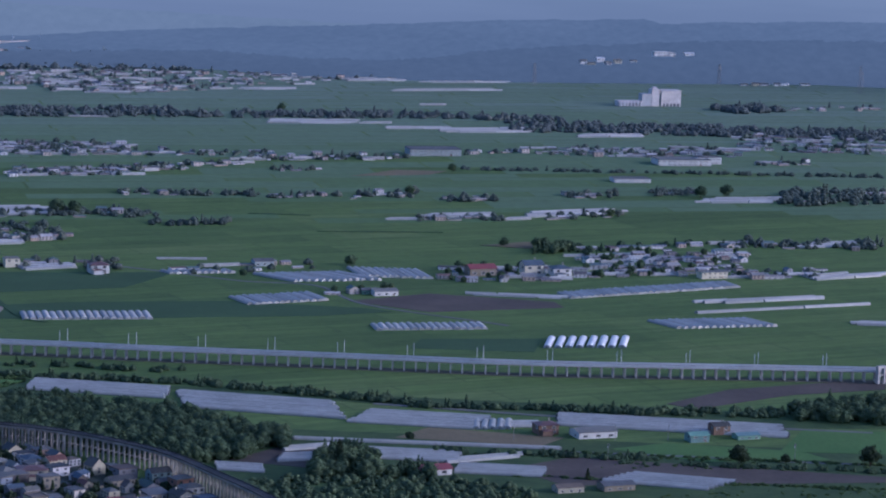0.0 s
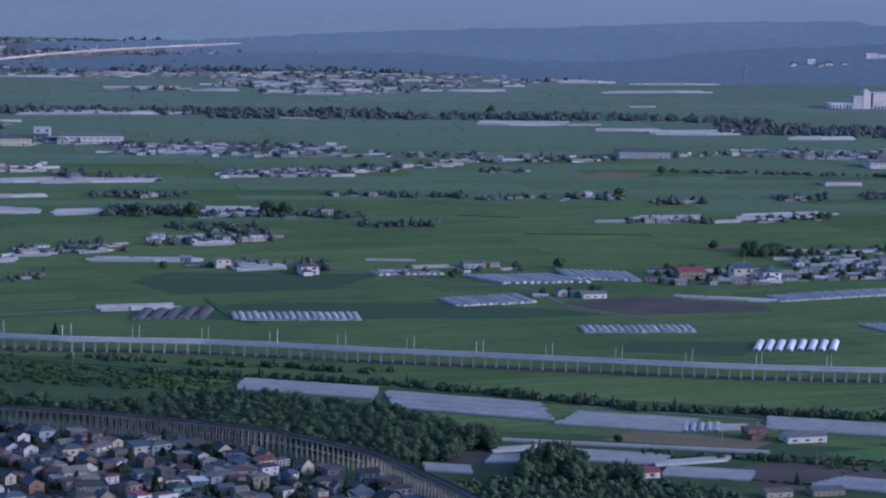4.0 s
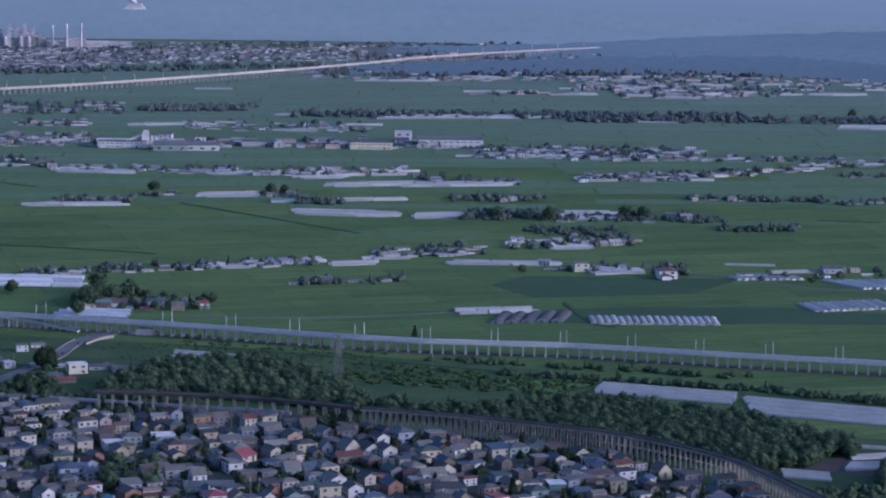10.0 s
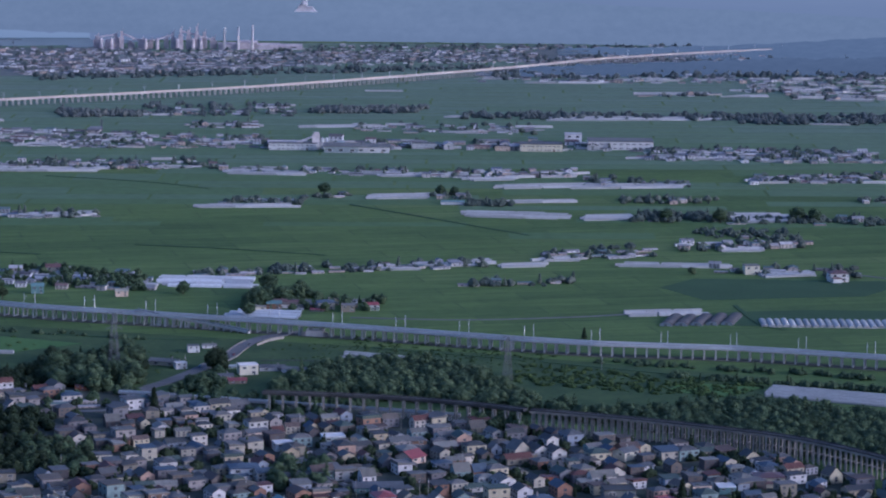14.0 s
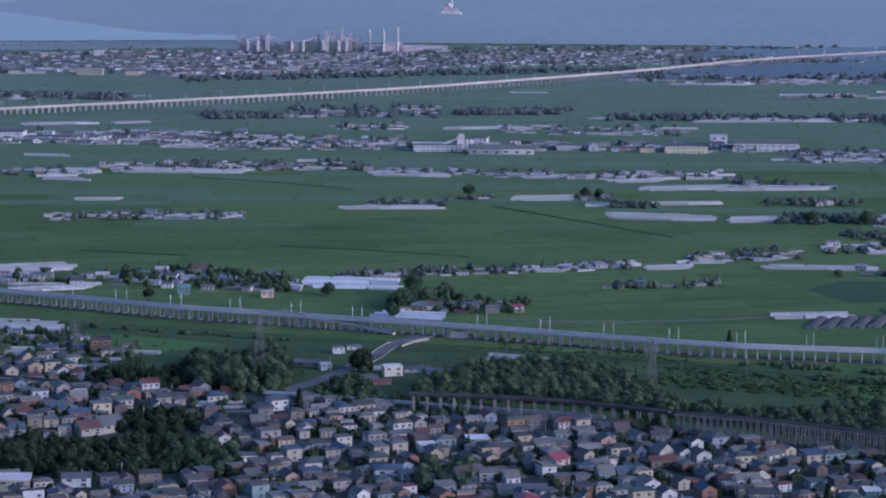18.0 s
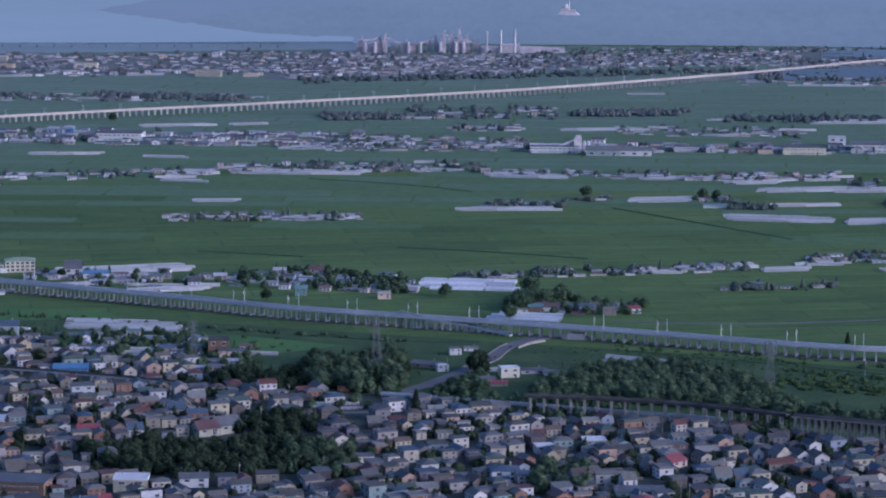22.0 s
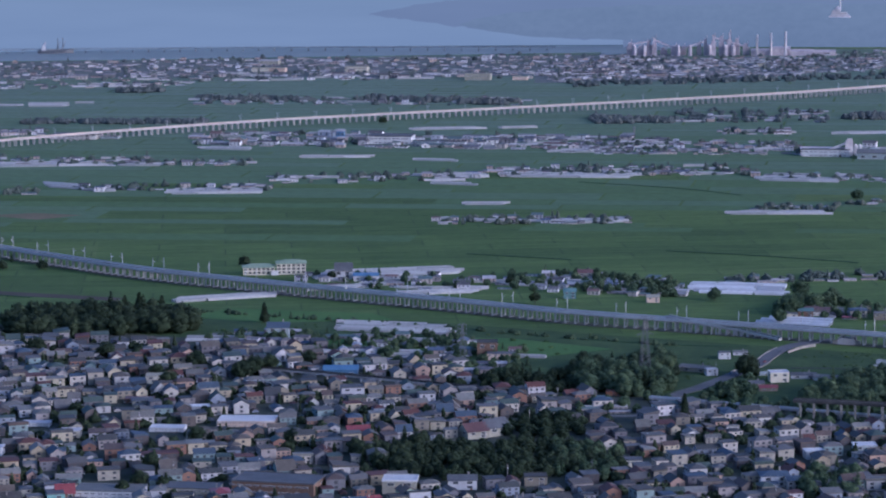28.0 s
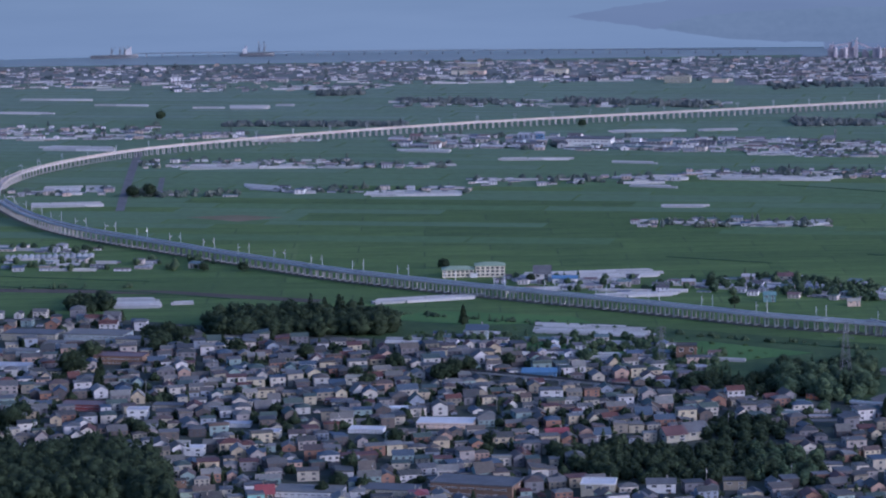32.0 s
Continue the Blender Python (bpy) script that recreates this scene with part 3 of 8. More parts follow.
def crown_cloud(r, height, spread, count, conifer=False, lobes=6, closed=False):
    """A crown of rounded masses set round the limbs, with loose leaf clumps that make its edge ragged."""
    if conifer:
        t = np.linspace(0.18, 0.95, lobes)
        lc = np.stack((r.uniform(-0.1, 0.1, lobes) * spread, r.uniform(-0.1, 0.1, lobes) * spread, height * t), 1)
        lr = spread * (1.08 - t) * 0.95
        t = r.uniform(0.1, 1, count)
        a = r.uniform(0, 6.2832, count)
        rad = spread * (1.08 - t) * r.uniform(0.7, 1.1, count)
        c = np.stack((rad * np.cos(a), rad * np.sin(a), height * t), 1)
        cr = spread * 0.2
    else:
        a = np.arange(lobes - 1) * 6.2832 / (lobes - 1) + r.uniform(0, 1)
        lc = np.stack((np.cos(a) * spread * 0.52, np.sin(a) * spread * 0.52, height * r.uniform(0.36, 0.66, lobes - 1)), 1)
        lc = np.concatenate((lc, [(0, 0, height * 0.72)]))
        lr = np.concatenate((spread * r.uniform(0.42, 0.62, lobes - 1), [spread * 0.58]))
        if closed:
            lc, lr = np.concatenate((lc, [(0, 0, height * 0.30)])), np.concatenate((lr, [spread * 0.98]))
        k = r.integers(0, len(lc), count)
        d = r.normal(size=(count, 3))
        d /= np.linalg.norm(d, axis=1)[:, None]
        c = lc[k] + d * (lr[k] * r.uniform(0.88, 1.2, count))[:, None] * np.array((1, 1, 0.85))
        c[:, 2] = np.maximum(c[:, 2], height * 0.14)
        cr = spread * 0.19
    v, f = lobe_cloud(r, lc, lr)
    u, g = leaf_cloud(r, c, cr)
    return np.concatenate((v, u)), np.concatenate((f, g + len(v)))


def trunk_mesh(r, height, spread):
    s = Shape()
    s.tube(0, 0, 0, height * 0.035, height * 0.018, height * 0.6, 7)
    for i in range(5):
        a = i * 1.257 + r.uniform(0, 0.5)
        z = height * r.uniform(0.28, 0.5)
        s.bar((0, 0, z), (math.cos(a) * spread * 0.5, math.sin(a) * spread * 0.5, z + height * 0.2), height * 0.016)
    return s.mesh("trunk", M["bark"])


def bush_cloud(r, height, spread, conifer):
    """A low tree for the belts: a skirt of rounded masses on the ground, a top and a few loose clumps."""
    g = (1 + 5 ** 0.5) / 2
    base = np.array([(-1, g, 0), (1, g, 0), (-1, -g, 0), (1, -g, 0), (0, -1, g), (0, 1, g), (0, -1, -g), (0, 1, -g), (g, 0, -1), (g, 0, 1), (-g, 0, -1), (-g, 0, 1)]) / 1.9
    tri = np.array([(0, 11, 5), (0, 5, 1), (0, 1, 7), (0, 7, 10), (0, 10, 11), (1, 5, 9), (5, 11, 4), (11, 10, 2), (10, 7, 6), (7, 1, 8), (3, 9, 4), (3, 4, 2), (3, 2, 6), (3, 6, 8), (3, 8, 9), (4, 9, 5), (2, 4, 11), (6, 2, 10), (8, 6, 7), (9, 8, 1)])
    if conifer:
        c = [(0, 0, height * k) for k in (0.2, 0.45, 0.68, 0.88)]
        q = [spread * k for k in (0.95, 0.75, 0.52, 0.3)]
    else:
        a = r.uniform(0, 6.28)
        c = [(math.cos(a + k * 1.57) * spread * 0.5, math.sin(a + k * 1.57) * spread * 0.5, height * r.uniform(0.22, 0.42)) for k in range(4)] + [(0, 0, height * 0.62)]
        q = [spread * r.uniform(0.5, 0.66) for k in range(4)] + [spread * 0.55]
    v = np.concatenate([np.array(p) + base * r.uniform(0.75, 1.2, (12, 1)) * k * np.array((1, 1, 0.95)) for p, k in zip(c, q)])
    f = np.concatenate([tri + 12 * k for k in range(len(c))])
    k = r.integers(0, len(c), 44)
    d = r.normal(size=(44, 3))
    d /= np.linalg.norm(d, axis=1)[:, None]
    at = np.array(c)[k] + d * (np.array(q)[k] * r.uniform(0.8, 1.15, 44))[:, None]
    at[:, 2] = np.maximum(at[:, 2], 0.4)
    u, h = leaf_cloud(r, at, spread * 0.19)
    return np.concatenate((v, u)), np.concatenate((f, h + len(v)))


bush_kinds = [bush_cloud(np.random.default_rng(60 + i), 6.4, 4.9, False) for i in range(6)] + [bush_cloud(np.random.default_rng(70 + i), 10.0, 2.8, True) for i in range(2)]
tree_kinds = []
for i in range(7):
    r_ = np.random.default_rng(40 + i)
    con = i >= 5
    hh, sp = (9.0, 2.4) if con else (8.0, 3.2 + 0.25 * i)
    v_, f_ = crown_cloud(r_, hh, sp, 700, con, 9)
    tree_kinds.append((trunk_mesh(r_, hh, sp), merged("crown", v_, f_, M["leaf"], True), con, merged("crown", v_, f_, M["leaf_dark"], True)))
wood_kinds = [crown_cloud(np.random.default_rng(80 + i), 8.0, 3.9, 235, False, 7, True) for i in range(6)] + [crown_cloud(np.random.default_rng(90 + i), 10.0, 2.5, 190, True) for i in range(2)]


def tree(x, y, size=1.0, kind=None, where="on the plain", tall=1.0):
    kind = int(rng.integers(0, 5)) if kind is None else kind
    trunk, crown, con, dark = tree_kinds[kind]
    if "town" in where or con:
        crown = dark
    ob = thing("tree", x, y, rng.uniform(0, 6.28), ("dark green conifer " if con else "dark green broadleaf tree with a ragged crown ") + where, "tree", "trees " + where)
    ob.scale = (size, size, size * tall)
    part("trunk", trunk, ob)
    part("crown", crown, ob)
    return ob


def wood(name, places, mat, label, lo=0.8, hi=1.5, conifers=0.1, flat=1.0):
    """A closed stand of trees as one mesh."""
    vs, fs, o = [], [], 0
    if mat == M["shrub"]:
        flat = 0.6
    for x, y in places:
        k = int(rng.integers(6, 8)) if rng.random() < conifers else int(rng.integers(0, 6))
        v, f = (bush_kinds if hi < 1.0 or mat not in (M["leaf"], M["leaf_dark"]) else wood_kinds)[k]
        a, s = rng.uniform(0, 6.28), rng.uniform(lo, hi)
        c, d = math.cos(a) * s, math.sin(a) * s
        vs.append(np.stack((v[:, 0] * c - v[:, 1] * d + x, v[:, 0] * d + v[:, 1] * c + y, v[:, 2] * s * flat - 0.3), 1))
        fs.append(f + o)
        o += len(v)
    if vs:
        return tagged(new(name, merged(name, np.concatenate(vs), np.concatenate(fs), mat, True)), label, "trees", "", "stuff")


def in_polygon(poly, spacing, jitter=0.6):
    xs, ys = [p[0] for p in poly], [p[1] for p in poly]
    out = []
    y = min(ys)
    while y < max(ys):
        x = min(xs)
        while x < max(xs):
            px, py = x + rng.uniform(-jitter, jitter) * spacing, y + rng.uniform(-jitter, jitter) * spacing
            if inside(px, py, poly):
                out.append((px, py))
            x += spacing
        y += spacing
    return out


# ---- greenhouses ----
def arch(n=9, skirt=0.18):
    """Half of a flattened circle, with short upright sides."""
    return [(-1, 0)] + [(math.cos(math.pi - math.pi * i / (n - 1)), skirt + (1 - skirt) * math.sin(math.pi * i / (n - 1))) for i in range(n)] + [(1, 0)]


def tunnel_meshes(film):
    k = ("tunnel", film)
    if k not in made_meshes:
        p, s = arch(), Shape()
        n = len(p)
        cuts = 13
        for j in range(cuts):
            bulge = 1.0 if j % 2 == 0 else 0.965
            s.v += [(x * bulge, j / (cuts - 1) - 0.5, z * bulge) for x, z in p]
        for j in range(cuts - 1):
            s.add([], [])
            for i in range(n - 1):
                s.f.append((j * n + i, j * n + i + 1, (j + 1) * n + i + 1, (j + 1) * n + i))
                s.k.append(0)
        e = Shape().add([(x * 0.98, 0, z * 0.98) for x, z in p] + [(x * 0.98, 0.004, z * 0.98) for x, z in p], [tuple(range(n)), tuple(range(n, 2 * n))[::-1]])
        d = Shape().box(0, 0, 0, 0.42, 0.01, 0.68)
        rail = Shape()
        rail.box(0, 0, 0.0, 0.05, 1.0, 0.16)
        made_meshes[k] = (s.mesh("cover", M[film]), e.mesh("end_wall", M["film_end"]), d.mesh("door", M["film_grey"]), rail.mesh("base_rail", M["film_grey"]))
    return made_meshes[k]


def tunnel(x, y, turn, length, width=5.6, height=2.9, film="film", label="white plastic film greenhouse tunnel among the fields", group="greenhouse tunnels"):
    ob = thing("greenhouse", x, y, turn, label, "greenhouse", group)
    ob.scale = (width / 2, length, height)
    cover, end, door, rail = tunnel_meshes(film)
    part("cover", cover, ob)
    for q in (-1, 1):
        part("base_rail", rail, ob, "", Matrix.Translation((q * 1.01, 0, 0)))
        part("end_wall", end, ob, "", Matrix.Translation((0, q * 0.497, 0)))
        part("door", door, ob, "", Matrix.Translation((0, q * 0.503, 0)))
    return ob


far_tunnels = {}


def far_tunnel(film, x, y, turn, length, width, height):
    k = ("far", film)
    if k not in crowd_cache:
        p = arch(6)
        n = len(p)
        v = [(a, j, z) for j in (-0.5, 0.5) for a, z in p]
        f = []
        for i in range(n - 1):
            f += [(i, i + 1, n + i + 1), (i, n + i + 1, n + i)]
        for i in range(1, n - 1):
            f += [(0, i + 1, i), (n, n + i, n + i + 1)]
        crowd_cache[k] = (np.array(v, float), np.array(f))
    v, f = crowd_cache[k]
    c, s = math.cos(turn), math.sin(turn)
    u = v * np.array((width / 2, length, height))
    u = np.stack((u[:, 0] * c - u[:, 1] * s + x, u[:, 0] * s + u[:, 1] * c + y, u[:, 2]), 1)
    return u, f


def greenhouses(x0, y0, x1, y1, dx, dy, along, near=False, film="film", pitch=5.5, label="", wide=5.9, high=2.3):
    """A block of tunnels: its front from (x0, y0) to (x1, y1), its depth (dx, dy); along: they run beside the front, else back from it."""
    a, b, d = Vector((x0, y0)), Vector((x1, y1)), Vector((dx, dy))
    run = b - a
    if along:
        axis, side, length = run, d, run.length
    else:
        axis, side, length = d, run, d.length
    perp = Vector((-axis.y, axis.x)).normalized()
    span = abs(side.dot(perp))
    n = max(1, round(span / pitch))
    turn = math.atan2(axis.y, axis.x) - math.pi / 2
    vs, fs, o = [], [], 0
    for i in range(n):
        off = side * ((i + 0.5) / n)
        c = a + axis * 0.5 + off
        l = length * (rng.uniform(0.93, 1.0) if not along else rng.uniform(0.95, 1.0) if near else rng.uniform(0.72, 1.0) if n > 1 else 1.0)
        c = c + axis * (rng.uniform(-0.5, 0.5) * (1 - l / length))
        w, h = min(pitch * 0.93, wide) * rng.uniform(0.97, 1.03), high * rng.uniform(0.94, 1.05)
        taken.append((c.x, c.y, 4.0))
        if near:
            tunnel(c.x, c.y, turn, l, w, h, film, label or "white plastic film greenhouse tunnel in a row on the fields")
        else:
            cut = rng.uniform(0.25, 0.75) if along and l > 55 else 1.0
            for u, k in ((cut / 2 - 0.5, cut), (cut / 2, 1 - cut)):
                if k > 0:
                    v, f = far_tunnel(film, c.x + axis.x / length * u * l, c.y + axis.y / length * u * l, turn, l * k - 2.0, w, h * rng.uniform(0.8, 1.0))
                    vs.append(v)
                    fs.append(f + o)
                    o += len(v)
    if vs:
        tagged(new("greenhouse_row", merged("greenhouse_row", np.concatenate(vs), np.concatenate(fs), M["film_many" if film == "film" else film])),
               label or "row of white plastic film greenhouses on the far plain", "greenhouses", "far greenhouse rows", "stuff")


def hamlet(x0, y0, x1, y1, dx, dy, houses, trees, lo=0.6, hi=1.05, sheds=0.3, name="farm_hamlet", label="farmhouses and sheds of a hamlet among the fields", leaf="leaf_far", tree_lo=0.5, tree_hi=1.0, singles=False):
    """Farmhouses and trees strewn over a strip of the plain."""
    crowd, green = Crowd(), []
    if not singles and name == "farm_hamlet":
        houses, trees = int(houses * 0.8), int(trees * 1.35) + 3
    turn = math.atan2(y1 - y0, x1 - x0)
    for i in range(houses):
        for _ in range(12):
            u, w = rng.random(), rng.random()
            x, y = x0 + (x1 - x0) * u + dx * w, y0 + (y1 - y0) * u + dy * w
            if clear_of(x, y, 4.6 * hi):
                st = "shed" if rng.random() < sheds else str(rng.choice(["gable", "hip", "winged", "low", "low", "low", "mono", "box"]))
                tn, sz, tl = turn + rng.choice([0, 0, math.pi / 2]) + rng.uniform(-0.15, 0.15), rng.uniform(lo * 0.8, hi), rng.uniform(0.55, 0.9)
                if st in ("shed", "low") and not singles:
                    tl *= 0.8
                    crowd.house(x, y, turn + rng.uniform(-0.1, 0.1), st, sz * 0.8, tl, rng.uniform(0.9, 1.7))
                    break
                if singles:
                    house(x, y, tn, st, str(rng.choice(WALL_MIX)), str(rng.choice(ROOF_MIX)), sz, tl, "in a farm hamlet", "houses of the hamlets")
                else:
                    crowd.house(x, y, tn, st, sz, tl)
                break
    if houses > 5 and not singles and name == "farm_hamlet":
        vs, fs, o = [], [], 0
        for i in range(houses // 5):
            u, w = rng.random(), rng.random()
            v, f = far_tunnel("film", x0 + (x1 - x0) * u + dx * w, y0 + (y1 - y0) * u + dy * w, turn - math.pi / 2 + rng.uniform(-0.05, 0.05), rng.uniform(14, 46), 5.4, rng.uniform(2.2, 2.9))
            vs.append(v)
            fs.append(f + o)
            o += len(v)
        tagged(new("greenhouse_row", merged("greenhouse_row", np.concatenate(vs), np.concatenate(fs), M["film_many"])), "small film greenhouses scattered between farmhouses", "greenhouses", "far greenhouse rows", "stuff")
    for i in range(trees):
        u, w = rng.random(), rng.random() * 1.1
        green.append((x0 + (x1 - x0) * u + dx * w, y0 + (y1 - y0) * u + dy * w))
    if crowd.v:
        crowd.finish(name, label, "houses", "_hamlet")
    wood("hamlet_trees", green, M[leaf], "dark green garden trees round a farm hamlet", tree_lo, tree_hi)


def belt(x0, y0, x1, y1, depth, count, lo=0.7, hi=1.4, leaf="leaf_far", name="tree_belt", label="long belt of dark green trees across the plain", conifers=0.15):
    """A line of trees from one place to the other."""
    n = Vector((-(y1 - y0), x1 - x0)).normalized() * depth
    out = []
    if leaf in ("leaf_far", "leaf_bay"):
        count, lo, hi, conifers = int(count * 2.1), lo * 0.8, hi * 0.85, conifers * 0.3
    for i in range(count):
        u, w = rng.random(), rng.uniform(-0.5, 0.5)
        out.append((x0 + (x1 - x0) * u + n.x * w, y0 + (y1 - y0) * u + n.y * w))
    return wood(name, out, M[leaf], label, lo, hi, conifers)


# ---- railway ----
def viaduct(points, top, width, label, span=50.0, piers=6, near_y=2700.0, skin="panel", slim=1.0):
    """A concrete railway viaduct on paired columns, with noise barriers and masts."""
    base = thing("railway_viaduct", points[0][0], points[0][1], 0, label, "viaduct", "", "structure")
    inv = Matrix.Translation((-points[0][0], -points[0][1], 0))
    deck = Shape().box(0, 0, top - 2.6, span, width * 0.62, 0.6).box(0, 0, top - 2.0, span, width, 0.7).mesh("deck_span", M["concrete"])
    slab = Shape().box(0, 2.3, top - 1.3, span, 2.6, 0.25).box(0, -2.3, top - 1.3, span, 2.6, 0.25).mesh("track", M["track"])
    wall = Shape()
    for i in range(12):
        wall.box((i - 5.5) * span / 12, 0, top - 1.3, span / 12 - 0.08, 0.22, 1.5 * slim)
        wall.box((i - 5.5) * span / 12 + span / 24, 0, top - 1.6, 0.25, 0.34, 1.85 * slim)
    barrier = wall.mesh("noise_barrier", M[skin])
    pier = Shape()
    for q in (-1, 1):
        pier.box(0, q * width * 0.27, -0.5, 1.05 * slim, 1.2 * slim, top - 2.8)
    pier.box(0, 0, top - 3.2, 1.4, width * 0.7, 0.6).box(0, 0, 0.3, 1.0, width * 0.5, 0.9)
    pier = pier.mesh("pier", M["pier_concrete"])
    mast = Shape().tube(0, 0, 0, 0.3 * slim, 0.2 * slim, 11.0 * slim, 6).bar((0, 0, 7.8), (0, -2.9, 8.2), 0.2).bar((0, 0, 6.2), (0, -2.6, 8.0), 0.14).bar((0, 0, 9.8), (0, -0.9, 10.0), 0.14).mesh("mast", M["steel"])
    line = smooth_line(points, span)
    far = Crowd()
    pv, pf = tris(pier)
    for (p, a), (q, b) in zip(line, line[1:]):
        c = (p + q) / 2
        m = inv @ Matrix.Translation((c.x, c.y, 0)) @ Matrix.Rotation(math.atan2(q.y - p.y, q.x - p.x), 4, "Z")
        stretch = Matrix.Diagonal(((q - p).length / span * 1.012, 1, 1, 1))
        part("deck_span", deck, base, "", m @ stretch)
        part("track", slab, base, "", m @ stretch)
        for s in (-1, 1):
            part("noise_barrier", barrier, base, "blue-grey panel barrier" if skin == "panel" else "pale concrete parapet", m @ Matrix.Translation((0, s * (width / 2 - 0.15), 0)) @ stretch)
        for s in (-1, 1):
            part("mast", mast, base, "pale steel catenary mast", m @ Matrix.Translation((-span / 2 + 2.2 * s, s * (width / 2 - 0.75), top - 1.3)) @ Matrix.Rotation(0 if s > 0 else math.pi, 4, "Z"))
        for i in range(piers):
            at = Matrix.Translation(((i + 0.5) * span / piers - span / 2, 0, 0))
            if c.y < near_y:
                part("pier", pier, base, "", m @ at)
            else:
                w = np.array((m @ at).to_3x3()) @ pv.T
                far.put("wall", w.T + np.array((m @ at).translation), pf)
    if far.v:
        tagged(part("far_piers", merged("far_piers", np.concatenate(far.v["wall"]), np.concatenate(far.f["wall"]), M["concrete"]), base), "", "", "", "stuff")
    return base


def old_viaduct(points, top, width, label, step=4.4, bays=3, skin="old_concrete", edge="dark_deck", name="old_viaduct", drop=0.0):
    """A plain viaduct or bridge of equal bays on paired columns."""
    base = thing(name, points[0][0], points[0][1], 0, label, "viaduct", "", "structure")
    inv = Matrix.Translation((-points[0][0], -points[0][1], 0))
    long = step * bays
    deck = Shape().box(0, 0, top - 1.9, long * 1.01, width * 0.8, 0.9).box(0, 0, top - 1.0, long * 1.01, width, 0.5).mesh("deck_span", M[skin])
    ballast = Shape().box(0, 0, top - 0.5, long * 1.01, width - 0.8, 0.25).box(0, 0.75, top - 0.25, long * 1.01, 0.08, 0.15).box(0, -0.75, top - 0.25, long * 1.01, 0.08, 0.15).mesh("track_bed", M["dark_deck"])
    rail = Shape().box(0, 0, top - 0.5, long * 1.01, 0.25, 0.9).mesh("parapet", M[edge])
    pier = Shape()
    for q in (-1, 1):
        pier.box(0, q * width * 0.33, -0.5, 1.0, 1.0, top - 1.6)
    pier.box(0, 0, top - 2.7, 1.2, width * 0.85, 0.8).box(0, 0, top * 0.45, 0.7, width * 0.66, 0.6)
    pier = pier.mesh("pier", M["old_concrete" if skin == "dark_deck" else skin])
    line = smooth_line(points, long)
    for k, ((p, a), (q, b)) in enumerate(zip(line, line[1:])):
        c = (p + q) / 2
        m = inv @ Matrix.Translation((c.x, c.y, -drop * (k + 0.5) / (len(line) - 1))) @ Matrix.Rotation(math.atan2(q.y - p.y, q.x - p.x), 4, "Z")
        if drop:
            m = m @ Matrix.Translation((0, 0, top)) @ Matrix.Rotation(drop / (len(line) - 1) / long, 4, "Y") @ Matrix.Translation((0, 0, -top))
        taken.extend([(c.x, c.y, 5.0), (p.x, p.y, 5.0)])
        part("deck_span", deck, base, "", m)
        part("track_bed", ballast, base, "", m)
        for s in (-1, 1):
            part("parapet", rail, base, "", m @ Matrix.Translation((0, s * (width / 2 - 0.1), 0)))
        for i in range(bays):
            part("pier", pier, base, "", m @ Matrix.Translation(((i + 0.5) * step - long / 2, 0, 0)))
    return base


def pylon(x, y, height, label="grey lattice power pylon standing in the scrub"):
    ob = thing("power_pylon", x, y, 0.4, label, "pylon", "power pylons")
    w = height * 0.085
    for a, b in ((-1, -1), (1, -1), (1, 1), (-1, 1)):
        part("leg", Shape().bar((a * w, b * w, 0), (a * w * 0.22, b * w * 0.22, height * 0.97), 0.22).mesh("leg", M["dark_steel"]), ob)
    s = Shape()
    n = 9
    for i in range(n):
        z0, z1 = height * 0.97 * i / n, height * 0.97 * (i + 1) / n
        k0, k1 = w * (1 - 0.78 * i / n), w * (1 - 0.78 * (i + 1) / n)
        for (a, b), (c, d) in (((-1, -1), (1, -1)), ((1, -1), (1, 1)), ((1, 1), (-1, 1)), ((-1, 1), (-1, -1))):
            s.bar((a * k0, b * k0, z0), (c * k1, d * k1, z1), 0.11)
            s.bar((c * k0, d * k0, z0), (a * k1, b * k1, z1), 0.11)
    part("bracing", s.mesh("bracing", M["dark_steel"]), ob)
    for f in (0.72, 0.84, 0.96):
        s = Shape().bar((-w * 1.5, 0, height * f), (w * 1.5, 0, height * f), 0.2)
        s.bar((-w * 1.5, 0, height * f), (0, 0, height * (f + 0.04)), 0.2).bar((w * 1.5, 0, height * f), (0, 0, height * (f + 0.04)), 0.2)
        for q in (-1, 1):
            s.bar((q * w * 1.45, 0, height * f), (q * w * 1.45, 0, height * f - 1.6), 0.22)
        part("cross_arm", s.mesh("cross_arm", M["dark_steel"]), ob)
    return ob


pole_parts = []


def pole(x, y, height=11.0, where="beside a town street"):
    if not pole_parts:
        pole_parts.append(Shape().tube(0, 0, 0, 0.2, 0.13, 1.0, 6).mesh("shaft", M["old_concrete"]))
        pole_parts.append(Shape().box(0, 0, 0.86, 2.2, 0.16, 0.014).box(0, 0, 0.93, 1.8, 0.16, 0.014).mesh("cross_arm", M["dark_steel"]))
        pole_parts.append(Shape().tube(0.4, 0, 0.74, 0.26, 0.26, 0.08, 8).mesh("transformer", M["steel"]))
    ob = thing("utility_pole", x, y, rng.uniform(0, 3.1), "grey concrete utility pole " + where, "pole", "utility poles")
    ob.scale = (1, 1, height)
    for nm, me in zip(("shaft", "cross_arm", "transformer"), pole_parts):
        part(nm, me, ob)
    return ob


# ---- the plain, the railways and the woods ----

ground = Shape().add([(-6500, -1500, 0), (6500, -1500, 0), (6500, 5400, 0), (-6500, 5400, 0)], [(0, 1, 2, 3)])
tagged(new("ground", ground.mesh("ground", M["paddy"])), "wide flat plain of green rice fields in many parcels", "ground", "", "structure")

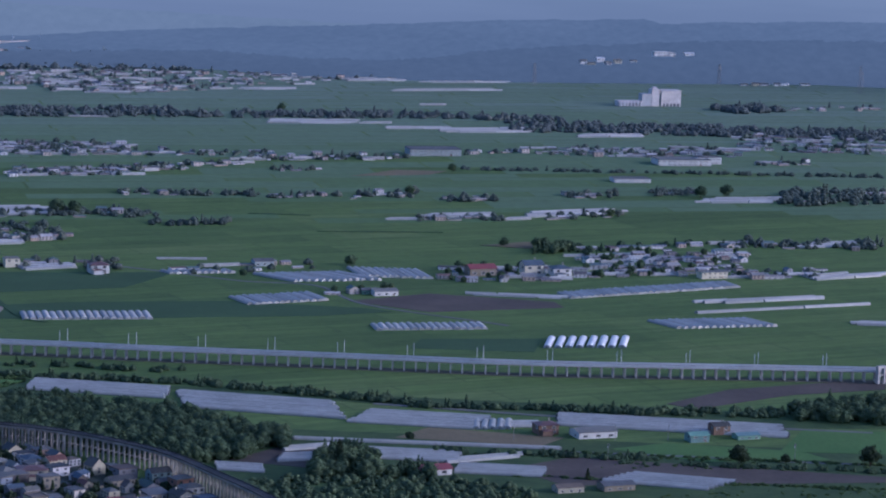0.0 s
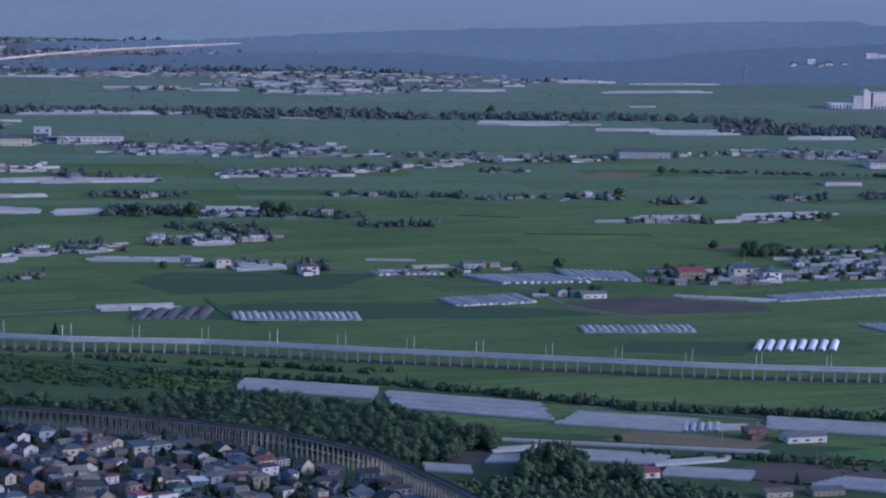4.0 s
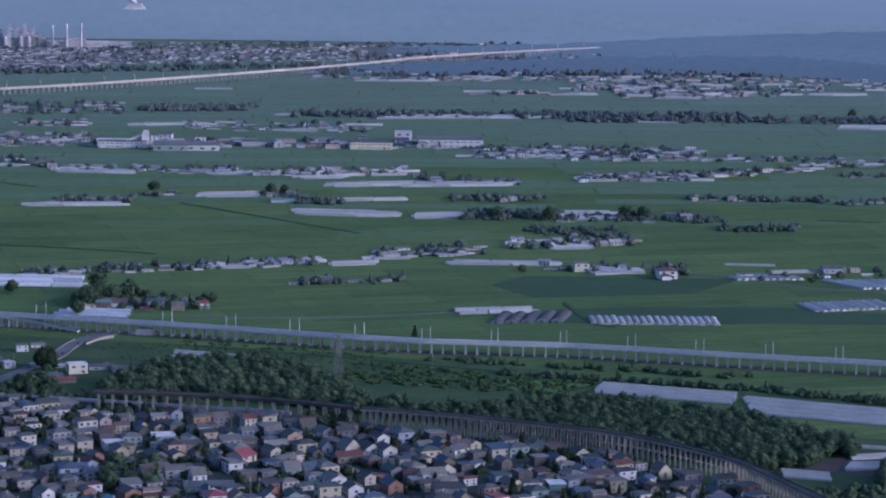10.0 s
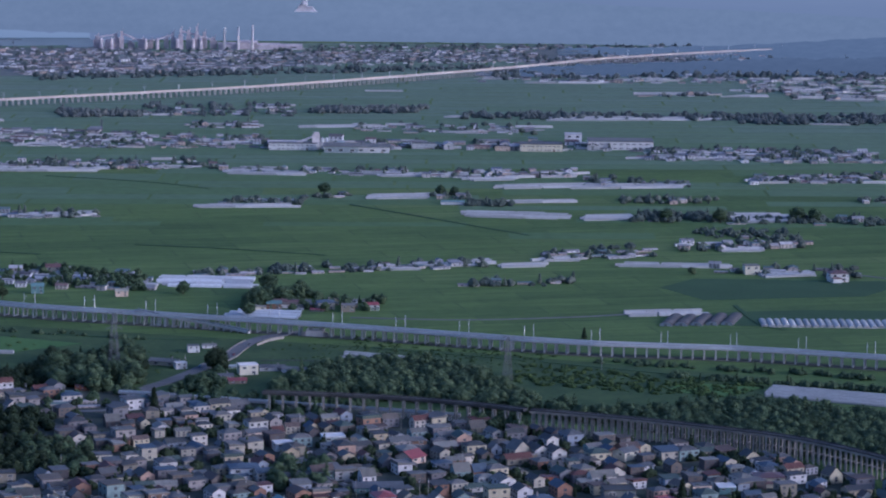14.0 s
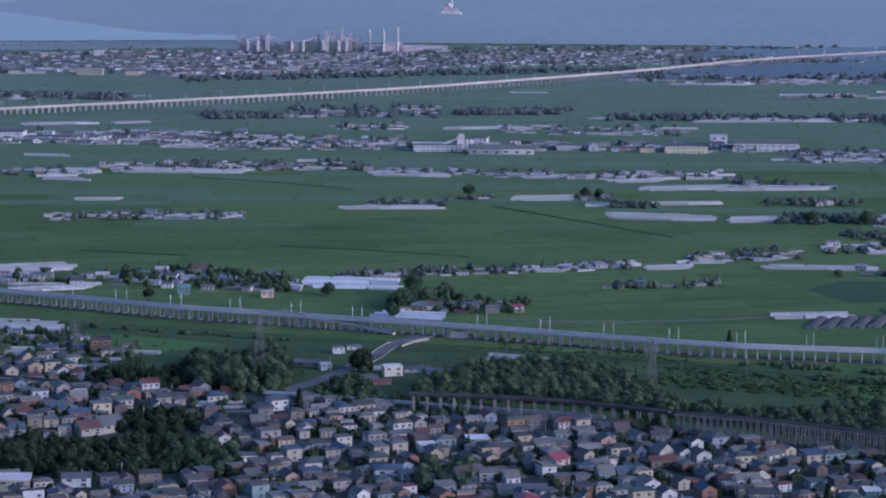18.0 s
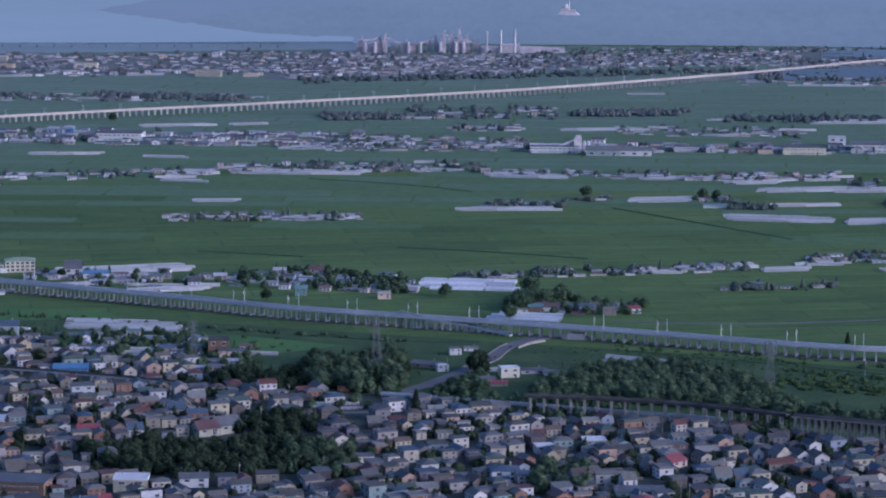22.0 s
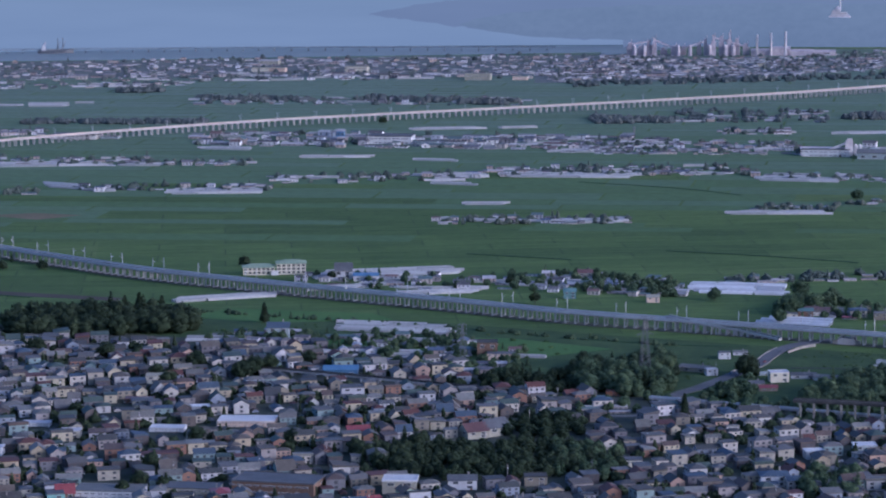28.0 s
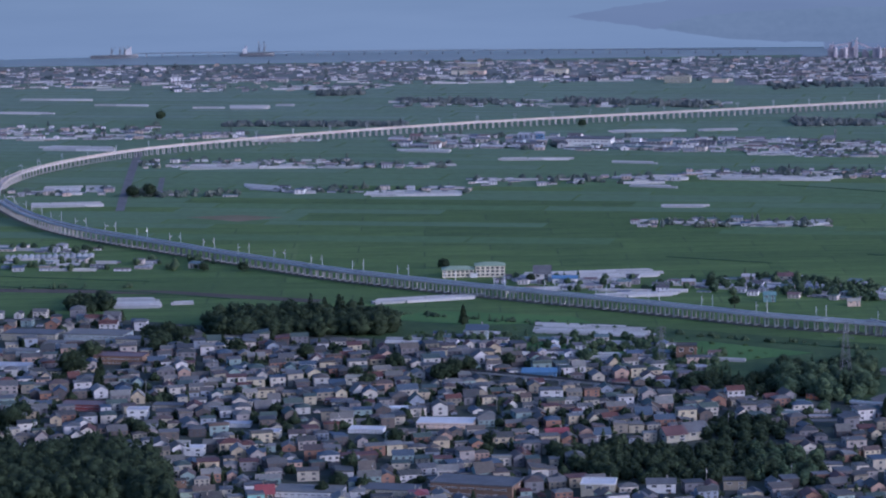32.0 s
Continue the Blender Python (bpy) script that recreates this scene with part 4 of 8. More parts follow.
field('water', [(-2581, 4354), (-1963, 4457), (-1793, 4498), (-1281, 4612), (-944, 4704), (-589, 4797), (-583, 4744), (-535, 4781), (-300, 5300), (-6000, 5300), (-6000, 4300)], M['water'], 'calm grey-blue sea beyond the coastal town', 0.3)

# distance: hills and air over the bay, unlit, haze put into their glow
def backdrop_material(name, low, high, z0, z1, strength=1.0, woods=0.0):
    """Air and distance glowing softly in painted haze, paler with height, with faint drifts."""
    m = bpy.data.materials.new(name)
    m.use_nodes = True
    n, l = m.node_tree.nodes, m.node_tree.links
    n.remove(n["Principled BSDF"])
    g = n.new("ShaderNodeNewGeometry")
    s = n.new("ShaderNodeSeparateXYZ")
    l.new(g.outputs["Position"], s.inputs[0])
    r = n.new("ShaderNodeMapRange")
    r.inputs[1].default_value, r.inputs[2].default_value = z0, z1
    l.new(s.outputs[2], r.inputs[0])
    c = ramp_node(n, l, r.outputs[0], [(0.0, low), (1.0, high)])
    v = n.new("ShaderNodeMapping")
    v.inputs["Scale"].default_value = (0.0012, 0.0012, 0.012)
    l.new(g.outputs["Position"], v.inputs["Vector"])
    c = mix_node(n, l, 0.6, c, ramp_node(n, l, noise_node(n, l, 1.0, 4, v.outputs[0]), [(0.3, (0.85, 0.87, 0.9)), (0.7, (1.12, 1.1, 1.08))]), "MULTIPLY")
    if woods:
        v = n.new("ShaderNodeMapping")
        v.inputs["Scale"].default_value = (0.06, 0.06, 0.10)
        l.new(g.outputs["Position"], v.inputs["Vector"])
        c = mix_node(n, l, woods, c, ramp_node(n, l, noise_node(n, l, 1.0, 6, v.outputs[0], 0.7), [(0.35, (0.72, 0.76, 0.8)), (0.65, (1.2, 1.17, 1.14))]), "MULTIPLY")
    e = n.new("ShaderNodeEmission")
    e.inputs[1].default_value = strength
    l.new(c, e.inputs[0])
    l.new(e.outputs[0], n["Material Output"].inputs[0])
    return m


def ring(name, r, az0, az1, profile, mat, label, rows=8, depth=0.0, base=0.0, steps=160):
    """A stretch of hill or air far off, curved round the lookout: profile(azimuth) gives its crest."""
    v, f = [], []
    for i in range(steps + 1):
        a = radians(az0 + (az1 - az0) * i / steps)
        top = profile(math.degrees(a))
        b = base(math.degrees(a)) if callable(base) else base
        for j in range(rows + 1):
            k = j / rows
            d = (r(math.degrees(a)) if callable(r) else r) + depth * k
            v.append((math.sin(a) * d, math.cos(a) * d, b + (top - b) * k ** 0.8 + depth * 0.02 * (noise.noise(Vector((a * 90, k * 5, depth))) if 0 < j < rows else 0)))
    for i in range(steps):
        for j in range(rows):
            o = i * (rows + 1) + j
            f.append((o, o + rows + 1, o + rows + 2, o + 1))
    s = Shape().add(v, f)
    return tagged(new(name, s.mesh(name, mat)), label, "backdrop", "", "structure")


def rough(az, seed, amp, scale):
    return amp * noise.fractal(Vector((az * scale, seed, 0.5)), 1.0, 2.0, 5)


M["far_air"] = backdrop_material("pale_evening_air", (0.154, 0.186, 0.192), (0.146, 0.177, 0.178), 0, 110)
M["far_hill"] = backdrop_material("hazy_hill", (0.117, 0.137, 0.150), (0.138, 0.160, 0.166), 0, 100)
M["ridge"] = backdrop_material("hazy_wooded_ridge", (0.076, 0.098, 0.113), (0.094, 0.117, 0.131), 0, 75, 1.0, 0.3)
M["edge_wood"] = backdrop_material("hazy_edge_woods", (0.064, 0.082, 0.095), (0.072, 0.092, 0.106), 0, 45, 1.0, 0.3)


def along(a, *pairs):
    """A value for the azimuth a, read between (azimuth, value) pairs."""
    return float(np.interp(a, [q[0] for q in pairs], [q[1] for q in pairs]))


# the foot of this glowing air also stands for the far sea
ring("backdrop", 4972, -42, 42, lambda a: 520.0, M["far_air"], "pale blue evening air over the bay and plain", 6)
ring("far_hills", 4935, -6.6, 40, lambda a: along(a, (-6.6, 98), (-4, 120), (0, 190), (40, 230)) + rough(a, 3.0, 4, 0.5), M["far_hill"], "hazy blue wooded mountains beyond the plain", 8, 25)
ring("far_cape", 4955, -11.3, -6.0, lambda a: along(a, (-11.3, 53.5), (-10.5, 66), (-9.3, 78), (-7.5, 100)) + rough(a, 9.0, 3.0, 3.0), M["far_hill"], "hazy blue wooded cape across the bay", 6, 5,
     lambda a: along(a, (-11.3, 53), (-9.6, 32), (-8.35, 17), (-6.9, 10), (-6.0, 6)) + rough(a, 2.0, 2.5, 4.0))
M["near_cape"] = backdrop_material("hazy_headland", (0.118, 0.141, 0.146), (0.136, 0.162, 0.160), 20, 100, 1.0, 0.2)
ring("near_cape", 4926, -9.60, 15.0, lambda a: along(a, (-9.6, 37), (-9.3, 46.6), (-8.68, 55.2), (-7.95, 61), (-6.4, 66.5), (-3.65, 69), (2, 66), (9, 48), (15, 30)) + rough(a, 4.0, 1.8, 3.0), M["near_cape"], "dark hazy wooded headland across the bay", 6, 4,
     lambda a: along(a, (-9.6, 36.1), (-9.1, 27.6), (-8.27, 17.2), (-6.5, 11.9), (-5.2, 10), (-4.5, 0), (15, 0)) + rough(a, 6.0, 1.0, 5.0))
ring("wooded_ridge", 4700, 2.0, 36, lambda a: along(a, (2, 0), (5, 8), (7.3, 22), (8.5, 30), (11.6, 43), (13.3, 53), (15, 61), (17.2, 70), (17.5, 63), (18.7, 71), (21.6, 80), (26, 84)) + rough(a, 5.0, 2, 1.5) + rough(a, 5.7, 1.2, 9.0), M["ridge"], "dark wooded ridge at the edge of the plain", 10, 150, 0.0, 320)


def edge_height(a):
    return along(a, (0.5, 0), (2.5, 10), (5.6, 16), (9.2, 20), (12.5, 20), (13.2, 25), (14.2, 38), (15, 43), (18, 55), (22, 62), (36, 70)) + rough(a, 8.0, 2.5, 3.0) + rough(a, 8.7, 2.2, 22.0)


EDGE_DEPTH = 90


def edge_radius(a):
    return along(a, (2.5, 4374), (6, 4455), (9.2, 4495), (10.9, 4420), (13.5, 4418), (15, 4450), (18, 4530), (20.4, 4610), (36, 4620))


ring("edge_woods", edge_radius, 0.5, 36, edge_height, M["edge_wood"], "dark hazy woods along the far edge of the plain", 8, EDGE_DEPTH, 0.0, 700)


# far field parcels; haze is put into their colours, paler in steps with distance
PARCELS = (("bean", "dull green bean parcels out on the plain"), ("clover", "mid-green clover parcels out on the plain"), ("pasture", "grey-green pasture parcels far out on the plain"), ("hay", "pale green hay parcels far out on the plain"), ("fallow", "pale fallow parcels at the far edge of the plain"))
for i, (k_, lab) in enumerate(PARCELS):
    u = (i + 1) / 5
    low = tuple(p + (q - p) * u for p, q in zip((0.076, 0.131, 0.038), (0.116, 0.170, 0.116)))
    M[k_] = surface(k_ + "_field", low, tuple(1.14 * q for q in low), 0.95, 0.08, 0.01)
    # more gloss with distance, adding to the painted haze
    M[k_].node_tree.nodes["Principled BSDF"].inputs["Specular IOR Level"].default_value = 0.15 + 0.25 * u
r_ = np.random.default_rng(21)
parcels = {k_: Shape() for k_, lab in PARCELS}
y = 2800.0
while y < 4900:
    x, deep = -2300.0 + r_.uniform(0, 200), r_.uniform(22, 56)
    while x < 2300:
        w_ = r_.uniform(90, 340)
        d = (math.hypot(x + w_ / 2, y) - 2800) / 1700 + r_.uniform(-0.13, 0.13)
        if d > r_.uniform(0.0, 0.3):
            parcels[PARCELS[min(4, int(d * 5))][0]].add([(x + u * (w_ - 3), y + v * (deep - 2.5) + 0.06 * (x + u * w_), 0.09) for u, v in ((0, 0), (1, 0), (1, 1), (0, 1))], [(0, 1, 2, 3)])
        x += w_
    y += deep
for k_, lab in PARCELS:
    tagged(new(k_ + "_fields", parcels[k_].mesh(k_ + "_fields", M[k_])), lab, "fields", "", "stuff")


# ---- works, ships and the long jetty by the bay ----
# cladding colour lifted and blued for the haze over the works
M["works"] = surface("hazed_works_cladding", (0.36, 0.33, 0.345), (0.46, 0.425, 0.44), 0.85, 0.2, 0.05)


def cement_works(x, y, turn):
    """Silos, towers, galleries and sheds of a large works by the sea."""
    ob = thing("cement_works", x, y, turn, "large pinkish-grey cement works with silos and towers", "factory")
    r = np.random.default_rng(5)
    for u, h, wd in ((-82, 20, 14), (-66, 15, 12), (-52, 24, 12), (-44, 28, 9), (-30, 12, 14), (-14, 16, 14), (0, 14, 12), (24, 20, 10), (34, 26, 9), (46, 32, 10), (58, 30, 11), (70, 36, 9), (82, 26, 12), (96, 18, 14)):
        wd *= 0.72
        s = Shape().box(0, 0, 0, wd, wd, h * 0.7).box(r.uniform(-1, 1), 0, h * 0.7, wd * 0.6, wd * 0.6, h * 0.3)
        for k in range(3):
            s.box(0, 0, h * (0.2 + 0.22 * k), wd + 1.2, wd + 1.2, 0.7)
        s.box(wd * 0.3, -wd * 0.2, h, 1.2, 1.2, 4)
        part("tower", s.mesh("tower", M["works"]), ob, "", Matrix.Translation((u, r.uniform(-8, 8), 0)))
    for u in (-75, -60, -8, 10, 40, 64, 76):
        s = Shape().tube(0, 0, 0, 3.0, 3.0, 15, 12).tube(0, 0, 15, 3.2, 0.8, 3, 12)
        part("silo", s.mesh("silo", M["works"]), ob, "", Matrix.Translation((u, -12, 0)))
    for u0, z0, u1, z1 in ((-80, 18, -52, 22), (-44, 24, -14, 12), (0, 12, 34, 22), (46, 28, 96, 14)):
        part("conveyor_gallery", Shape().bar((u0, -4, z0), (u1, -4, z1), 2.4).mesh("conveyor_gallery", M["works"]), ob)
    for u, wd, h in ((120, 34, 8), (150, 26, 11), (178, 40, 7), (215, 34, 6)):
        s = gable(gable_body(Shape(), 0, 0, 0, wd, 16, h, 2.5), 0, 0, h, wd, 16, 2.5, 0.4, 0.2)
        part("hall", s.mesh("hall", M["works"]), ob, "", Matrix.Translation((u, 0, 0)))
    return ob


def smokestack(x, y, h, label):
    ob = thing("smokestack", x, y, 0, label, "chimney", "smokestacks of the works")
    part("shaft", Shape().tube(0, 0, 0, 2.2, 1.5, h, 10).mesh("shaft", M["pale"]), ob)
    part("rim", Shape().tube(0, 0, h, 1.8, 1.8, 1.2, 10).mesh("rim", M["white"]), ob)
    for k in (0.35, 0.62, 0.86):
        part("platform", Shape().tube(0, 0, h * k, 2.7, 2.7, 0.6, 10).mesh("platform", M["works"]), ob)


def ship(x, y, turn, length, label, derrick):
    ob = thing("cargo_ship", x, y, turn, label, "ship", "ships at the jetty", "", 0.3)
    n, v, f = 12, [], []
    for i in range(n + 1):
        u = i / n
        w = length * 0.075 * min(1, 3.2 * u + 0.25, 5 * (1 - u) + 0.02)
        z = 5.2 + 1.6 * max(0, (u - 0.8) / 0.2)
        v += [(length * (u - 0.5), -w, z), (length * (u - 0.5), -w * 0.75, -0.5), (length * (u - 0.5), w * 0.75, -0.5), (length * (u - 0.5), w, z)]
    for i in range(n):
        for j in range(3):
            f.append((i * 4 + j, i * 4 + 4 + j, i * 4 + 5 + j, i * 4 + 1 + j))
        f.append((i * 4 + 3, i * 4 + 7, i * 4 + 4, i * 4))
    part("hull", Shape().add(v, f + [(0, 1, 2, 3)]).mesh("hull", M["dark_steel"]), ob)
    s = Shape().box(0, 0, 5, length * 0.13, 9, 6).box(0, 0, 11, length * 0.09, 8, 3).box(length * 0.03, 0, 14, 2, 9, 0.5)
    part("superstructure", s.mesh("superstructure", M["grey"]), ob, "", Matrix.Translation((-length * 0.36 if derrick else length * 0.3, 0, 0)))
    part("funnel", Shape().tube(0, 0, 13, 1.6, 1.4, 4, 8).mesh("funnel", M["works"]), ob, "", Matrix.Translation((-length * 0.33 if derrick else length * 0.34, 0, 0)))
    for u in ((0.05, 0.2) if derrick else (-0.05, 0.12, 0.22)):
        s = Shape().bar((0, 0, 5), (0, 0, 24 if derrick else 17), 1.3).bar((0, 0, 9), (length * 0.08, 0, 19), 0.7).bar((-2.5, 0, 5), (0, 0, 16), 0.6).bar((2.5, 0, 5), (0, 0, 16), 0.6)
        part("derrick", s.mesh("derrick", M["dark_steel"]), ob, "", Matrix.Translation((length * u, 0, 0)))
    return ob


def jetty(x0, y0, x1, y1, bays):
    ob = thing("jetty", x0, y0, math.atan2(y1 - y0, x1 - x0), "long thin conveyor jetty on piles in the bay", "jetty", "", "structure")
    l = math.hypot(x1 - x0, y1 - y0)
    part("gallery", Shape().box(l / 2, 0, 6.0, l, 2.0, 0.7).box(l / 2, 0, 7.4, l, 2.0, 0.3).mesh("gallery", M["dark_steel"]), ob)
    me = Shape().box(0, -1.2, -1, 0.7, 0.7, 7).box(0, 1.2, -1, 0.7, 0.7, 7).box(0, 0, 1.5, 3.0, 4.0, 1.4).mesh("trestle", M["dark_steel"])
    for i in range(bays):
        part("trestle", me, ob, "", Matrix.Translation(((i + 0.5) * l / bays, 0, 0)))


def monument(x, y, z):
    ob = thing("monument_before_hill", x, y, 0, "pale domed hall with a slim tower on a hill", "monument", "", "", z)
    part("plinth", Shape().box(0, 0, -4, 36, 12, 5, 0, 0, 0.7).mesh("plinth", M["pale"]), ob)
    part("hall", Shape().box(0, 0, 1, 24, 10, 3).box(-5, 0, 4, 12, 8, 3).mesh("hall", M["pale"]), ob)
    s = Shape()
    for i in range(5):
        s.tube(-3, 0, 7 + 1.3 * i, 6 * math.cos(i * 0.3), 6 * math.cos((i + 1) * 0.3), 1.3, 14)
    part("dome", s.mesh("dome", M["pale"]), ob)
    part("tower", Shape().tube(1, 0, 6, 1.8, 1.2, 24, 8).mesh("tower", M["white"]), ob)

field('scrub', [(-1023, 2194), (-758, 2299), (-524, 2374), (-219, 2293), (29, 2230), (150, 2182), (227, 2149), (219, 2103), (345, 1909), (267, 1857), (136, 1967), (-10, 2004), (-268, 1991), (-559, 2147), (-981, 2104)], M['scrub'], 'rough green scrub between the town and the railway')
field('scrub', [(200, 2126), (467, 2043), (725, 1964), (793, 1960), (775, 1914), (710, 1922), (529, 1976), (446, 2019), (227, 2116), (196, 2082)], M['scrub'], 'rough green ground along the stream')
field('scrub', [(297, 1877), (376, 1940), (748, 1845), (637, 1562), (290, 1595)], M['scrub'], 'rough dark ground round the lower greenhouses')
field('field', [(205, 2359), (210, 2418), (287, 2435), (414, 2437), (518, 2402), (542, 2383), (474, 2364), (348, 2360)], M['crop'], 'dark crop field', z=0.16)
field('field', [(514, 2435), (590, 2470), (685, 2426), (686, 2398), (569, 2380)], M['soil'], 'bare brown field', z=0.16)
field('field', [(517, 2223), (535, 2262), (630, 2259), (608, 2203)], M['crop'], 'dark field beside the viaduct', z=0.16)
field('field', [(650, 2007), (711, 2054), (791, 2075), (839, 2079), (827, 2048), (750, 2032), (664, 1987)], M['soil'], 'bare brown field', z=0.2)
field('field', [(680, 3232), (742, 3288), (798, 3281), (771, 3246)], M['dry'], 'harvested yellow field', z=0.2)
field('field', [(700, 2736), (749, 2760), (765, 2746), (743, 2715)], M['dry'], 'dry brown field', z=0.2)
field('field', [(437, 1910), (466, 1940), (548, 1902), (526, 1878)], M['dry'], 'dry yellow verge', z=0.2)
field('field', [(488, 1815), (536, 1844), (720, 1773), (714, 1758), (510, 1766)], M['soil'], 'dark ploughed field', z=0.2)
field('field', [(568, 1866), (611, 1881), (692, 1849), (702, 1823), (619, 1824)], M['meadow'], 'bright green field', z=0.2)
field('field', [(677, 1850), (716, 1915), (771, 1905), (745, 1837)], M['meadow'], 'bright green field', z=0.22)
field('field', [(317, 1851), (360, 1889), (399, 1870), (368, 1824)], M['soil'], 'dark ploughed field', z=0.2)
field('field', [(152, 2096), (166, 2129), (220, 2113), (193, 2078)], M['meadow'], 'bright green field', z=0.2)
field('field', [(-500, 2226), (-477, 2278), (-352, 2285), (-267, 2250), (-320, 2208)], M['meadow'], 'bright green field below the viaduct', z=0.2)
field('field', [(-619, 2346), (-593, 2391), (-475, 2381), (-452, 2353), (-551, 2330)], M['meadow'], 'bright green field below the viaduct', z=0.2)
field('field', [(177, 2538), (209, 2587), (396, 2583), (342, 2505), (209, 2477)], M['crop'], 'dark green crop field', z=0.16)
field('field', [(-992, 2445), (-834, 2456), (-693, 2430), (-694, 2415), (-838, 2438), (-985, 2428)], M['soil'], 'brown field', z=0.16)
field('field', [(-964, 2895), (-918, 2917), (-868, 2907), (-903, 2870)], M['dry'], 'pale dry field', z=0.16)
field("town_ground", [(-1068, 2293), (-834, 2314), (-586, 2254), (-448, 2222), (-353, 2158), (-196, 2059), (-164, 2062), (-10, 2014), (74, 1973), (134, 1936), (181, 1901), (231, 1848), (277, 1768), (265, 1622), (-217, 1602), (-718, 1529)], M["gravel"], "streets and yards of the town", 0.18)
LINE = [(891, 2065), (826, 2077), (728, 2092), (646, 2103), (566, 2117), (487, 2138), (409, 2159), (311, 2185), (212, 2214), (111, 2226), (21, 2253), (-55, 2280), (-140, 2306), (-210, 2327), (-317, 2358), (-391, 2391), (-490, 2433), (-595, 2477), (-706, 2530), (-801, 2592), (-903, 2662), (-974, 2711), (-1045, 2767), (-1118, 2850), (-1190, 2958)]
viaduct(LINE, 10.0, 10.5, "grey concrete high-speed railway viaduct curving across the rice plain")
FAR_LINE = [(-1193, 2964), (-1231, 3085), (-1238, 3195), (-1217, 3298), (-1180, 3386), (-1107, 3482), (-999, 3590), (-883, 3691), (-759, 3776), (-564, 3897), (-385, 4014), (-251, 4108), (-104, 4237), (20, 4353), (134, 4473), (221, 4577), (399, 4717), (533, 4796), (603, 4837)]
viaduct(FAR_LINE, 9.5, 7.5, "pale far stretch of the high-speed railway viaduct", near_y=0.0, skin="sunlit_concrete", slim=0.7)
ribbon("viaduct_verge", LINE, 12.0, 0.35, M["ballast"], "bare service strip under the railway viaduct", "ground")
OLD_LINE = [(55, 1960), (91, 1948), (128, 1933), (179, 1907), (215, 1885), (247, 1852), (276, 1810), (297, 1751), (314, 1696), (325, 1634)]
old_viaduct(OLD_LINE, 14.0, 6.5, "weathered old concrete railway viaduct on tall paired piers behind the town", 4.4)
OLD_START = [(-120, 2009), (-92, 2006), (-55, 2001), (-18, 1992), (19, 1978), (55, 1960)]
old_viaduct(OLD_START, 14.0, 6.0, "weathered railway viaduct on wide-set piers behind the town", 9.0, 1, "dark_deck")
greenhouses(242.7, 2352.9, 343.6, 2352.4, 0.6, 33.8, False)
greenhouses(428.8, 2415.2, 499.6, 2435.3, -10.3, 40.1, False)
greenhouses(507.4, 2297.3, 597.5, 2299.2, 1.1, 28.2, False)
greenhouses(605.3, 2463.8, 704.4, 2436.4, 5.1, 10.2, True)
greenhouses(702.8, 2439.2, 869.9, 2493.8, -4.4, 31.2, False)
greenhouses(795.1, 2406.5, 923.8, 2434.5, 5.5, 15.9, True)
greenhouses(783.6, 2363.2, 949.6, 2402.7, 8.3, 9.6, True)
greenhouses(750.4, 2296.6, 837.5, 2304.0, -15.9, 37.7, False)
greenhouses(899.3, 2309.8, 945.3, 2297.9, 4.2, 16.9, True)
greenhouses(487.0, 2529.3, 566.3, 2537.1, -30.3, 44.6, False)
greenhouses(550.5, 2555.2, 611.8, 2542.4, -3.6, 51.6, False)
greenhouses(388.3, 2572.1, 447.2, 2577.6, -6.9, 17.6, False)
greenhouses(388.3, 2655.8, 433.9, 2652.4, 0.6, 3.8, True)
greenhouses(267.3, 2597.4, 315.0, 2606.2, -3.2, 14.7, False)
greenhouses(258.2, 2930.4, 332.4, 2935.7, -0.3, 52.1, True)
greenhouses(242.1, 2744.2, 284.9, 2747.7, 1.0, 10.4, True)
greenhouses(645.1, 2899.2, 678.8, 2899.8, 2.1, 9.4, True)
greenhouses(684.3, 2911.5, 770.0, 2924.8, 0.5, 25.4, True)
greenhouses(762.9, 2897.3, 793.6, 2905.6, 3.6, 13.5, True)
greenhouses(791.0, 2917.3, 908.3, 2951.4, 6.8, 34.4, True)
greenhouses(990.8, 3023.9, 1088.4, 3030.7, 39.5, 43.2, True)
greenhouses(988.6, 2715.3, 1061.2, 2729.6, 29.3, 33.2, True)
greenhouses(943.1, 2528.9, 1039.0, 2558.8, 7.1, 18.6, True)
greenhouses(944.6, 2547.4, 994.8, 2568.8, 3.5, 9.4, True)
greenhouses(675.6, 3740.3, 792.0, 3737.9, 15.2, 41.5, True)
greenhouses(793.3, 3744.2, 840.8, 3748.3, 2.0, 9.1, True)
greenhouses(816.1, 3684.6, 903.0, 3691.6, 4.8, 21.1, True)
greenhouses(878.2, 3647.4, 1003.3, 3663.2, 0.5, 44.7, True)
greenhouses(923.5, 3967.9, 965.1, 3972.2, 2.8, 11.8, True)
greenhouses(925.5, 4150.4, 1092.9, 4177.8, 5.3, 22.1, True)
greenhouses(890.1, 4286.9, 982.8, 4299.0, 7.0, 32.5, True)
greenhouses(994.1, 4276.1, 1148.4, 4295.8, 3.9, 15.8, True)
greenhouses(1039.3, 3612.2, 1129.2, 3624.7, 7.8, 26.6, True)
greenhouses(442.0, 3788.1, 493.8, 3786.6, 0.9, 7.7, True)
greenhouses(498.5, 4085.3, 561.2, 4078.0, 2.5, 19.9, True)
greenhouses(443.3, 4198.1, 509.2, 4206.5, 3.3, 29.5, True)
greenhouses(713.0, 4147.8, 796.7, 4157.8, 3.8, 21.4, True)
greenhouses(360.1, 4112.8, 427.8, 4120.9, 0.8, 9.0, True)
greenhouses(216.5, 2080.0, 307.6, 2044.2, 10.3, 36.0, True, True)
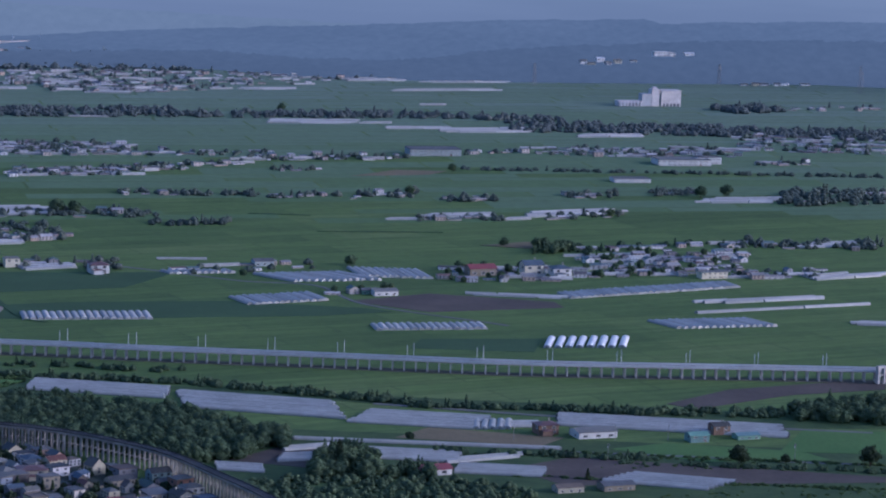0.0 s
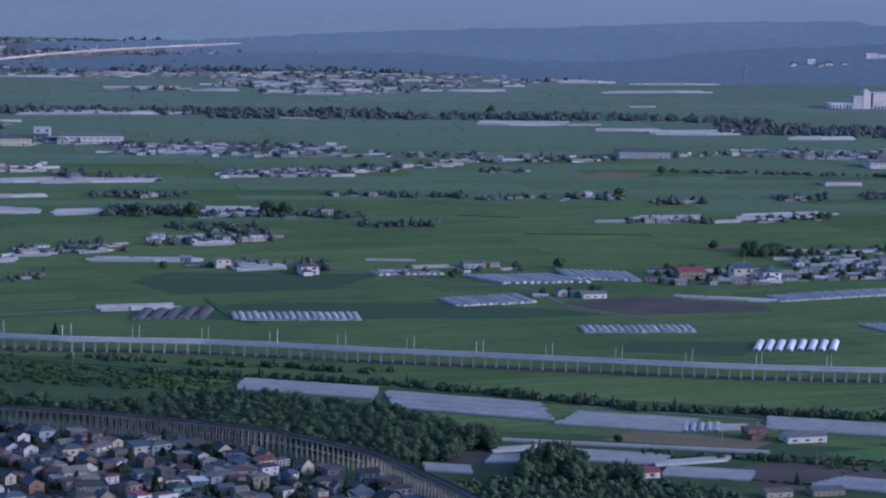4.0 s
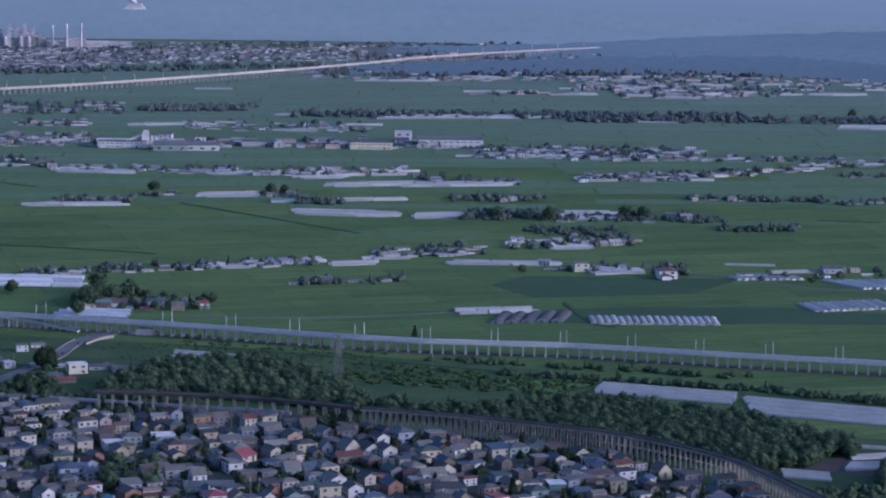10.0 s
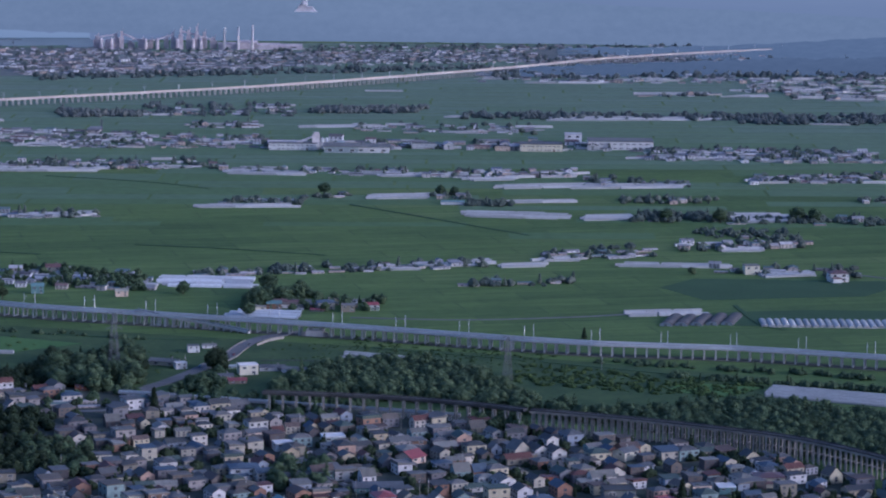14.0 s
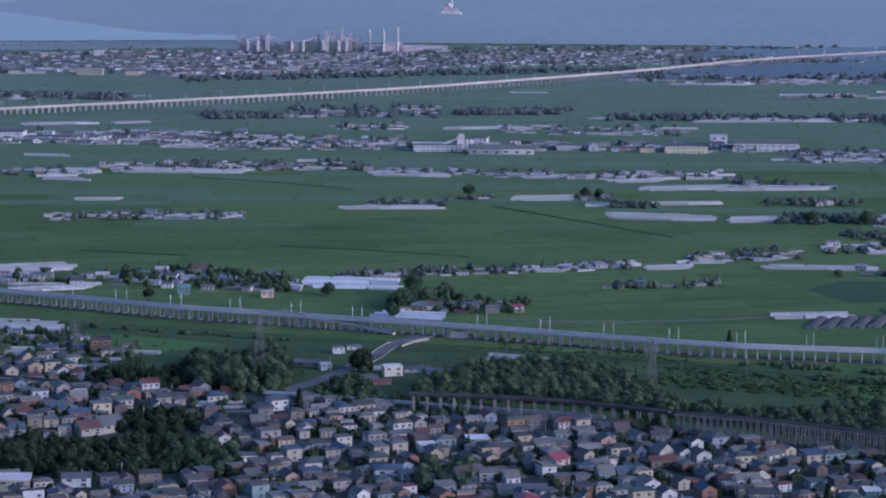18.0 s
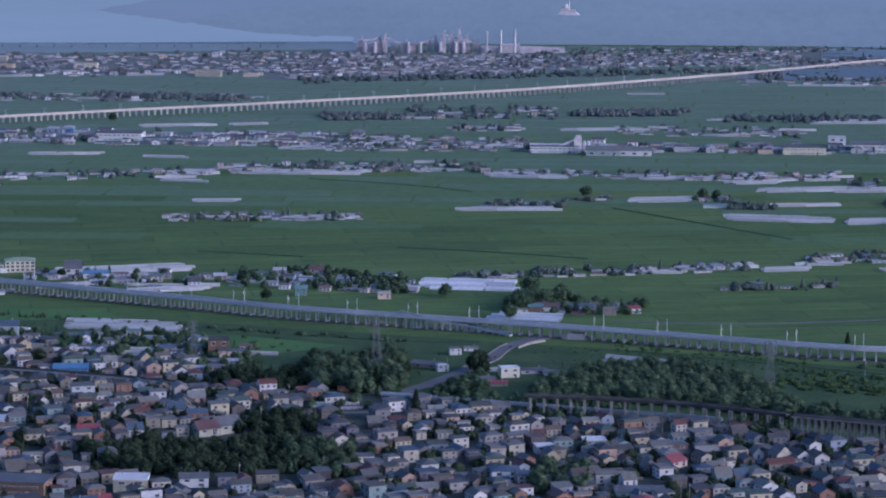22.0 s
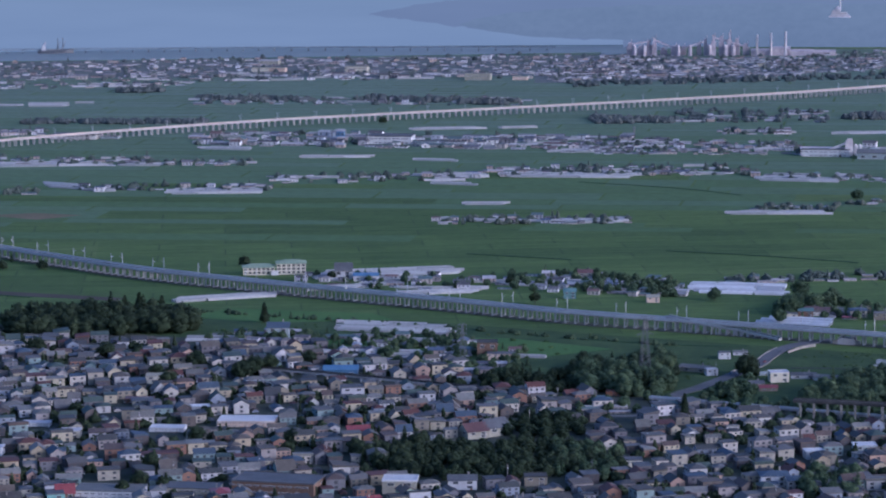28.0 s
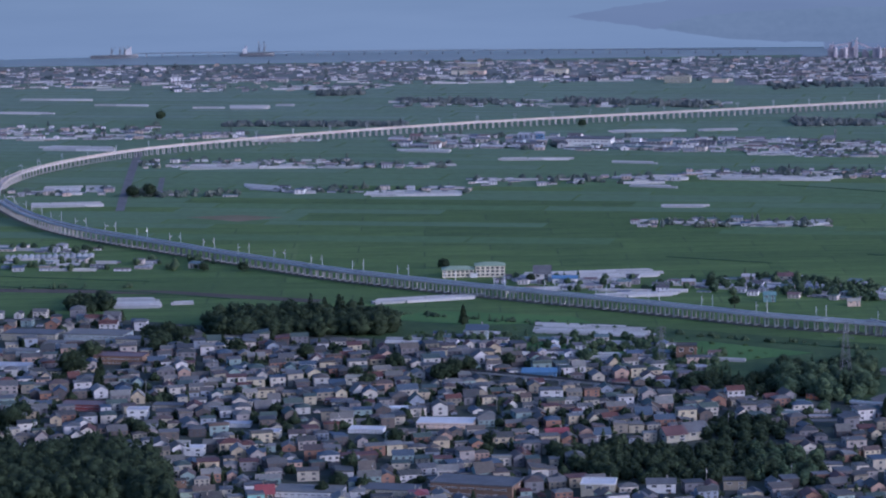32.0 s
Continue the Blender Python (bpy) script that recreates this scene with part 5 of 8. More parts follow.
greenhouses(315.4, 2013.2, 416.4, 1968.1, 3.0, 57.8, True, True)
greenhouses(414.6, 1959.1, 492.9, 1930.7, 24.3, 37.4, True, True)
greenhouses(492.9, 1930.7, 519.6, 1930.8, 7.7, 26.7, False, True)
greenhouses(511.6, 1936.7, 536.1, 1935.1, 7.9, 15.9, True, True)
greenhouses(552.8, 1939.5, 698.4, 1888.7, 10.5, 38.2, True, True)
greenhouses(356.5, 1872.9, 387.6, 1880.7, 3.9, 11.4, True, True)
greenhouses(346.7, 1842.6, 373.5, 1845.5, 8.0, 20.5, True, True)
greenhouses(404.0, 1849.8, 461.4, 1832.6, 8.7, 29.2, True, True)
greenhouses(447.8, 1828.8, 499.3, 1842.9, 15.6, 16.7, True, True)
greenhouses(449.3, 1804.9, 502.1, 1788.3, 11.3, 24.6, True, True)
greenhouses(534.1, 1775.0, 593.2, 1745.9, 27.3, 21.4, True, True)
greenhouses(307.3, 1823.4, 335.1, 1813.5, 1.6, 20.4, True, True)
greenhouses(284.9, 1894.5, 303.1, 1896.6, 1.9, 8.3, True, True)
greenhouses(368.7, 1909.2, 537.9, 1865.2, 0.5, 2.0, True, True)
greenhouses(139.0, 2391.7, 208.7, 2406.6, -0.6, 24.4, True)
greenhouses(-74.8, 2197.5, -30.1, 2195.8, -3.5, 8.3, True)
greenhouses(-65.3, 2608.3, -19.7, 2614.7, -0.2, 11.7, True)
greenhouses(-34.4, 2632.2, 28.6, 2639.9, -0.0, 15.2, True)
greenhouses(38.2, 2628.1, 89.4, 2641.2, 0.4, 18.4, True)
greenhouses(82.9, 2669.2, 125.0, 2675.5, 0.6, 15.9, True)
greenhouses(145.6, 2645.3, 250.2, 2643.5, -3.4, 21.5, True)
greenhouses(267.1, 2592.6, 314.4, 2608.0, 2.6, 24.0, True)
greenhouses(238.5, 2736.4, 282.0, 2743.0, 1.9, 20.6, True)
greenhouses(15.1, 2942.0, 122.8, 2931.6, -4.6, 40.2, True)
greenhouses(125.2, 2924.1, 179.6, 2936.2, 1.6, 32.5, True)
greenhouses(54.5, 3041.4, 130.5, 3056.1, 0.4, 14.7, True)
greenhouses(-82.7, 3058.8, -15.5, 3073.0, -0.6, 32.0, True)
greenhouses(45.8, 3147.4, 146.7, 3169.7, 0.9, 30.0, True)
greenhouses(114.1, 3153.4, 245.9, 3174.0, 1.9, 34.7, True)
greenhouses(-247.4, 2983.3, -138.6, 2996.5, -4.2, 21.7, True)
greenhouses(-411.6, 2907.0, -330.6, 2921.4, -2.6, 20.5, True)
greenhouses(272.7, 2920.8, 333.2, 2933.3, 1.7, 44.1, True)
greenhouses(-233.5, 3245.6, -147.1, 3239.4, -1.9, 32.2, True)
greenhouses(-458.8, 3243.8, -346.2, 3273.4, -2.8, 23.0, True)
greenhouses(-78.8, 3236.3, -19.5, 3241.7, -0.2, 13.1, True)
greenhouses(13.1, 3207.6, 75.1, 3222.4, 0.3, 22.1, True)
greenhouses(118.7, 3796.9, 343.6, 3827.6, 2.1, 35.2, True)
greenhouses(-181.3, 3690.2, -97.4, 3705.1, -0.8, 20.2, True)
greenhouses(-490.3, 3469.1, -419.0, 3481.6, -2.2, 16.7, True)
greenhouses(-6.3, 3821.9, 21.6, 3824.9, 0.0, 9.3, True)
greenhouses(245.0, 4121.7, 352.1, 4141.7, 2.0, 28.1, True)
greenhouses(-120.3, 4131.2, -56.3, 4138.8, -0.2, 9.1, True)
greenhouses(373.0, 4121.7, 427.2, 4135.5, 0.9, 9.1, True)
greenhouses(97.7, 4274.7, 230.8, 4282.9, 0.5, 14.6, True)
greenhouses(-651.4, 2407.5, -565.5, 2454.4, 3.4, 25.1, True)
greenhouses(-492.6, 2300.6, -397.2, 2295.2, -3.4, 40.8, True)
greenhouses(-562.1, 2547.3, -438.1, 2589.9, 2.1, 40.6, True)
greenhouses(-513.9, 3023.1, -462.3, 3029.7, -2.4, 14.8, True)
greenhouses(-398.0, 2897.1, -331.3, 2921.2, -3.1, 24.3, True)
greenhouses(-830.5, 3066.3, -727.9, 3088.0, -6.7, 38.8, True)
greenhouses(-965.3, 3109.4, -916.9, 3092.1, -18.0, 39.2, True)
greenhouses(-573.4, 3180.2, -518.5, 3172.9, -3.0, 17.3, True)
greenhouses(-506.0, 3245.3, -363.2, 3252.6, -9.7, 27.2, True)
greenhouses(-574.1, 3218.0, -517.9, 3243.9, -5.5, 32.5, True)
greenhouses(-1098.8, 3266.1, -945.0, 3299.4, -11.0, 35.7, True)
greenhouses(-1323.8, 3427.1, -1225.1, 3426.4, -15.0, 40.8, True)
greenhouses(-1174.0, 3051.4, -1132.1, 3065.8, -16.4, 44.2, True)
greenhouses(-1132.1, 3065.8, -1099.0, 3069.9, -15.9, 44.3, True)
greenhouses(-1146.5, 2938.8, -1069.8, 2961.5, -10.3, 27.8, True)
greenhouses(-759.2, 3389.2, -671.6, 3404.3, -3.4, 16.2, True)
greenhouses(-628.9, 3382.5, -574.0, 3378.2, -1.9, 10.5, True)
greenhouses(-690.8, 3679.8, -591.9, 3708.6, -3.6, 20.7, True)
greenhouses(-585.1, 3709.3, -532.6, 3727.1, -2.2, 14.7, True)
greenhouses(-1564.7, 3993.2, -1461.4, 4002.3, -5.1, 13.6, True)
greenhouses(-1437.4, 3935.9, -1357.3, 3935.6, -3.1, 8.7, True)
greenhouses(-1557.8, 3822.1, -1445.7, 3818.4, -7.2, 18.6, True)
greenhouses(-1238.4, 3909.7, -1181.6, 3914.9, -12.4, 40.5, True)
greenhouses(-1290.2, 3912.2, -1244.4, 3916.4, -2.7, 8.6, True)
greenhouses(-1190.6, 3958.2, -1156.2, 3961.3, -2.6, 8.7, True)
greenhouses(-1507.8, 4142.2, -1458.7, 4146.3, -5.4, 15.3, True)
greenhouses(-896.1, 3462.2, -827.9, 3458.4, -5.7, 23.1, True)
greenhouses(-850.8, 2361.1, -810.2, 2369.9, -17.9, 44.7, True)
greenhouses(-810.1, 2384.0, -791.1, 2392.5, -3.2, 9.8, True)
greenhouses(-552.7, 2482.4, -495.2, 2505.5, 0.7, 19.9, True)
greenhouses(-486.9, 2463.0, -407.5, 2492.0, 1.3, 19.3, True)
greenhouses(617.9, 2218.7, 685.2, 2218.4, 15.8, 42.8, False, True, film="film_open", pitch=8.0, label="bright white open-ended greenhouse tunnel beside the viaduct")
greenhouses(-238.5, 2513.1, -151.7, 2507.7, -7.0, 53.8, True, film="film_open", pitch=8.0, label="bright white greenhouse tunnel behind the viaduct")
greenhouses(163.0, 2352.5, 222.4, 2361.4, 11.7, 44.0, False, True, film="barn_sheet", pitch=10.5, label="dark weathered barrel-roofed barn on the plain", wide=9.6, high=2.9)
greenhouses(-1037.8, 2593.4, -960.6, 2617.8, -8.5, 26.8, False)
wood('woodland', in_polygon([(-123, 2067), (-101, 2125), (-83, 2158), (-59, 2171), (-19, 2178), (20, 2151), (39, 2089), (61, 2052), (64, 2009), (19, 2024), (-18, 2048), (-71, 2054), (-117, 2054)], 7.2), M['leaf'], 'dense dark green wood between the old viaduct and the plain', 0.95, 1.6, 0.12)
wood('woodland', in_polygon([(65, 2040), (87, 2023), (123, 1999), (171, 2038), (201, 2040), (249, 2000), (303, 1938), (341, 1885), (336, 1853), (288, 1843), (236, 1884), (183, 1926), (121, 1966), (71, 2000)], 7.2), M['leaf'], 'dense dark green wood behind the old viaduct', 0.95, 1.6, 0.1)
wood('woodland', in_polygon([(192, 2032), (233, 2033), (267, 2005), (313, 1987), (339, 1939), (367, 1920), (359, 1878), (299, 1890), (258, 1880), (219, 1907), (183, 1932)], 7.2), M['leaf'], 'dense dark green wood behind the old viaduct', 0.95, 1.6, 0.1)
wood('woodland', in_polygon([(372, 1842), (391, 1865), (412, 1855), (403, 1789), (362, 1792)], 7.0), M['leaf'], 'dark green trees among the lower greenhouses', 0.9, 1.7, 0.35)
wood('woodland', in_polygon([(413, 1820), (437, 1815), (433, 1784), (407, 1789)], 7.0), M['leaf'], 'dark green trees among the lower greenhouses', 0.8, 1.3, 0.3)
wood('woodland', in_polygon([(317, 1793), (376, 1794), (444, 1783), (491, 1749), (478, 1702), (304, 1717)], 7.5), M['leaf'], 'green thicket below the lower greenhouses', 0.45, 0.95, 0.1)
wood('woodland', in_polygon([(-750, 2274), (-742, 2320), (-675, 2346), (-611, 2334), (-593, 2280), (-666, 2254), (-725, 2240)], 9.0), M['leaf_dark'], 'dark green wood at the edge of the town', 1.2, 2.29, 0.2)
wood('woodland', in_polygon([(-783, 2248), (-747, 2257), (-733, 2220), (-770, 2210)], 8.0), M['leaf_dark'], 'dark green trees along the edge of the town', 0.8, 1.3, 0.1)
wood('woodland', in_polygon([(-753, 1827), (-700, 1790), (-689, 1809), (-657, 1815), (-613, 1779), (-573, 1683), (-687, 1663)], 8.0), M['leaf_dark'], 'dense dark wood in the town', 1.6, 2.4, 0.15)
wood('woodland', in_polygon([(-347, 2095), (-341, 2133), (-296, 2124), (-285, 2191), (-212, 2193), (-208, 2100), (-262, 2078), (-300, 2072)], 8.0), M['leaf_dark'], 'dark green wood beside the town', 0.7, 1.3, 0.2)
wood('woodland', in_polygon([(-367, 1834), (-352, 1887), (-310, 1894), (-267, 1918), (-207, 1862), (-217, 1828), (-295, 1799), (-343, 1799)], 8.0), M['leaf_dark'], 'dark green grove in the middle of the town', 0.7, 1.3, 0.15)
wood('woodland', in_polygon([(-320, 1954), (-289, 1996), (-248, 1966), (-251, 1930), (-293, 1923)], 8.0), M['leaf_dark'], 'dark green grove in the town', 0.7, 1.3, 0.15)
wood('woodland', in_polygon([(-887, 2342), (-885, 2362), (-850, 2358), (-847, 2337)], 9.0), M['leaf_dark'], "dark green grove at the town's edge", 0.96, 1.76, 0.2)
wood('woodland', in_polygon([(-272, 2076), (-275, 2158), (-230, 2150), (-212, 2141), (-210, 2100), (-216, 2069)], 9.0), M['leaf'], 'dark green grove along the road', 1.08, 1.89, 0.2)
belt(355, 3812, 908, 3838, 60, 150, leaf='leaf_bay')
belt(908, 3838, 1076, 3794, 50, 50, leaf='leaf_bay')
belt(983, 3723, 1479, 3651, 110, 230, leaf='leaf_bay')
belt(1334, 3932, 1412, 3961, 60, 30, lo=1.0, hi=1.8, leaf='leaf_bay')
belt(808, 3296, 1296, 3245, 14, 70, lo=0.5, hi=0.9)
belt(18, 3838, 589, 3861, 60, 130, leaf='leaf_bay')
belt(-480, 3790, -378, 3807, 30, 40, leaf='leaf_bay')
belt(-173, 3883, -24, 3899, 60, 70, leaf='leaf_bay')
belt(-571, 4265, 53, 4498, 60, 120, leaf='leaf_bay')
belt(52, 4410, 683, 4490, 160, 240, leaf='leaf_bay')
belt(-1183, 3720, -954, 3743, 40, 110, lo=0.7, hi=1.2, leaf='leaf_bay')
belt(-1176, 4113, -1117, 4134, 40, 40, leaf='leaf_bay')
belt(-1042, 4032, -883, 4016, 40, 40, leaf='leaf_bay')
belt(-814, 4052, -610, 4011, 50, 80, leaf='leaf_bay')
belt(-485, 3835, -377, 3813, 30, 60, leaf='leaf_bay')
belt(156, 2148, 329, 2097, 9, 90, lo=0.45, hi=0.85, leaf='leaf')
belt(329, 2097, 476, 2018, 10, 90, lo=0.5, hi=0.95, leaf='leaf')
belt(470, 2012, 620, 1978, 12, 80, lo=0.45, hi=0.9, leaf='leaf')
belt(600, 1982, 790, 1948, 18, 100, lo=0.45, hi=0.98, leaf='leaf')
belt(725, 1964, 785, 1942, 40, 40, lo=0.9, hi=1.5, leaf='leaf')
belt(446, 1867, 595, 1831, 10, 50, lo=0.4, hi=0.8, leaf='leaf')
belt(563, 1825, 724, 1784, 8, 50, lo=0.3, hi=0.6, leaf='leaf')
belt(48, 2155, 211, 2099, 70, 380, lo=0.2, hi=0.75, leaf='shrub')
belt(110, 2202, 333, 2140, 12, 60, lo=0.4, hi=0.8, leaf='leaf')
belt(-79, 2270, 69, 2199, 60, 260, lo=0.15, hi=0.45, leaf='shrub')
belt(-617, 2374, -216, 2270, 10, 80, lo=0.3, hi=0.7, leaf='leaf')
belt(-981, 2444, -865, 2473, 10, 10, lo=0.4, hi=0.8, leaf='leaf')
hamlet(734, 2550, 897, 2560, 40, 129, 105, 33, leaf='leaf', sheds=0.12, lo=0.8, hi=1.12)
hamlet(613, 2527, 727, 2526, 21, 80, 42, 12, leaf='leaf', lo=0.8, hi=1.12)
hamlet(733, 2678, 774, 2691, 11, 41, 3, 21, leaf='leaf', tree_lo=0.7, tree_hi=1.2, lo=0.8, hi=1.12)
hamlet(774, 2691, 951, 2719, 11, 35, 20, 21, leaf='leaf', tree_lo=0.5, tree_hi=0.9, lo=0.8, hi=1.12)
hamlet(388, 2572, 519, 2595, 7, 43, 11, 7, lo=0.8, hi=1.12)
hamlet(499, 2466, 561, 2470, 5, 23, 5, 3, leaf='leaf', lo=0.8, hi=1.12)
hamlet(879, 2539, 965, 2547, 16, 44, 15, 7, lo=0.8, hi=1.12)
hamlet(317, 3394, 447, 3397, 10, 95, 46, 15)
hamlet(447, 3397, 626, 3408, 7, 42, 18, 15)
hamlet(586, 3359, 776, 3380, 10, 52, 30, 18)
hamlet(318, 3216, 443, 3231, 7, 57, 24, 15)
hamlet(450, 3278, 586, 3324, 5, 30, 16, 9)
hamlet(602, 3271, 652, 3274, 4, 20, 6, 3)
hamlet(410, 3066, 473, 3073, 4, 26, 7, 12)
hamlet(473, 3068, 553, 3067, 4, 21, 2, 24)
hamlet(556, 3050, 633, 3060, 5, 26, 7, 12)
hamlet(641, 3040, 716, 3063, 11, 52, 9, 15)
hamlet(732, 3030, 800, 3040, 8, 34, 7, 15)
hamlet(273, 2915, 310, 2920, 3, 31, 4, 9)
hamlet(310, 2916, 427, 2911, 5, 39, 4, 27)
hamlet(409, 2858, 491, 2867, 3, 19, 0, 27)
hamlet(258, 2758, 320, 2768, 7, 70, 7, 21)
hamlet(318, 2585, 350, 2591, 3, 24, 3, 9, lo=0.8, hi=1.12)
hamlet(871, 3059, 929, 3069, 10, 35, 5, 12)
hamlet(968, 3079, 1028, 3090, 11, 36, 3, 21)
hamlet(1082, 2997, 1210, 3025, 36, 98, 9, 54, tree_lo=0.8, tree_hi=1.4)
hamlet(940, 2719, 1083, 2701, 18, 50, 7, 45, lo=0.8, hi=1.12)
hamlet(934, 3431, 1106, 3415, 23, 78, 60, 21)
hamlet(1113, 3436, 1183, 3419, 26, 79, 26, 12)
hamlet(1199, 3486, 1379, 3458, 61, 166, 90, 39)
hamlet(1177, 3340, 1252, 3359, 11, 32, 10, 6)
hamlet(852, 3426, 938, 3448, 8, 33, 8, 4)
hamlet(677, 2892, 768, 2894, 8, 31, 7, 12)
hamlet(804, 2902, 897, 2923, 9, 32, 7, 12)
hamlet(396, 4177, 828, 4216, 26, 180, 150, 45, leaf='leaf_bay')
hamlet(498, 4078, 696, 4138, 9, 61, 30, 9, leaf='leaf_bay')
hamlet(839, 4272, 1012, 4319, 14, 68, 26, 12, leaf='leaf_bay')
hamlet(714, 4552, 999, 4690, 18, 98, 30, 15, leaf='leaf_bay')
hamlet(1433, 3942, 1580, 3970, 17, 45, 10, 3, leaf='leaf_bay')
hamlet(-338, 2512, -245, 2504, -7, 64, 20, 39, leaf='leaf', lo=0.8, hi=1.12)
hamlet(-208, 2565, -157, 2577, -2, 24, 7, 12, lo=0.8, hi=1.12)
hamlet(-159, 2401, -49, 2403, -2, 48, 20, 39, leaf='leaf', singles=True, tree_lo=0.6, tree_hi=1.1, lo=0.8, hi=1.12)
hamlet(-148, 2581, -63, 2605, -1, 31, 10, 24, lo=0.8, hi=1.12)
hamlet(-63, 2605, 33, 2637, -0, 38, 17, 12, lo=0.8, hi=1.12)
hamlet(83, 2672, 183, 2703, 3, 60, 20, 21, lo=0.8, hi=1.12)
hamlet(18, 2528, 107, 2540, 1, 29, 6, 21, lo=0.8, hi=1.12)
hamlet(206, 2734, 320, 2763, 4, 48, 17, 18, lo=0.8, hi=1.12)
hamlet(226, 2611, 350, 2604, 4, 37, 12, 15, lo=0.8, hi=1.12)
hamlet(176, 2924, 273, 2925, 3, 39, 5, 45, tree_lo=0.8, tree_hi=1.3)
hamlet(327, 2925, 397, 2923, 4, 31, 4, 24)
hamlet(228, 2825, 315, 2818, 5, 51, 2, 39, tree_lo=0.4, tree_hi=0.8)
hamlet(-217, 3010, -140, 3017, -2, 33, 8, 24)
hamlet(-142, 3058, -97, 3070, -1, 25, 6, 6)
hamlet(-18, 3069, 21, 3068, -0, 34, 6, 9)
hamlet(21, 3022, 65, 3018, 0, 21, 1, 33)
hamlet(172, 3051, 268, 3060, 2, 34, 4, 33)
hamlet(-438, 3265, -243, 3293, -8, 78, 50, 39)
hamlet(-240, 3259, 16, 3236, -2, 48, 60, 24)
hamlet(10, 3221, 135, 3251, 1, 67, 40, 12)
hamlet(138, 3178, 249, 3174, 4, 64, 20, 18)
hamlet(317, 3212, 443, 3232, 6, 57, 36, 21)
hamlet(447, 3261, 509, 3276, 4, 29, 14, 9)
hamlet(-463, 3456, -200, 3482, -12, 122, 130, 45)
hamlet(-200, 3482, 222, 3491, 0, 77, 90, 36, lo=0.9, hi=1.6)
hamlet(216, 3406, 467, 3409, 10, 107, 150, 60)
hamlet(-311, 3676, -225, 3686, -4, 49, 20, 9)
hamlet(-116, 3643, 111, 3649, -0, 97, 60, 15)
hamlet(-377, 3794, -184, 3815, -10, 133, 34, 75, leaf='leaf_bay')
hamlet(35, 4275, 657, 4319, 8, 100, 110, 30, leaf='leaf_bay')
hamlet(259, 4101, 358, 4127, 2, 30, 10, 3, leaf='leaf_bay')
hamlet(445, 4093, 625, 4099, 14, 107, 50, 12, leaf='leaf_bay')
hamlet(-929, 3072, -720, 3107, -12, 45, 26, 24)
hamlet(-1041, 3036, -961, 3055, -11, 35, 6, 18)
hamlet(-1076, 3031, -1041, 3045, -15, 44, 3, 21)
hamlet(-746, 3164, -524, 3210, -13, 66, 44, 21)
hamlet(-514, 2882, -330, 2910, -6, 38, 30, 30)
hamlet(-1139, 3267, -907, 3304, -22, 72, 50, 30)
hamlet(-945, 3299, -794, 3317, -11, 41, 22, 21)
hamlet(-1406, 3519, -1208, 3552, -54, 147, 90, 30)
hamlet(-1215, 3552, -1112, 3587, -16, 48, 30, 9)
hamlet(-913, 3500, -334, 3491, -24, 137, 190, 60, lo=0.9, hi=1.5)
hamlet(-531, 3247, -314, 3287, -9, 68, 50, 21)
hamlet(-1023, 3959, -577, 3985, -17, 87, 70, 45, leaf='leaf_bay')
hamlet(-1391, 4119, -1086, 4202, -19, 65, 50, 21, leaf='leaf_bay')
hamlet(-1207, 3015, -1090, 3053, -13, 35, 14, 9)
hamlet(-1019, 2539, -829, 2566, -18, 51, 27, 24, leaf='leaf', lo=0.8, hi=1.12)
hamlet(-1064, 2652, -964, 2649, -10, 27, 15, 9, leaf='leaf', lo=0.8, hi=1.12)
hamlet(-560, 2496, -368, 2509, -13, 71, 50, 21, leaf='leaf', lo=0.8, hi=1.12)
hamlet(-386, 2507, -237, 2486, -9, 75, 32, 54, leaf='leaf', lo=0.8, hi=1.12)
hamlet(-395, 2565, -316, 2577, -3, 24, 11, 9, leaf='leaf', lo=0.8, hi=1.12)
hamlet(-1651, 4139, -422, 4406, -29, 119, 160, 90, lo=0.9, hi=1.5, leaf='leaf_bay')
cement_works(-457, 4753, 0.10)
smokestack(-344, 4752, 32, 'tall pale smokestack of the cement works')
smokestack(-323, 4755, 34, 'tall pale smokestack of the cement works')
smokestack(-300, 4737, 38, 'tall pale smokestack of the cement works')
# hangs in front of the headland, placed to fit the camera's view
monument(-227, 4911, 52)
ship(-1663, 4657, 0.39, 76, 'dark cargo ship with cranes moored at the jetty', False)
ship(-1442, 4709, 0.30, 54, 'grey ship with a tall derrick moored at the jetty', True)
jetty(-1628, 4675, -1093, 4777, 22)
jetty(-1091, 4775, -663, 4815, 16)
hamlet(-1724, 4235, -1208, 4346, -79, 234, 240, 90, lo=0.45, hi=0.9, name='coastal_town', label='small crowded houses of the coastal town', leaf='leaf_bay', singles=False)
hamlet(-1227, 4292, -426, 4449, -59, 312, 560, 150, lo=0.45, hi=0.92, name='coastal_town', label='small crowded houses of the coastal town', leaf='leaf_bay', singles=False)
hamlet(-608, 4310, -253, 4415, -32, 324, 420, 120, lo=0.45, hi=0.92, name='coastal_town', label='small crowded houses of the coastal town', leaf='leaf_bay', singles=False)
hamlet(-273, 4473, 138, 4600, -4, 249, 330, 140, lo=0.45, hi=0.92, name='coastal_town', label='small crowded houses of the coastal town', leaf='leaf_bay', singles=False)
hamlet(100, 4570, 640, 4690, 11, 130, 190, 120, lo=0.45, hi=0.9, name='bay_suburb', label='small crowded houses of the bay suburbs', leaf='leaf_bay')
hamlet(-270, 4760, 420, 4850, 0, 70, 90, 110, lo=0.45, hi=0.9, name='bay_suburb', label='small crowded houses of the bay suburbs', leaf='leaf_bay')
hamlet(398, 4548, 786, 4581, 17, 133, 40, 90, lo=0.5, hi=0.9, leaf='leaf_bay')
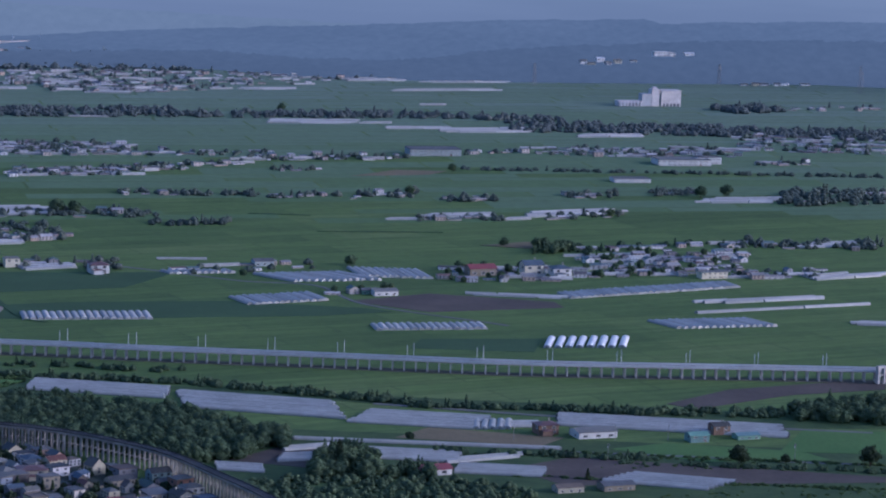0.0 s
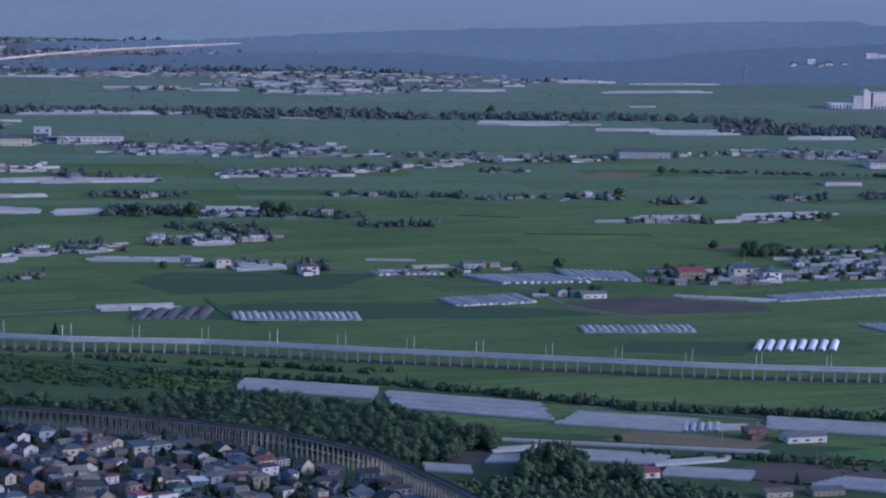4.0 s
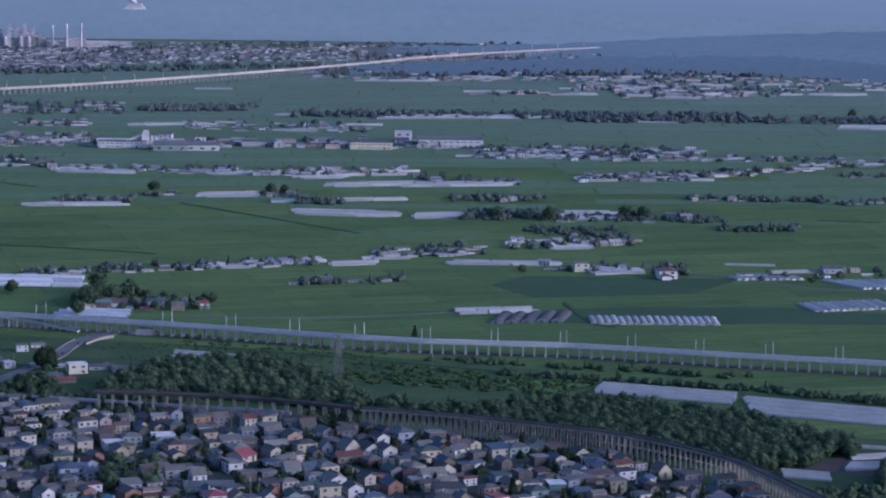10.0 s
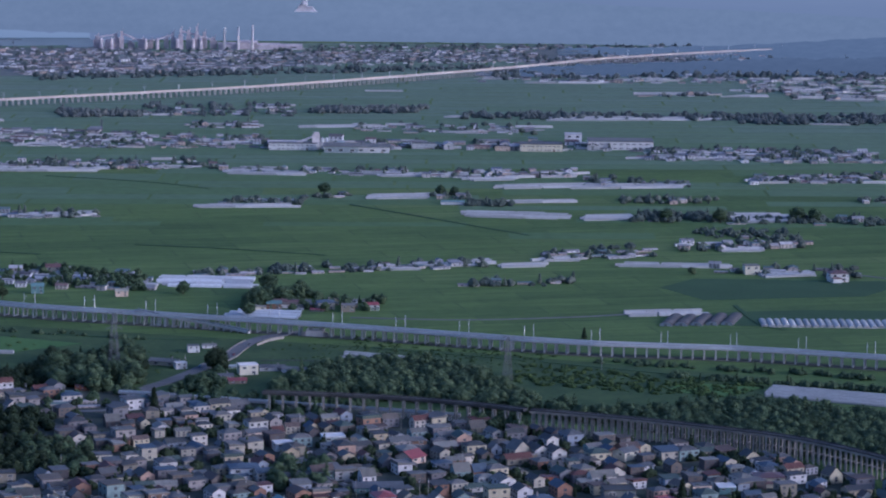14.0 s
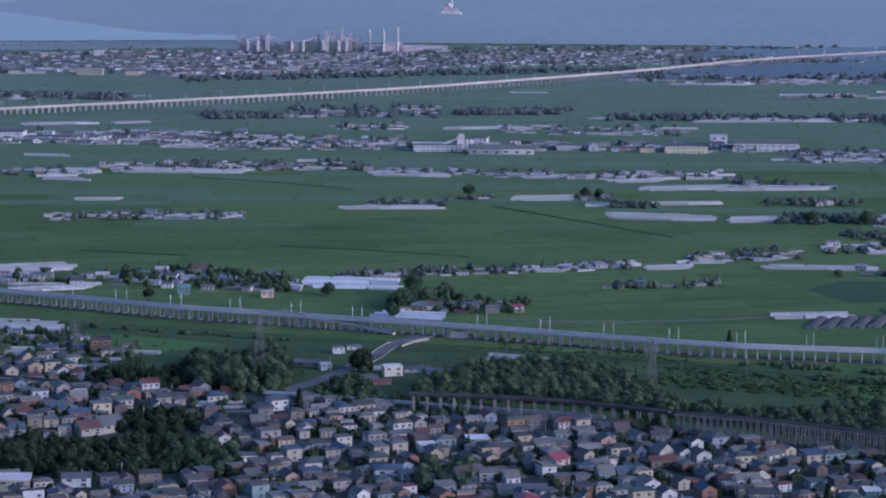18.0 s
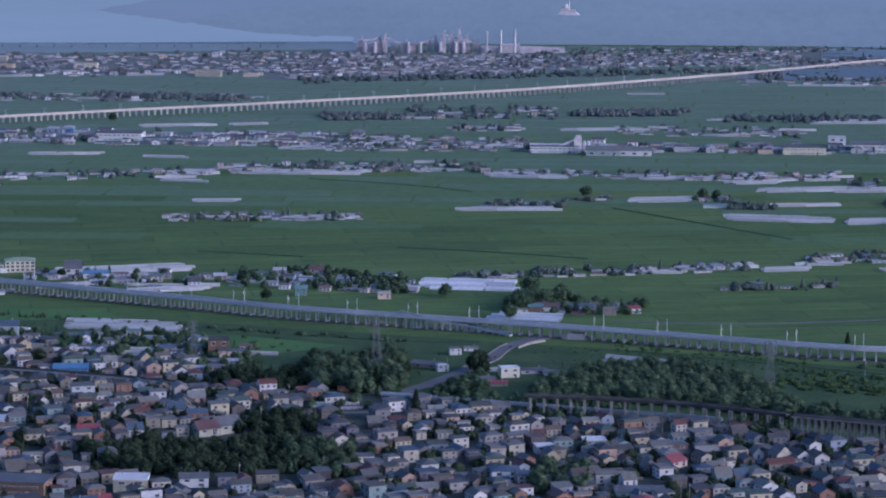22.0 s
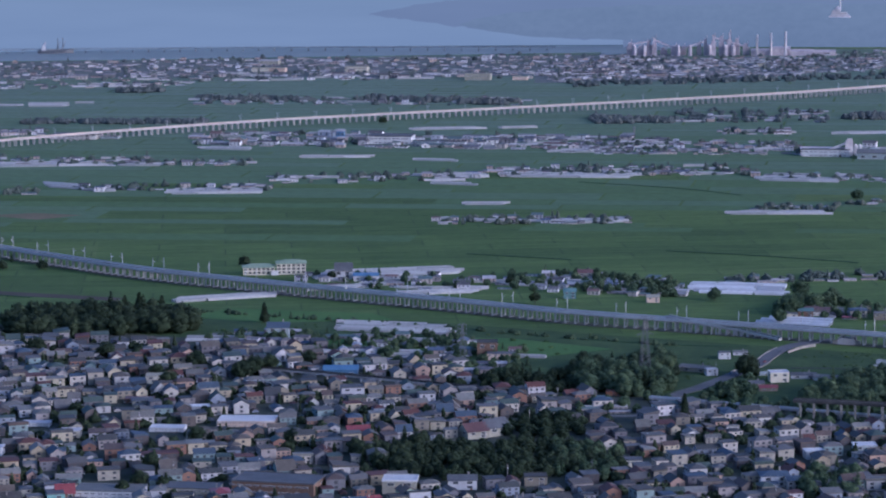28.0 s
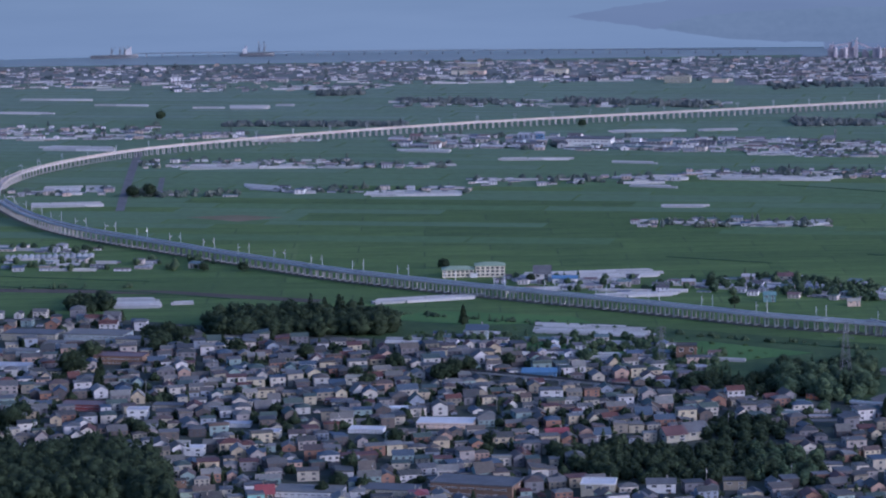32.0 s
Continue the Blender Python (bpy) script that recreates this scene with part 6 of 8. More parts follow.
house(-1045.8, 4429.4, 0.00, 'hall', 'cream', 'beige', 1.04, 0.90, 'beyond the plain', 'large buildings of the plain')
taken.append((-1045.8, 4429.4, 12.5))
house(-1020.7, 4431.2, 0.00, 'hall', 'peach', 'beige', 1.04, 0.90, 'beyond the plain', 'large buildings of the plain')
taken.append((-1020.7, 4431.2, 12.5))
house(-904.1, 4439.9, 0.00, 'hall', 'cream', 'beige', 1.38, 0.90, 'beyond the plain', 'large buildings of the plain')
taken.append((-904.1, 4439.9, 16.5))
house(-707.3, 4332.4, 0.00, 'hall', 'beige', 'beige', 1.50, 0.90, 'beyond the plain', 'large buildings of the plain')
taken.append((-707.3, 4332.4, 18.0))
house(-647.8, 4337.1, 0.00, 'hall', 'peach', 'beige', 0.87, 0.90, 'beyond the plain', 'large buildings of the plain')
taken.append((-647.8, 4337.1, 10.4))
house(-1058.6, 4539.7, 0.00, 'hall', 'beige', 'grey', 1.28, 0.90, 'beyond the plain', 'large buildings of the plain')
taken.append((-1058.6, 4539.7, 15.3))
house(-744.2, 4638.0, 0.00, 'box', 'white', 'grey', 1.37, 0.90, 'beyond the plain', 'large buildings of the plain')
taken.append((-744.2, 4638.0, 6.9))
house(-820.3, 4603.9, 0.00, 'box', 'peach', 'grey', 1.02, 0.90, 'beyond the plain', 'large buildings of the plain')
taken.append((-820.3, 4603.9, 5.1))
house(-325.1, 4575.9, 0.00, 'box', 'beige', 'grey', 1.17, 0.90, 'beyond the plain', 'large buildings of the plain')
taken.append((-325.1, 4575.9, 5.9))
house(1090.6, 3355.9, 0.00, 'hall', 'white', 'steel_grey', 2.58, 0.42, 'on the plain', 'large buildings of the plain')
taken.append((1090.6, 3355.9, 31.0))
house(1124.7, 3362.9, 0.00, 'hall', 'white', 'slate', 1.19, 1.10, 'on the plain', 'large buildings of the plain')
taken.append((1124.7, 3362.9, 14.3))
house(982.6, 3198.0, 0.00, 'hall', 'white', 'slate', 1.69, 0.42, 'on the plain', 'large buildings of the plain')
taken.append((982.6, 3198.0, 20.2))
house(817.4, 3429.5, 0.00, 'hall', 'pale_blue', 'slate', 2.47, 0.50, 'on the plain', 'large buildings of the plain')
taken.append((817.4, 3429.5, 29.7))
house(-174.0, 3478.9, 0.00, 'hall', 'white', 'steel_grey', 2.23, 0.56, 'on the plain', 'large buildings of the plain')
taken.append((-174.0, 3478.9, 26.8))
house(-119.1, 3457.4, 0.00, 'shed', 'pale_blue', 'steel_grey', 2.38, 0.74, 'on the plain', 'large buildings of the plain')
taken.append((-119.1, 3457.4, 19.0))
house(-84.4, 3460.8, 0.00, 'shed', 'white', 'steel_grey', 2.38, 0.68, 'on the plain', 'large buildings of the plain')
taken.append((-84.4, 3460.8, 19.0))
house(105.2, 3490.2, 0.00, 'hall', 'cream', 'slate', 2.00, 0.68, 'on the plain', 'large buildings of the plain')
taken.append((105.2, 3490.2, 24.0))
house(196.3, 3521.0, 0.00, 'hall', 'white', 'steel_grey', 3.07, 0.50, 'on the plain', 'large buildings of the plain')
taken.append((196.3, 3521.0, 36.8))
house(144.7, 3571.5, 0.00, 'box', 'white', 'grey', 1.96, 0.87, 'on the plain', 'large buildings of the plain')
taken.append((144.7, 3571.5, 9.8))
house(61.6, 3485.9, 0.00, 'hall', 'peach', 'slate', 0.69, 1.24, 'on the plain', 'large buildings of the plain')
taken.append((61.6, 3485.9, 8.3))
house(5.4, 3033.1, 0.00, 'hall', 'white', 'teal', 0.97, 0.50, 'on the plain', 'large buildings of the plain')
taken.append((5.4, 3033.1, 11.7))
house(-27.8, 3498.8, 0.00, 'hall', 'grey', 'slate', 1.07, 0.93, 'on the plain', 'large buildings of the plain')
taken.append((-27.8, 3498.8, 12.8))
house(-683.0, 3548.3, 0.00, 'hall', 'white', 'slate', 2.20, 0.68, 'on the plain', 'large buildings of the plain')
taken.append((-683.0, 3548.3, 26.5))
house(-636.2, 3530.2, 0.00, 'hall', 'pale_blue', 'slate', 0.98, 0.87, 'on the plain', 'large buildings of the plain')
taken.append((-636.2, 3530.2, 11.8))
house(-603.7, 3533.7, 0.00, 'hall', 'grey', 'slate', 0.98, 0.74, 'on the plain', 'large buildings of the plain')
taken.append((-603.7, 3533.7, 11.8))
house(-751.3, 3588.2, 0.00, 'box', 'blue', 'blue', 0.94, 1.36, 'on the plain', 'large buildings of the plain')
taken.append((-751.3, 3588.2, 4.7))
house(-508.1, 3601.9, 0.00, 'hall', 'white', 'steel_grey', 0.72, 0.93, 'on the plain', 'large buildings of the plain')
taken.append((-508.1, 3601.9, 8.7))
house(-1068.5, 3560.9, 0.00, 'hall', 'white', 'slate', 2.38, 0.34, 'on the plain', 'large buildings of the plain')
taken.append((-1068.5, 3560.9, 28.6))
house(-1025.8, 3559.3, 0.00, 'hall', 'pale_blue', 'slate', 0.90, 0.56, 'on the plain', 'large buildings of the plain')
taken.append((-1025.8, 3559.3, 10.8))
house(550.5, 2464.8, 0.15, 'shed', 'white', 'steel_grey', 1.28, 0.75, 'on the rice plain', 'farm buildings of the plain')
taken.append((550.5, 2464.8, 10.2))
house(538.5, 2470.7, 0.15, 'shed', 'green', 'slate', 0.87, 1.00, 'on the rice plain', 'farm buildings of the plain')
taken.append((538.5, 2470.7, 7.0))
house(538.9, 1917.1, 0.15, 'hip', 'brown', 'maroon', 1.33, 0.95, 'on the rice plain', 'farm buildings of the plain')
taken.append((538.9, 1917.1, 7.0))
house(568.4, 1906.3, 0.15, 'shed', 'white', 'steel_grey', 1.71, 0.62, 'on the rice plain', 'farm buildings of the plain')
taken.append((568.4, 1906.3, 13.7))
house(632.6, 1886.2, 0.15, 'gable', 'teal', 'green', 1.27, 0.70, 'on the rice plain', 'farm buildings of the plain')
taken.append((632.6, 1886.2, 6.7))
house(654.8, 1907.7, 0.15, 'gable', 'brown', 'charcoal', 1.14, 1.00, 'on the rice plain', 'farm buildings of the plain')
taken.append((654.8, 1907.7, 6.0))
house(668.5, 1892.5, 0.15, 'shed', 'green', 'teal', 1.02, 0.70, 'on the rice plain', 'farm buildings of the plain')
taken.append((668.5, 1892.5, 8.2))
house(507.8, 1751.2, 0.15, 'shed', 'beige', 'brown_roof', 1.06, 0.80, 'on the rice plain', 'farm buildings of the plain')
taken.append((507.8, 1751.2, 8.5))
house(538.9, 1754.8, 0.15, 'shed', 'tan', 'slate', 1.28, 0.70, 'on the rice plain', 'farm buildings of the plain')
taken.append((538.9, 1754.8, 10.3))
house(437.1, 1805.8, 0.15, 'low', 'white', 'red', 1.60, 0.80, 'on the rice plain', 'farm buildings of the plain')
taken.append((437.1, 1805.8, 10.4))
house(330.2, 2581.8, 0.15, 'gable', 'white', 'teal', 1.37, 0.70, 'on the rice plain', 'farm buildings of the plain')
taken.append((330.2, 2581.8, 7.2))
house(259.6, 2615.8, 0.15, 'box', 'cream', 'steel_grey', 1.26, 1.00, 'on the rice plain', 'farm buildings of the plain')
taken.append((259.6, 2615.8, 6.3))
house(476.7, 2620.5, 0.15, 'shed', 'pale_blue', 'slate', 1.10, 1.00, 'on the rice plain', 'farm buildings of the plain')
taken.append((476.7, 2620.5, 8.8))
house(861.5, 2548.4, 0.15, 'block', 'cream', 'steel_grey', 1.12, 0.70, 'on the rice plain', 'farm buildings of the plain')
taken.append((861.5, 2548.4, 12.4))
house(702.7, 2565.7, 0.15, 'gable', 'cream', 'navy', 1.68, 1.10, 'on the rice plain', 'farm buildings of the plain')
taken.append((702.7, 2565.7, 8.8))
house(725.5, 2556.2, 0.15, 'hip', 'white', 'navy', 1.57, 1.00, 'on the rice plain', 'farm buildings of the plain')
taken.append((725.5, 2556.2, 8.3))
house(657.4, 2566.2, 0.15, 'shed', 'tan', 'red', 1.52, 1.10, 'on the rice plain', 'farm buildings of the plain')
taken.append((657.4, 2566.2, 12.2))
house(260.7, 2625.6, 0.15, 'block', 'cream', 'steel_grey', 0.62, 0.80, 'on the rice plain', 'farm buildings of the plain')
taken.append((260.7, 2625.6, 6.8))
house(329.0, 2582.0, 0.15, 'hip', 'white', 'maroon', 1.45, 1.00, 'on the rice plain', 'farm buildings of the plain')
taken.append((329.0, 2582.0, 7.7))
house(-243.4, 2077.3, 0.15, 'block', 'orange', 'maroon', 0.78, 0.70, 'on the rice plain', 'farm buildings of the plain')
taken.append((-243.4, 2077.3, 8.5))
house(-329.8, 2474.8, 0.15, 'gable', 'teal', 'teal', 0.96, 1.20, 'on the rice plain', 'farm buildings of the plain')
taken.append((-329.8, 2474.8, 5.1))
house(-534.1, 2554.4, 0.15, 'steep', 'white', 'slate', 1.68, 1.00, 'on the rice plain', 'farm buildings of the plain')
taken.append((-534.1, 2554.4, 7.2))
house(-513.3, 2548.2, 0.15, 'shed', 'white', 'blue', 1.32, 0.80, 'on the rice plain', 'farm buildings of the plain')
taken.append((-513.3, 2548.2, 10.5))
house(-329.8, 2574.5, 0.15, 'gable', 'beige', 'maroon', 1.18, 1.00, 'on the rice plain', 'farm buildings of the plain')
taken.append((-329.8, 2574.5, 6.2))
house(-428.0, 2530.2, 0.15, 'shed', 'white', 'slate', 0.89, 1.00, 'on the rice plain', 'farm buildings of the plain')
taken.append((-428.0, 2530.2, 7.1))
house(-524.6, 2265.7, 0.15, 'gable', 'pale_blue', 'navy', 1.55, 1.10, 'on the rice plain', 'farm buildings of the plain')
taken.append((-524.6, 2265.7, 8.2))
house(-343.3, 2199.3, 0.15, 'block', 'peach', 'slate', 0.94, 0.70, 'on the rice plain', 'farm buildings of the plain')
taken.append((-343.3, 2199.3, 10.3))
house(-355.5, 2211.0, 0.15, 'box', 'brown', 'charcoal', 1.49, 1.20, 'on the rice plain', 'farm buildings of the plain')
taken.append((-355.5, 2211.0, 7.5))
house(-447.1, 2125.2, 0.15, 'shed', 'blue', 'blue', 1.51, 0.80, 'on the rice plain', 'farm buildings of the plain')
taken.append((-447.1, 2125.2, 12.1))
house(53.3, 1893.2, 0.30, 'box', 'white', 'steel_grey', 1.13, 0.72, 'in the dense town', 'houses of the town')
taken.append((53.3, 1893.2, 5.6))
house(-119.7, 1815.3, 0.20, 'hip', 'white', 'navy', 1.60, 0.86, 'in the dense town', 'houses of the town')
taken.append((-119.7, 1815.3, 8.5))
house(-38.7, 1784.8, 0.10, 'shed', 'teal', 'slate', 1.79, 0.50, 'in the dense town', 'houses of the town')
taken.append((-38.7, 1784.8, 14.3))
house(62.8, 1813.4, 0.20, 'box', 'orange', 'maroon', 0.95, 0.65, 'in the dense town', 'houses of the town')
taken.append((62.8, 1813.4, 4.7))
house(-20.5, 1862.1, 0.90, 'steep', 'peach', 'red', 1.53, 0.65, 'in the dense town', 'houses of the town')
taken.append((-20.5, 1862.1, 6.6))
house(-120.0, 1927.9, 0.50, 'gable', 'peach', 'slate', 1.37, 0.65, 'in the dense town', 'houses of the town')
taken.append((-120.0, 1927.9, 7.2))
house(101.6, 1768.1, 0.10, 'box', 'dark_grey', 'charcoal', 1.85, 0.65, 'in the dense town', 'houses of the town')
taken.append((101.6, 1768.1, 9.3))
house(166.0, 1788.5, 0.20, 'mono', 'teal', 'white', 1.01, 0.86, 'in the dense town', 'houses of the town')
taken.append((166.0, 1788.5, 5.0))
house(-100.3, 1893.7, 0.30, 'box', 'white', 'white', 1.20, 0.72, 'in the dense town', 'houses of the town')
taken.append((-100.3, 1893.7, 6.0))
house(-70.1, 1913.5, 0.20, 'box', 'pale_blue', 'white', 1.42, 0.65, 'in the dense town', 'houses of the town')
taken.append((-70.1, 1913.5, 7.1))
house(-19.6, 1907.7, 0.30, 'hip', 'brown', 'slate', 1.34, 0.72, 'in the dense town', 'houses of the town')
taken.append((-19.6, 1907.7, 7.1))
house(112.0, 1878.2, 0.80, 'gable', 'cream', 'slate', 1.27, 0.86, 'in the dense town', 'houses of the town')
taken.append((112.0, 1878.2, 6.7))
house(150.9, 1787.8, 0.20, 'box', 'peach', 'slate', 1.14, 0.79, 'in the dense town', 'houses of the town')
taken.append((150.9, 1787.8, 5.7))
house(-208.8, 1852.8, 0.20, 'box', 'cream', 'slate', 1.25, 0.72, 'in the dense town', 'houses of the town')
taken.append((-208.8, 1852.8, 6.3))
house(193.7, 1815.1, 0.10, 'hip', 'beige', 'maroon', 1.61, 0.65, 'in the dense town', 'houses of the town')
taken.append((193.7, 1815.1, 8.5))
house(221.4, 1805.9, 0.90, 'gable', 'white', 'navy', 1.03, 0.72, 'in the dense town', 'houses of the town')
taken.append((221.4, 1805.9, 5.4))
house(121.2, 1846.9, 0.80, 'gable', 'white', 'slate', 0.99, 0.72, 'in the dense town', 'houses of the town')
taken.append((121.2, 1846.9, 5.2))
house(-864.5, 2218.4, 0.00, 'hall', 'beige', 'slate', 1.83, 0.50, 'in the dense town', 'houses of the town')
taken.append((-864.5, 2218.4, 22.0))
house(-812.7, 2221.4, 0.00, 'hall', 'pale_blue', 'steel_grey', 2.00, 0.50, 'in the dense town', 'houses of the town')
taken.append((-812.7, 2221.4, 24.0))
house(-755.3, 2220.3, 0.00, 'hall', 'beige', 'slate', 1.26, 0.58, 'in the dense town', 'houses of the town')
taken.append((-755.3, 2220.3, 15.2))
house(-833.8, 2092.4, 0.05, 'hall', 'white', 'grey', 1.21, 0.58, 'in the dense town', 'houses of the town')
taken.append((-833.8, 2092.4, 14.6))
house(-703.8, 2243.1, 0.00, 'hall', 'beige', 'slate', 1.09, 0.50, 'in the dense town', 'houses of the town')
taken.append((-703.8, 2243.1, 13.0))
house(-392.2, 1914.9, 0.30, 'gable', 'brown', 'red', 1.38, 0.86, 'in the dense town', 'houses of the town')
taken.append((-392.2, 1914.9, 7.3))
house(-409.1, 1761.1, -0.08, 'hall', 'brown', 'slate', 2.11, 0.58, 'in the dense town', 'houses of the town')
taken.append((-409.1, 1761.1, 25.3))
house(-504.6, 1732.5, 0.05, 'hall', 'white', 'steel_grey', 1.68, 0.50, 'in the dense town', 'houses of the town')
taken.append((-504.6, 1732.5, 20.2))
house(-459.5, 1747.9, 0.02, 'hall', 'beige', 'slate', 1.47, 0.50, 'in the dense town', 'houses of the town')
taken.append((-459.5, 1747.9, 17.7))
house(-763.3, 2133.2, 0.05, 'hall', 'orange_brown', 'maroon', 1.54, 0.65, 'in the dense town', 'houses of the town')
taken.append((-763.3, 2133.2, 18.4))
house(-729.4, 1961.8, 0.05, 'hall', 'red', 'maroon', 1.29, 0.58, 'in the dense town', 'houses of the town')
taken.append((-729.4, 1961.8, 15.5))
house(-683.5, 1940.2, 0.20, 'box', 'white', 'grey', 1.37, 0.79, 'in the dense town', 'houses of the town')
taken.append((-683.5, 1940.2, 6.9))
house(-609.1, 1924.1, 0.10, 'hall', 'white', 'grey', 0.78, 0.58, 'in the dense town', 'houses of the town')
taken.append((-609.1, 1924.1, 9.4))
house(-609.4, 1834.9, 0.10, 'box', 'white', 'white', 1.22, 0.72, 'in the dense town', 'houses of the town')
taken.append((-609.4, 1834.9, 6.1))
house(-623.7, 1849.7, 0.10, 'box', 'white', 'beige', 1.09, 0.72, 'in the dense town', 'houses of the town')
taken.append((-623.7, 1849.7, 5.4))
house(-472.5, 1946.8, 0.10, 'hall', 'peach', 'white', 1.55, 0.43, 'in the dense town', 'houses of the town')
taken.append((-472.5, 1946.8, 18.6))
house(-562.8, 2008.8, 0.10, 'hall', 'orange_brown', 'maroon', 0.81, 0.65, 'in the dense town', 'houses of the town')
taken.append((-562.8, 2008.8, 9.7))
house(-517.3, 1986.8, 0.20, 'hall', 'white', 'white', 0.73, 0.79, 'in the dense town', 'houses of the town')
taken.append((-517.3, 1986.8, 8.8))
house(-519.4, 1920.6, 0.05, 'hall', 'white', 'white', 0.95, 0.50, 'in the dense town', 'houses of the town')
taken.append((-519.4, 1920.6, 11.5))
house(-829.6, 2186.7, 0.05, 'hall', 'white', 'steel_grey', 1.08, 0.65, 'in the dense town', 'houses of the town')
taken.append((-829.6, 2186.7, 13.0))
house(-773.6, 2207.6, 0.02, 'hall', 'beige', 'slate', 1.44, 0.58, 'in the dense town', 'houses of the town')
taken.append((-773.6, 2207.6, 17.3))
house(-846.6, 2148.1, 0.00, 'hall', 'pale_blue', 'steel_grey', 1.07, 0.72, 'in the dense town', 'houses of the town')
taken.append((-846.6, 2148.1, 12.8))
house(-671.9, 1971.2, 0.10, 'hall', 'tan', 'slate', 0.90, 0.72, 'in the dense town', 'houses of the town')
taken.append((-671.9, 1971.2, 10.8))
house(-707.0, 1827.0, 0.10, 'hall', 'white', 'white', 1.21, 0.50, 'in the dense town', 'houses of the town')
taken.append((-707.0, 1827.0, 14.6))
house(-576.5, 1893.0, 0.10, 'box', 'cream', 'grey', 1.25, 0.65, 'in the dense town', 'houses of the town')
taken.append((-576.5, 1893.0, 6.2))
house(-570.0, 2079.8, 0.20, 'box', 'cream', 'beige', 1.44, 0.65, 'in the dense town', 'houses of the town')
taken.append((-570.0, 2079.8, 7.2))
house(-558.3, 1999.6, 0.30, 'hip', 'beige', 'slate', 1.31, 0.65, 'in the dense town', 'houses of the town')
taken.append((-558.3, 1999.6, 6.9))
house(-319.2, 1927.1, 0.60, 'steep', 'beige', 'maroon', 1.69, 0.72, 'in the dense town', 'houses of the town')
taken.append((-319.2, 1927.1, 7.3))
house(-308.1, 1937.9, 0.70, 'steep', 'beige', 'slate', 1.87, 0.72, 'in the dense town', 'houses of the town')
taken.append((-308.1, 1937.9, 8.0))
house(-337.1, 1769.0, 0.10, 'box', 'beige', 'white', 2.02, 0.65, 'in the dense town', 'houses of the town')
taken.append((-337.1, 1769.0, 10.1))
house(-302.2, 1782.7, 0.20, 'gable', 'white', 'slate', 1.61, 0.72, 'in the dense town', 'houses of the town')
taken.append((-302.2, 1782.7, 8.4))
house(-260.4, 1797.5, 0.20, 'box', 'tan', 'charcoal', 1.35, 0.72, 'in the dense town', 'houses of the town')
taken.append((-260.4, 1797.5, 6.8))
house(-423.9, 2051.5, 0.30, 'box', 'grey', 'slate', 1.55, 0.72, 'in the dense town', 'houses of the town')
taken.append((-423.9, 2051.5, 7.8))
def school(x, y, turn):
    """A long low wing and a taller block, both under pale green hipped roofs."""
    ob = thing("school", x, y, turn, "cream school building with pale green hipped roofs", "school")
    for u, v, w, d, h, n in ((-14.5, -1.0, 27.0, 13.0, 6.6, 7), (13.0, 0.0, 25.0, 15.0, 9.6, 6)):
        body = part("wing", Shape().box(u, v, 0, w, d, h).box(u, v, 0, w + 0.3, d + 0.3, 0.7).mesh("wing", M["cream"]), ob)
        part("roof", hip(Shape(), u, v, h, w, d, 2.6, 0.9).mesh("roof", M["school_roof"]), ob, "pale green sheet roof")
        for z in ((1.2, 4.2) if h < 8 else (1.2, 4.2, 7.0)):
            for i in range(n):
                for q in (-1, 1):
                    part("window", Shape().box(0, 0, 0, w / n * 0.62, 0.16, 1.7).mesh("window", M["glass"]), body, "", Matrix.Translation((u + (i + 0.5) * w / n - w / 2, v + q * d / 2, z)))
    part("entrance_porch", Shape().box(-1.0, -8.6, 0, 6.0, 3.6, 3.2).box(-1.0, -8.6, 3.2, 6.8, 4.4, 0.4).mesh("entrance_porch", M["white"]), ob)
    taken.append((x, y, 27.0))


def grain_elevator(x, y, turn):
    """A tall windowless store with a stepped head house and a low range of bins beside it."""
    ob = thing("grain_elevator", x, y, turn, "tall pale grey grain elevator with stepped blocks on the plain", "grain store")
    part("tower_block", Shape().box(36, 0, 0, 28, 18, 21).box(36, 0, 21, 28.6, 18.6, 0.8).mesh("tower_block", M["pale"]), ob)
    part("head_house", Shape().box(14, -1, 0, 11, 14, 23.5).box(14, -1, 23.5, 5, 6, 2.6).mesh("head_house", M["pale"]), ob)
    part("stepped_block", Shape().box(2, 0, 0, 14, 15, 17).box(25.5, -2, 0, 9, 12, 18.5).mesh("stepped_block", M["grey"]), ob)
    part("low_range", Shape().box(-22, 0, 0, 34, 13, 7).box(-22, 0, 7, 34.6, 13.6, 0.5).mesh("low_range", M["pale"]), ob)
    for i in range(7):
        part("bin", Shape().tube(0, 0, 0, 1.9, 1.9, 5.2, 10).tube(0, 0, 5.2, 1.9, 0.4, 1.2, 10).mesh("bin", M["grey"]), ob, "", Matrix.Translation((-36.5 + 4.8 * i, -8.6, 0)))
    for i in range(5):
        part("loading_door", Shape().box(0, 0, 0, 3.2, 0.3, 4.0).mesh("loading_door", M["dark_steel"]), ob, "", Matrix.Translation((26 + 5 * i, -9.05, 0)))


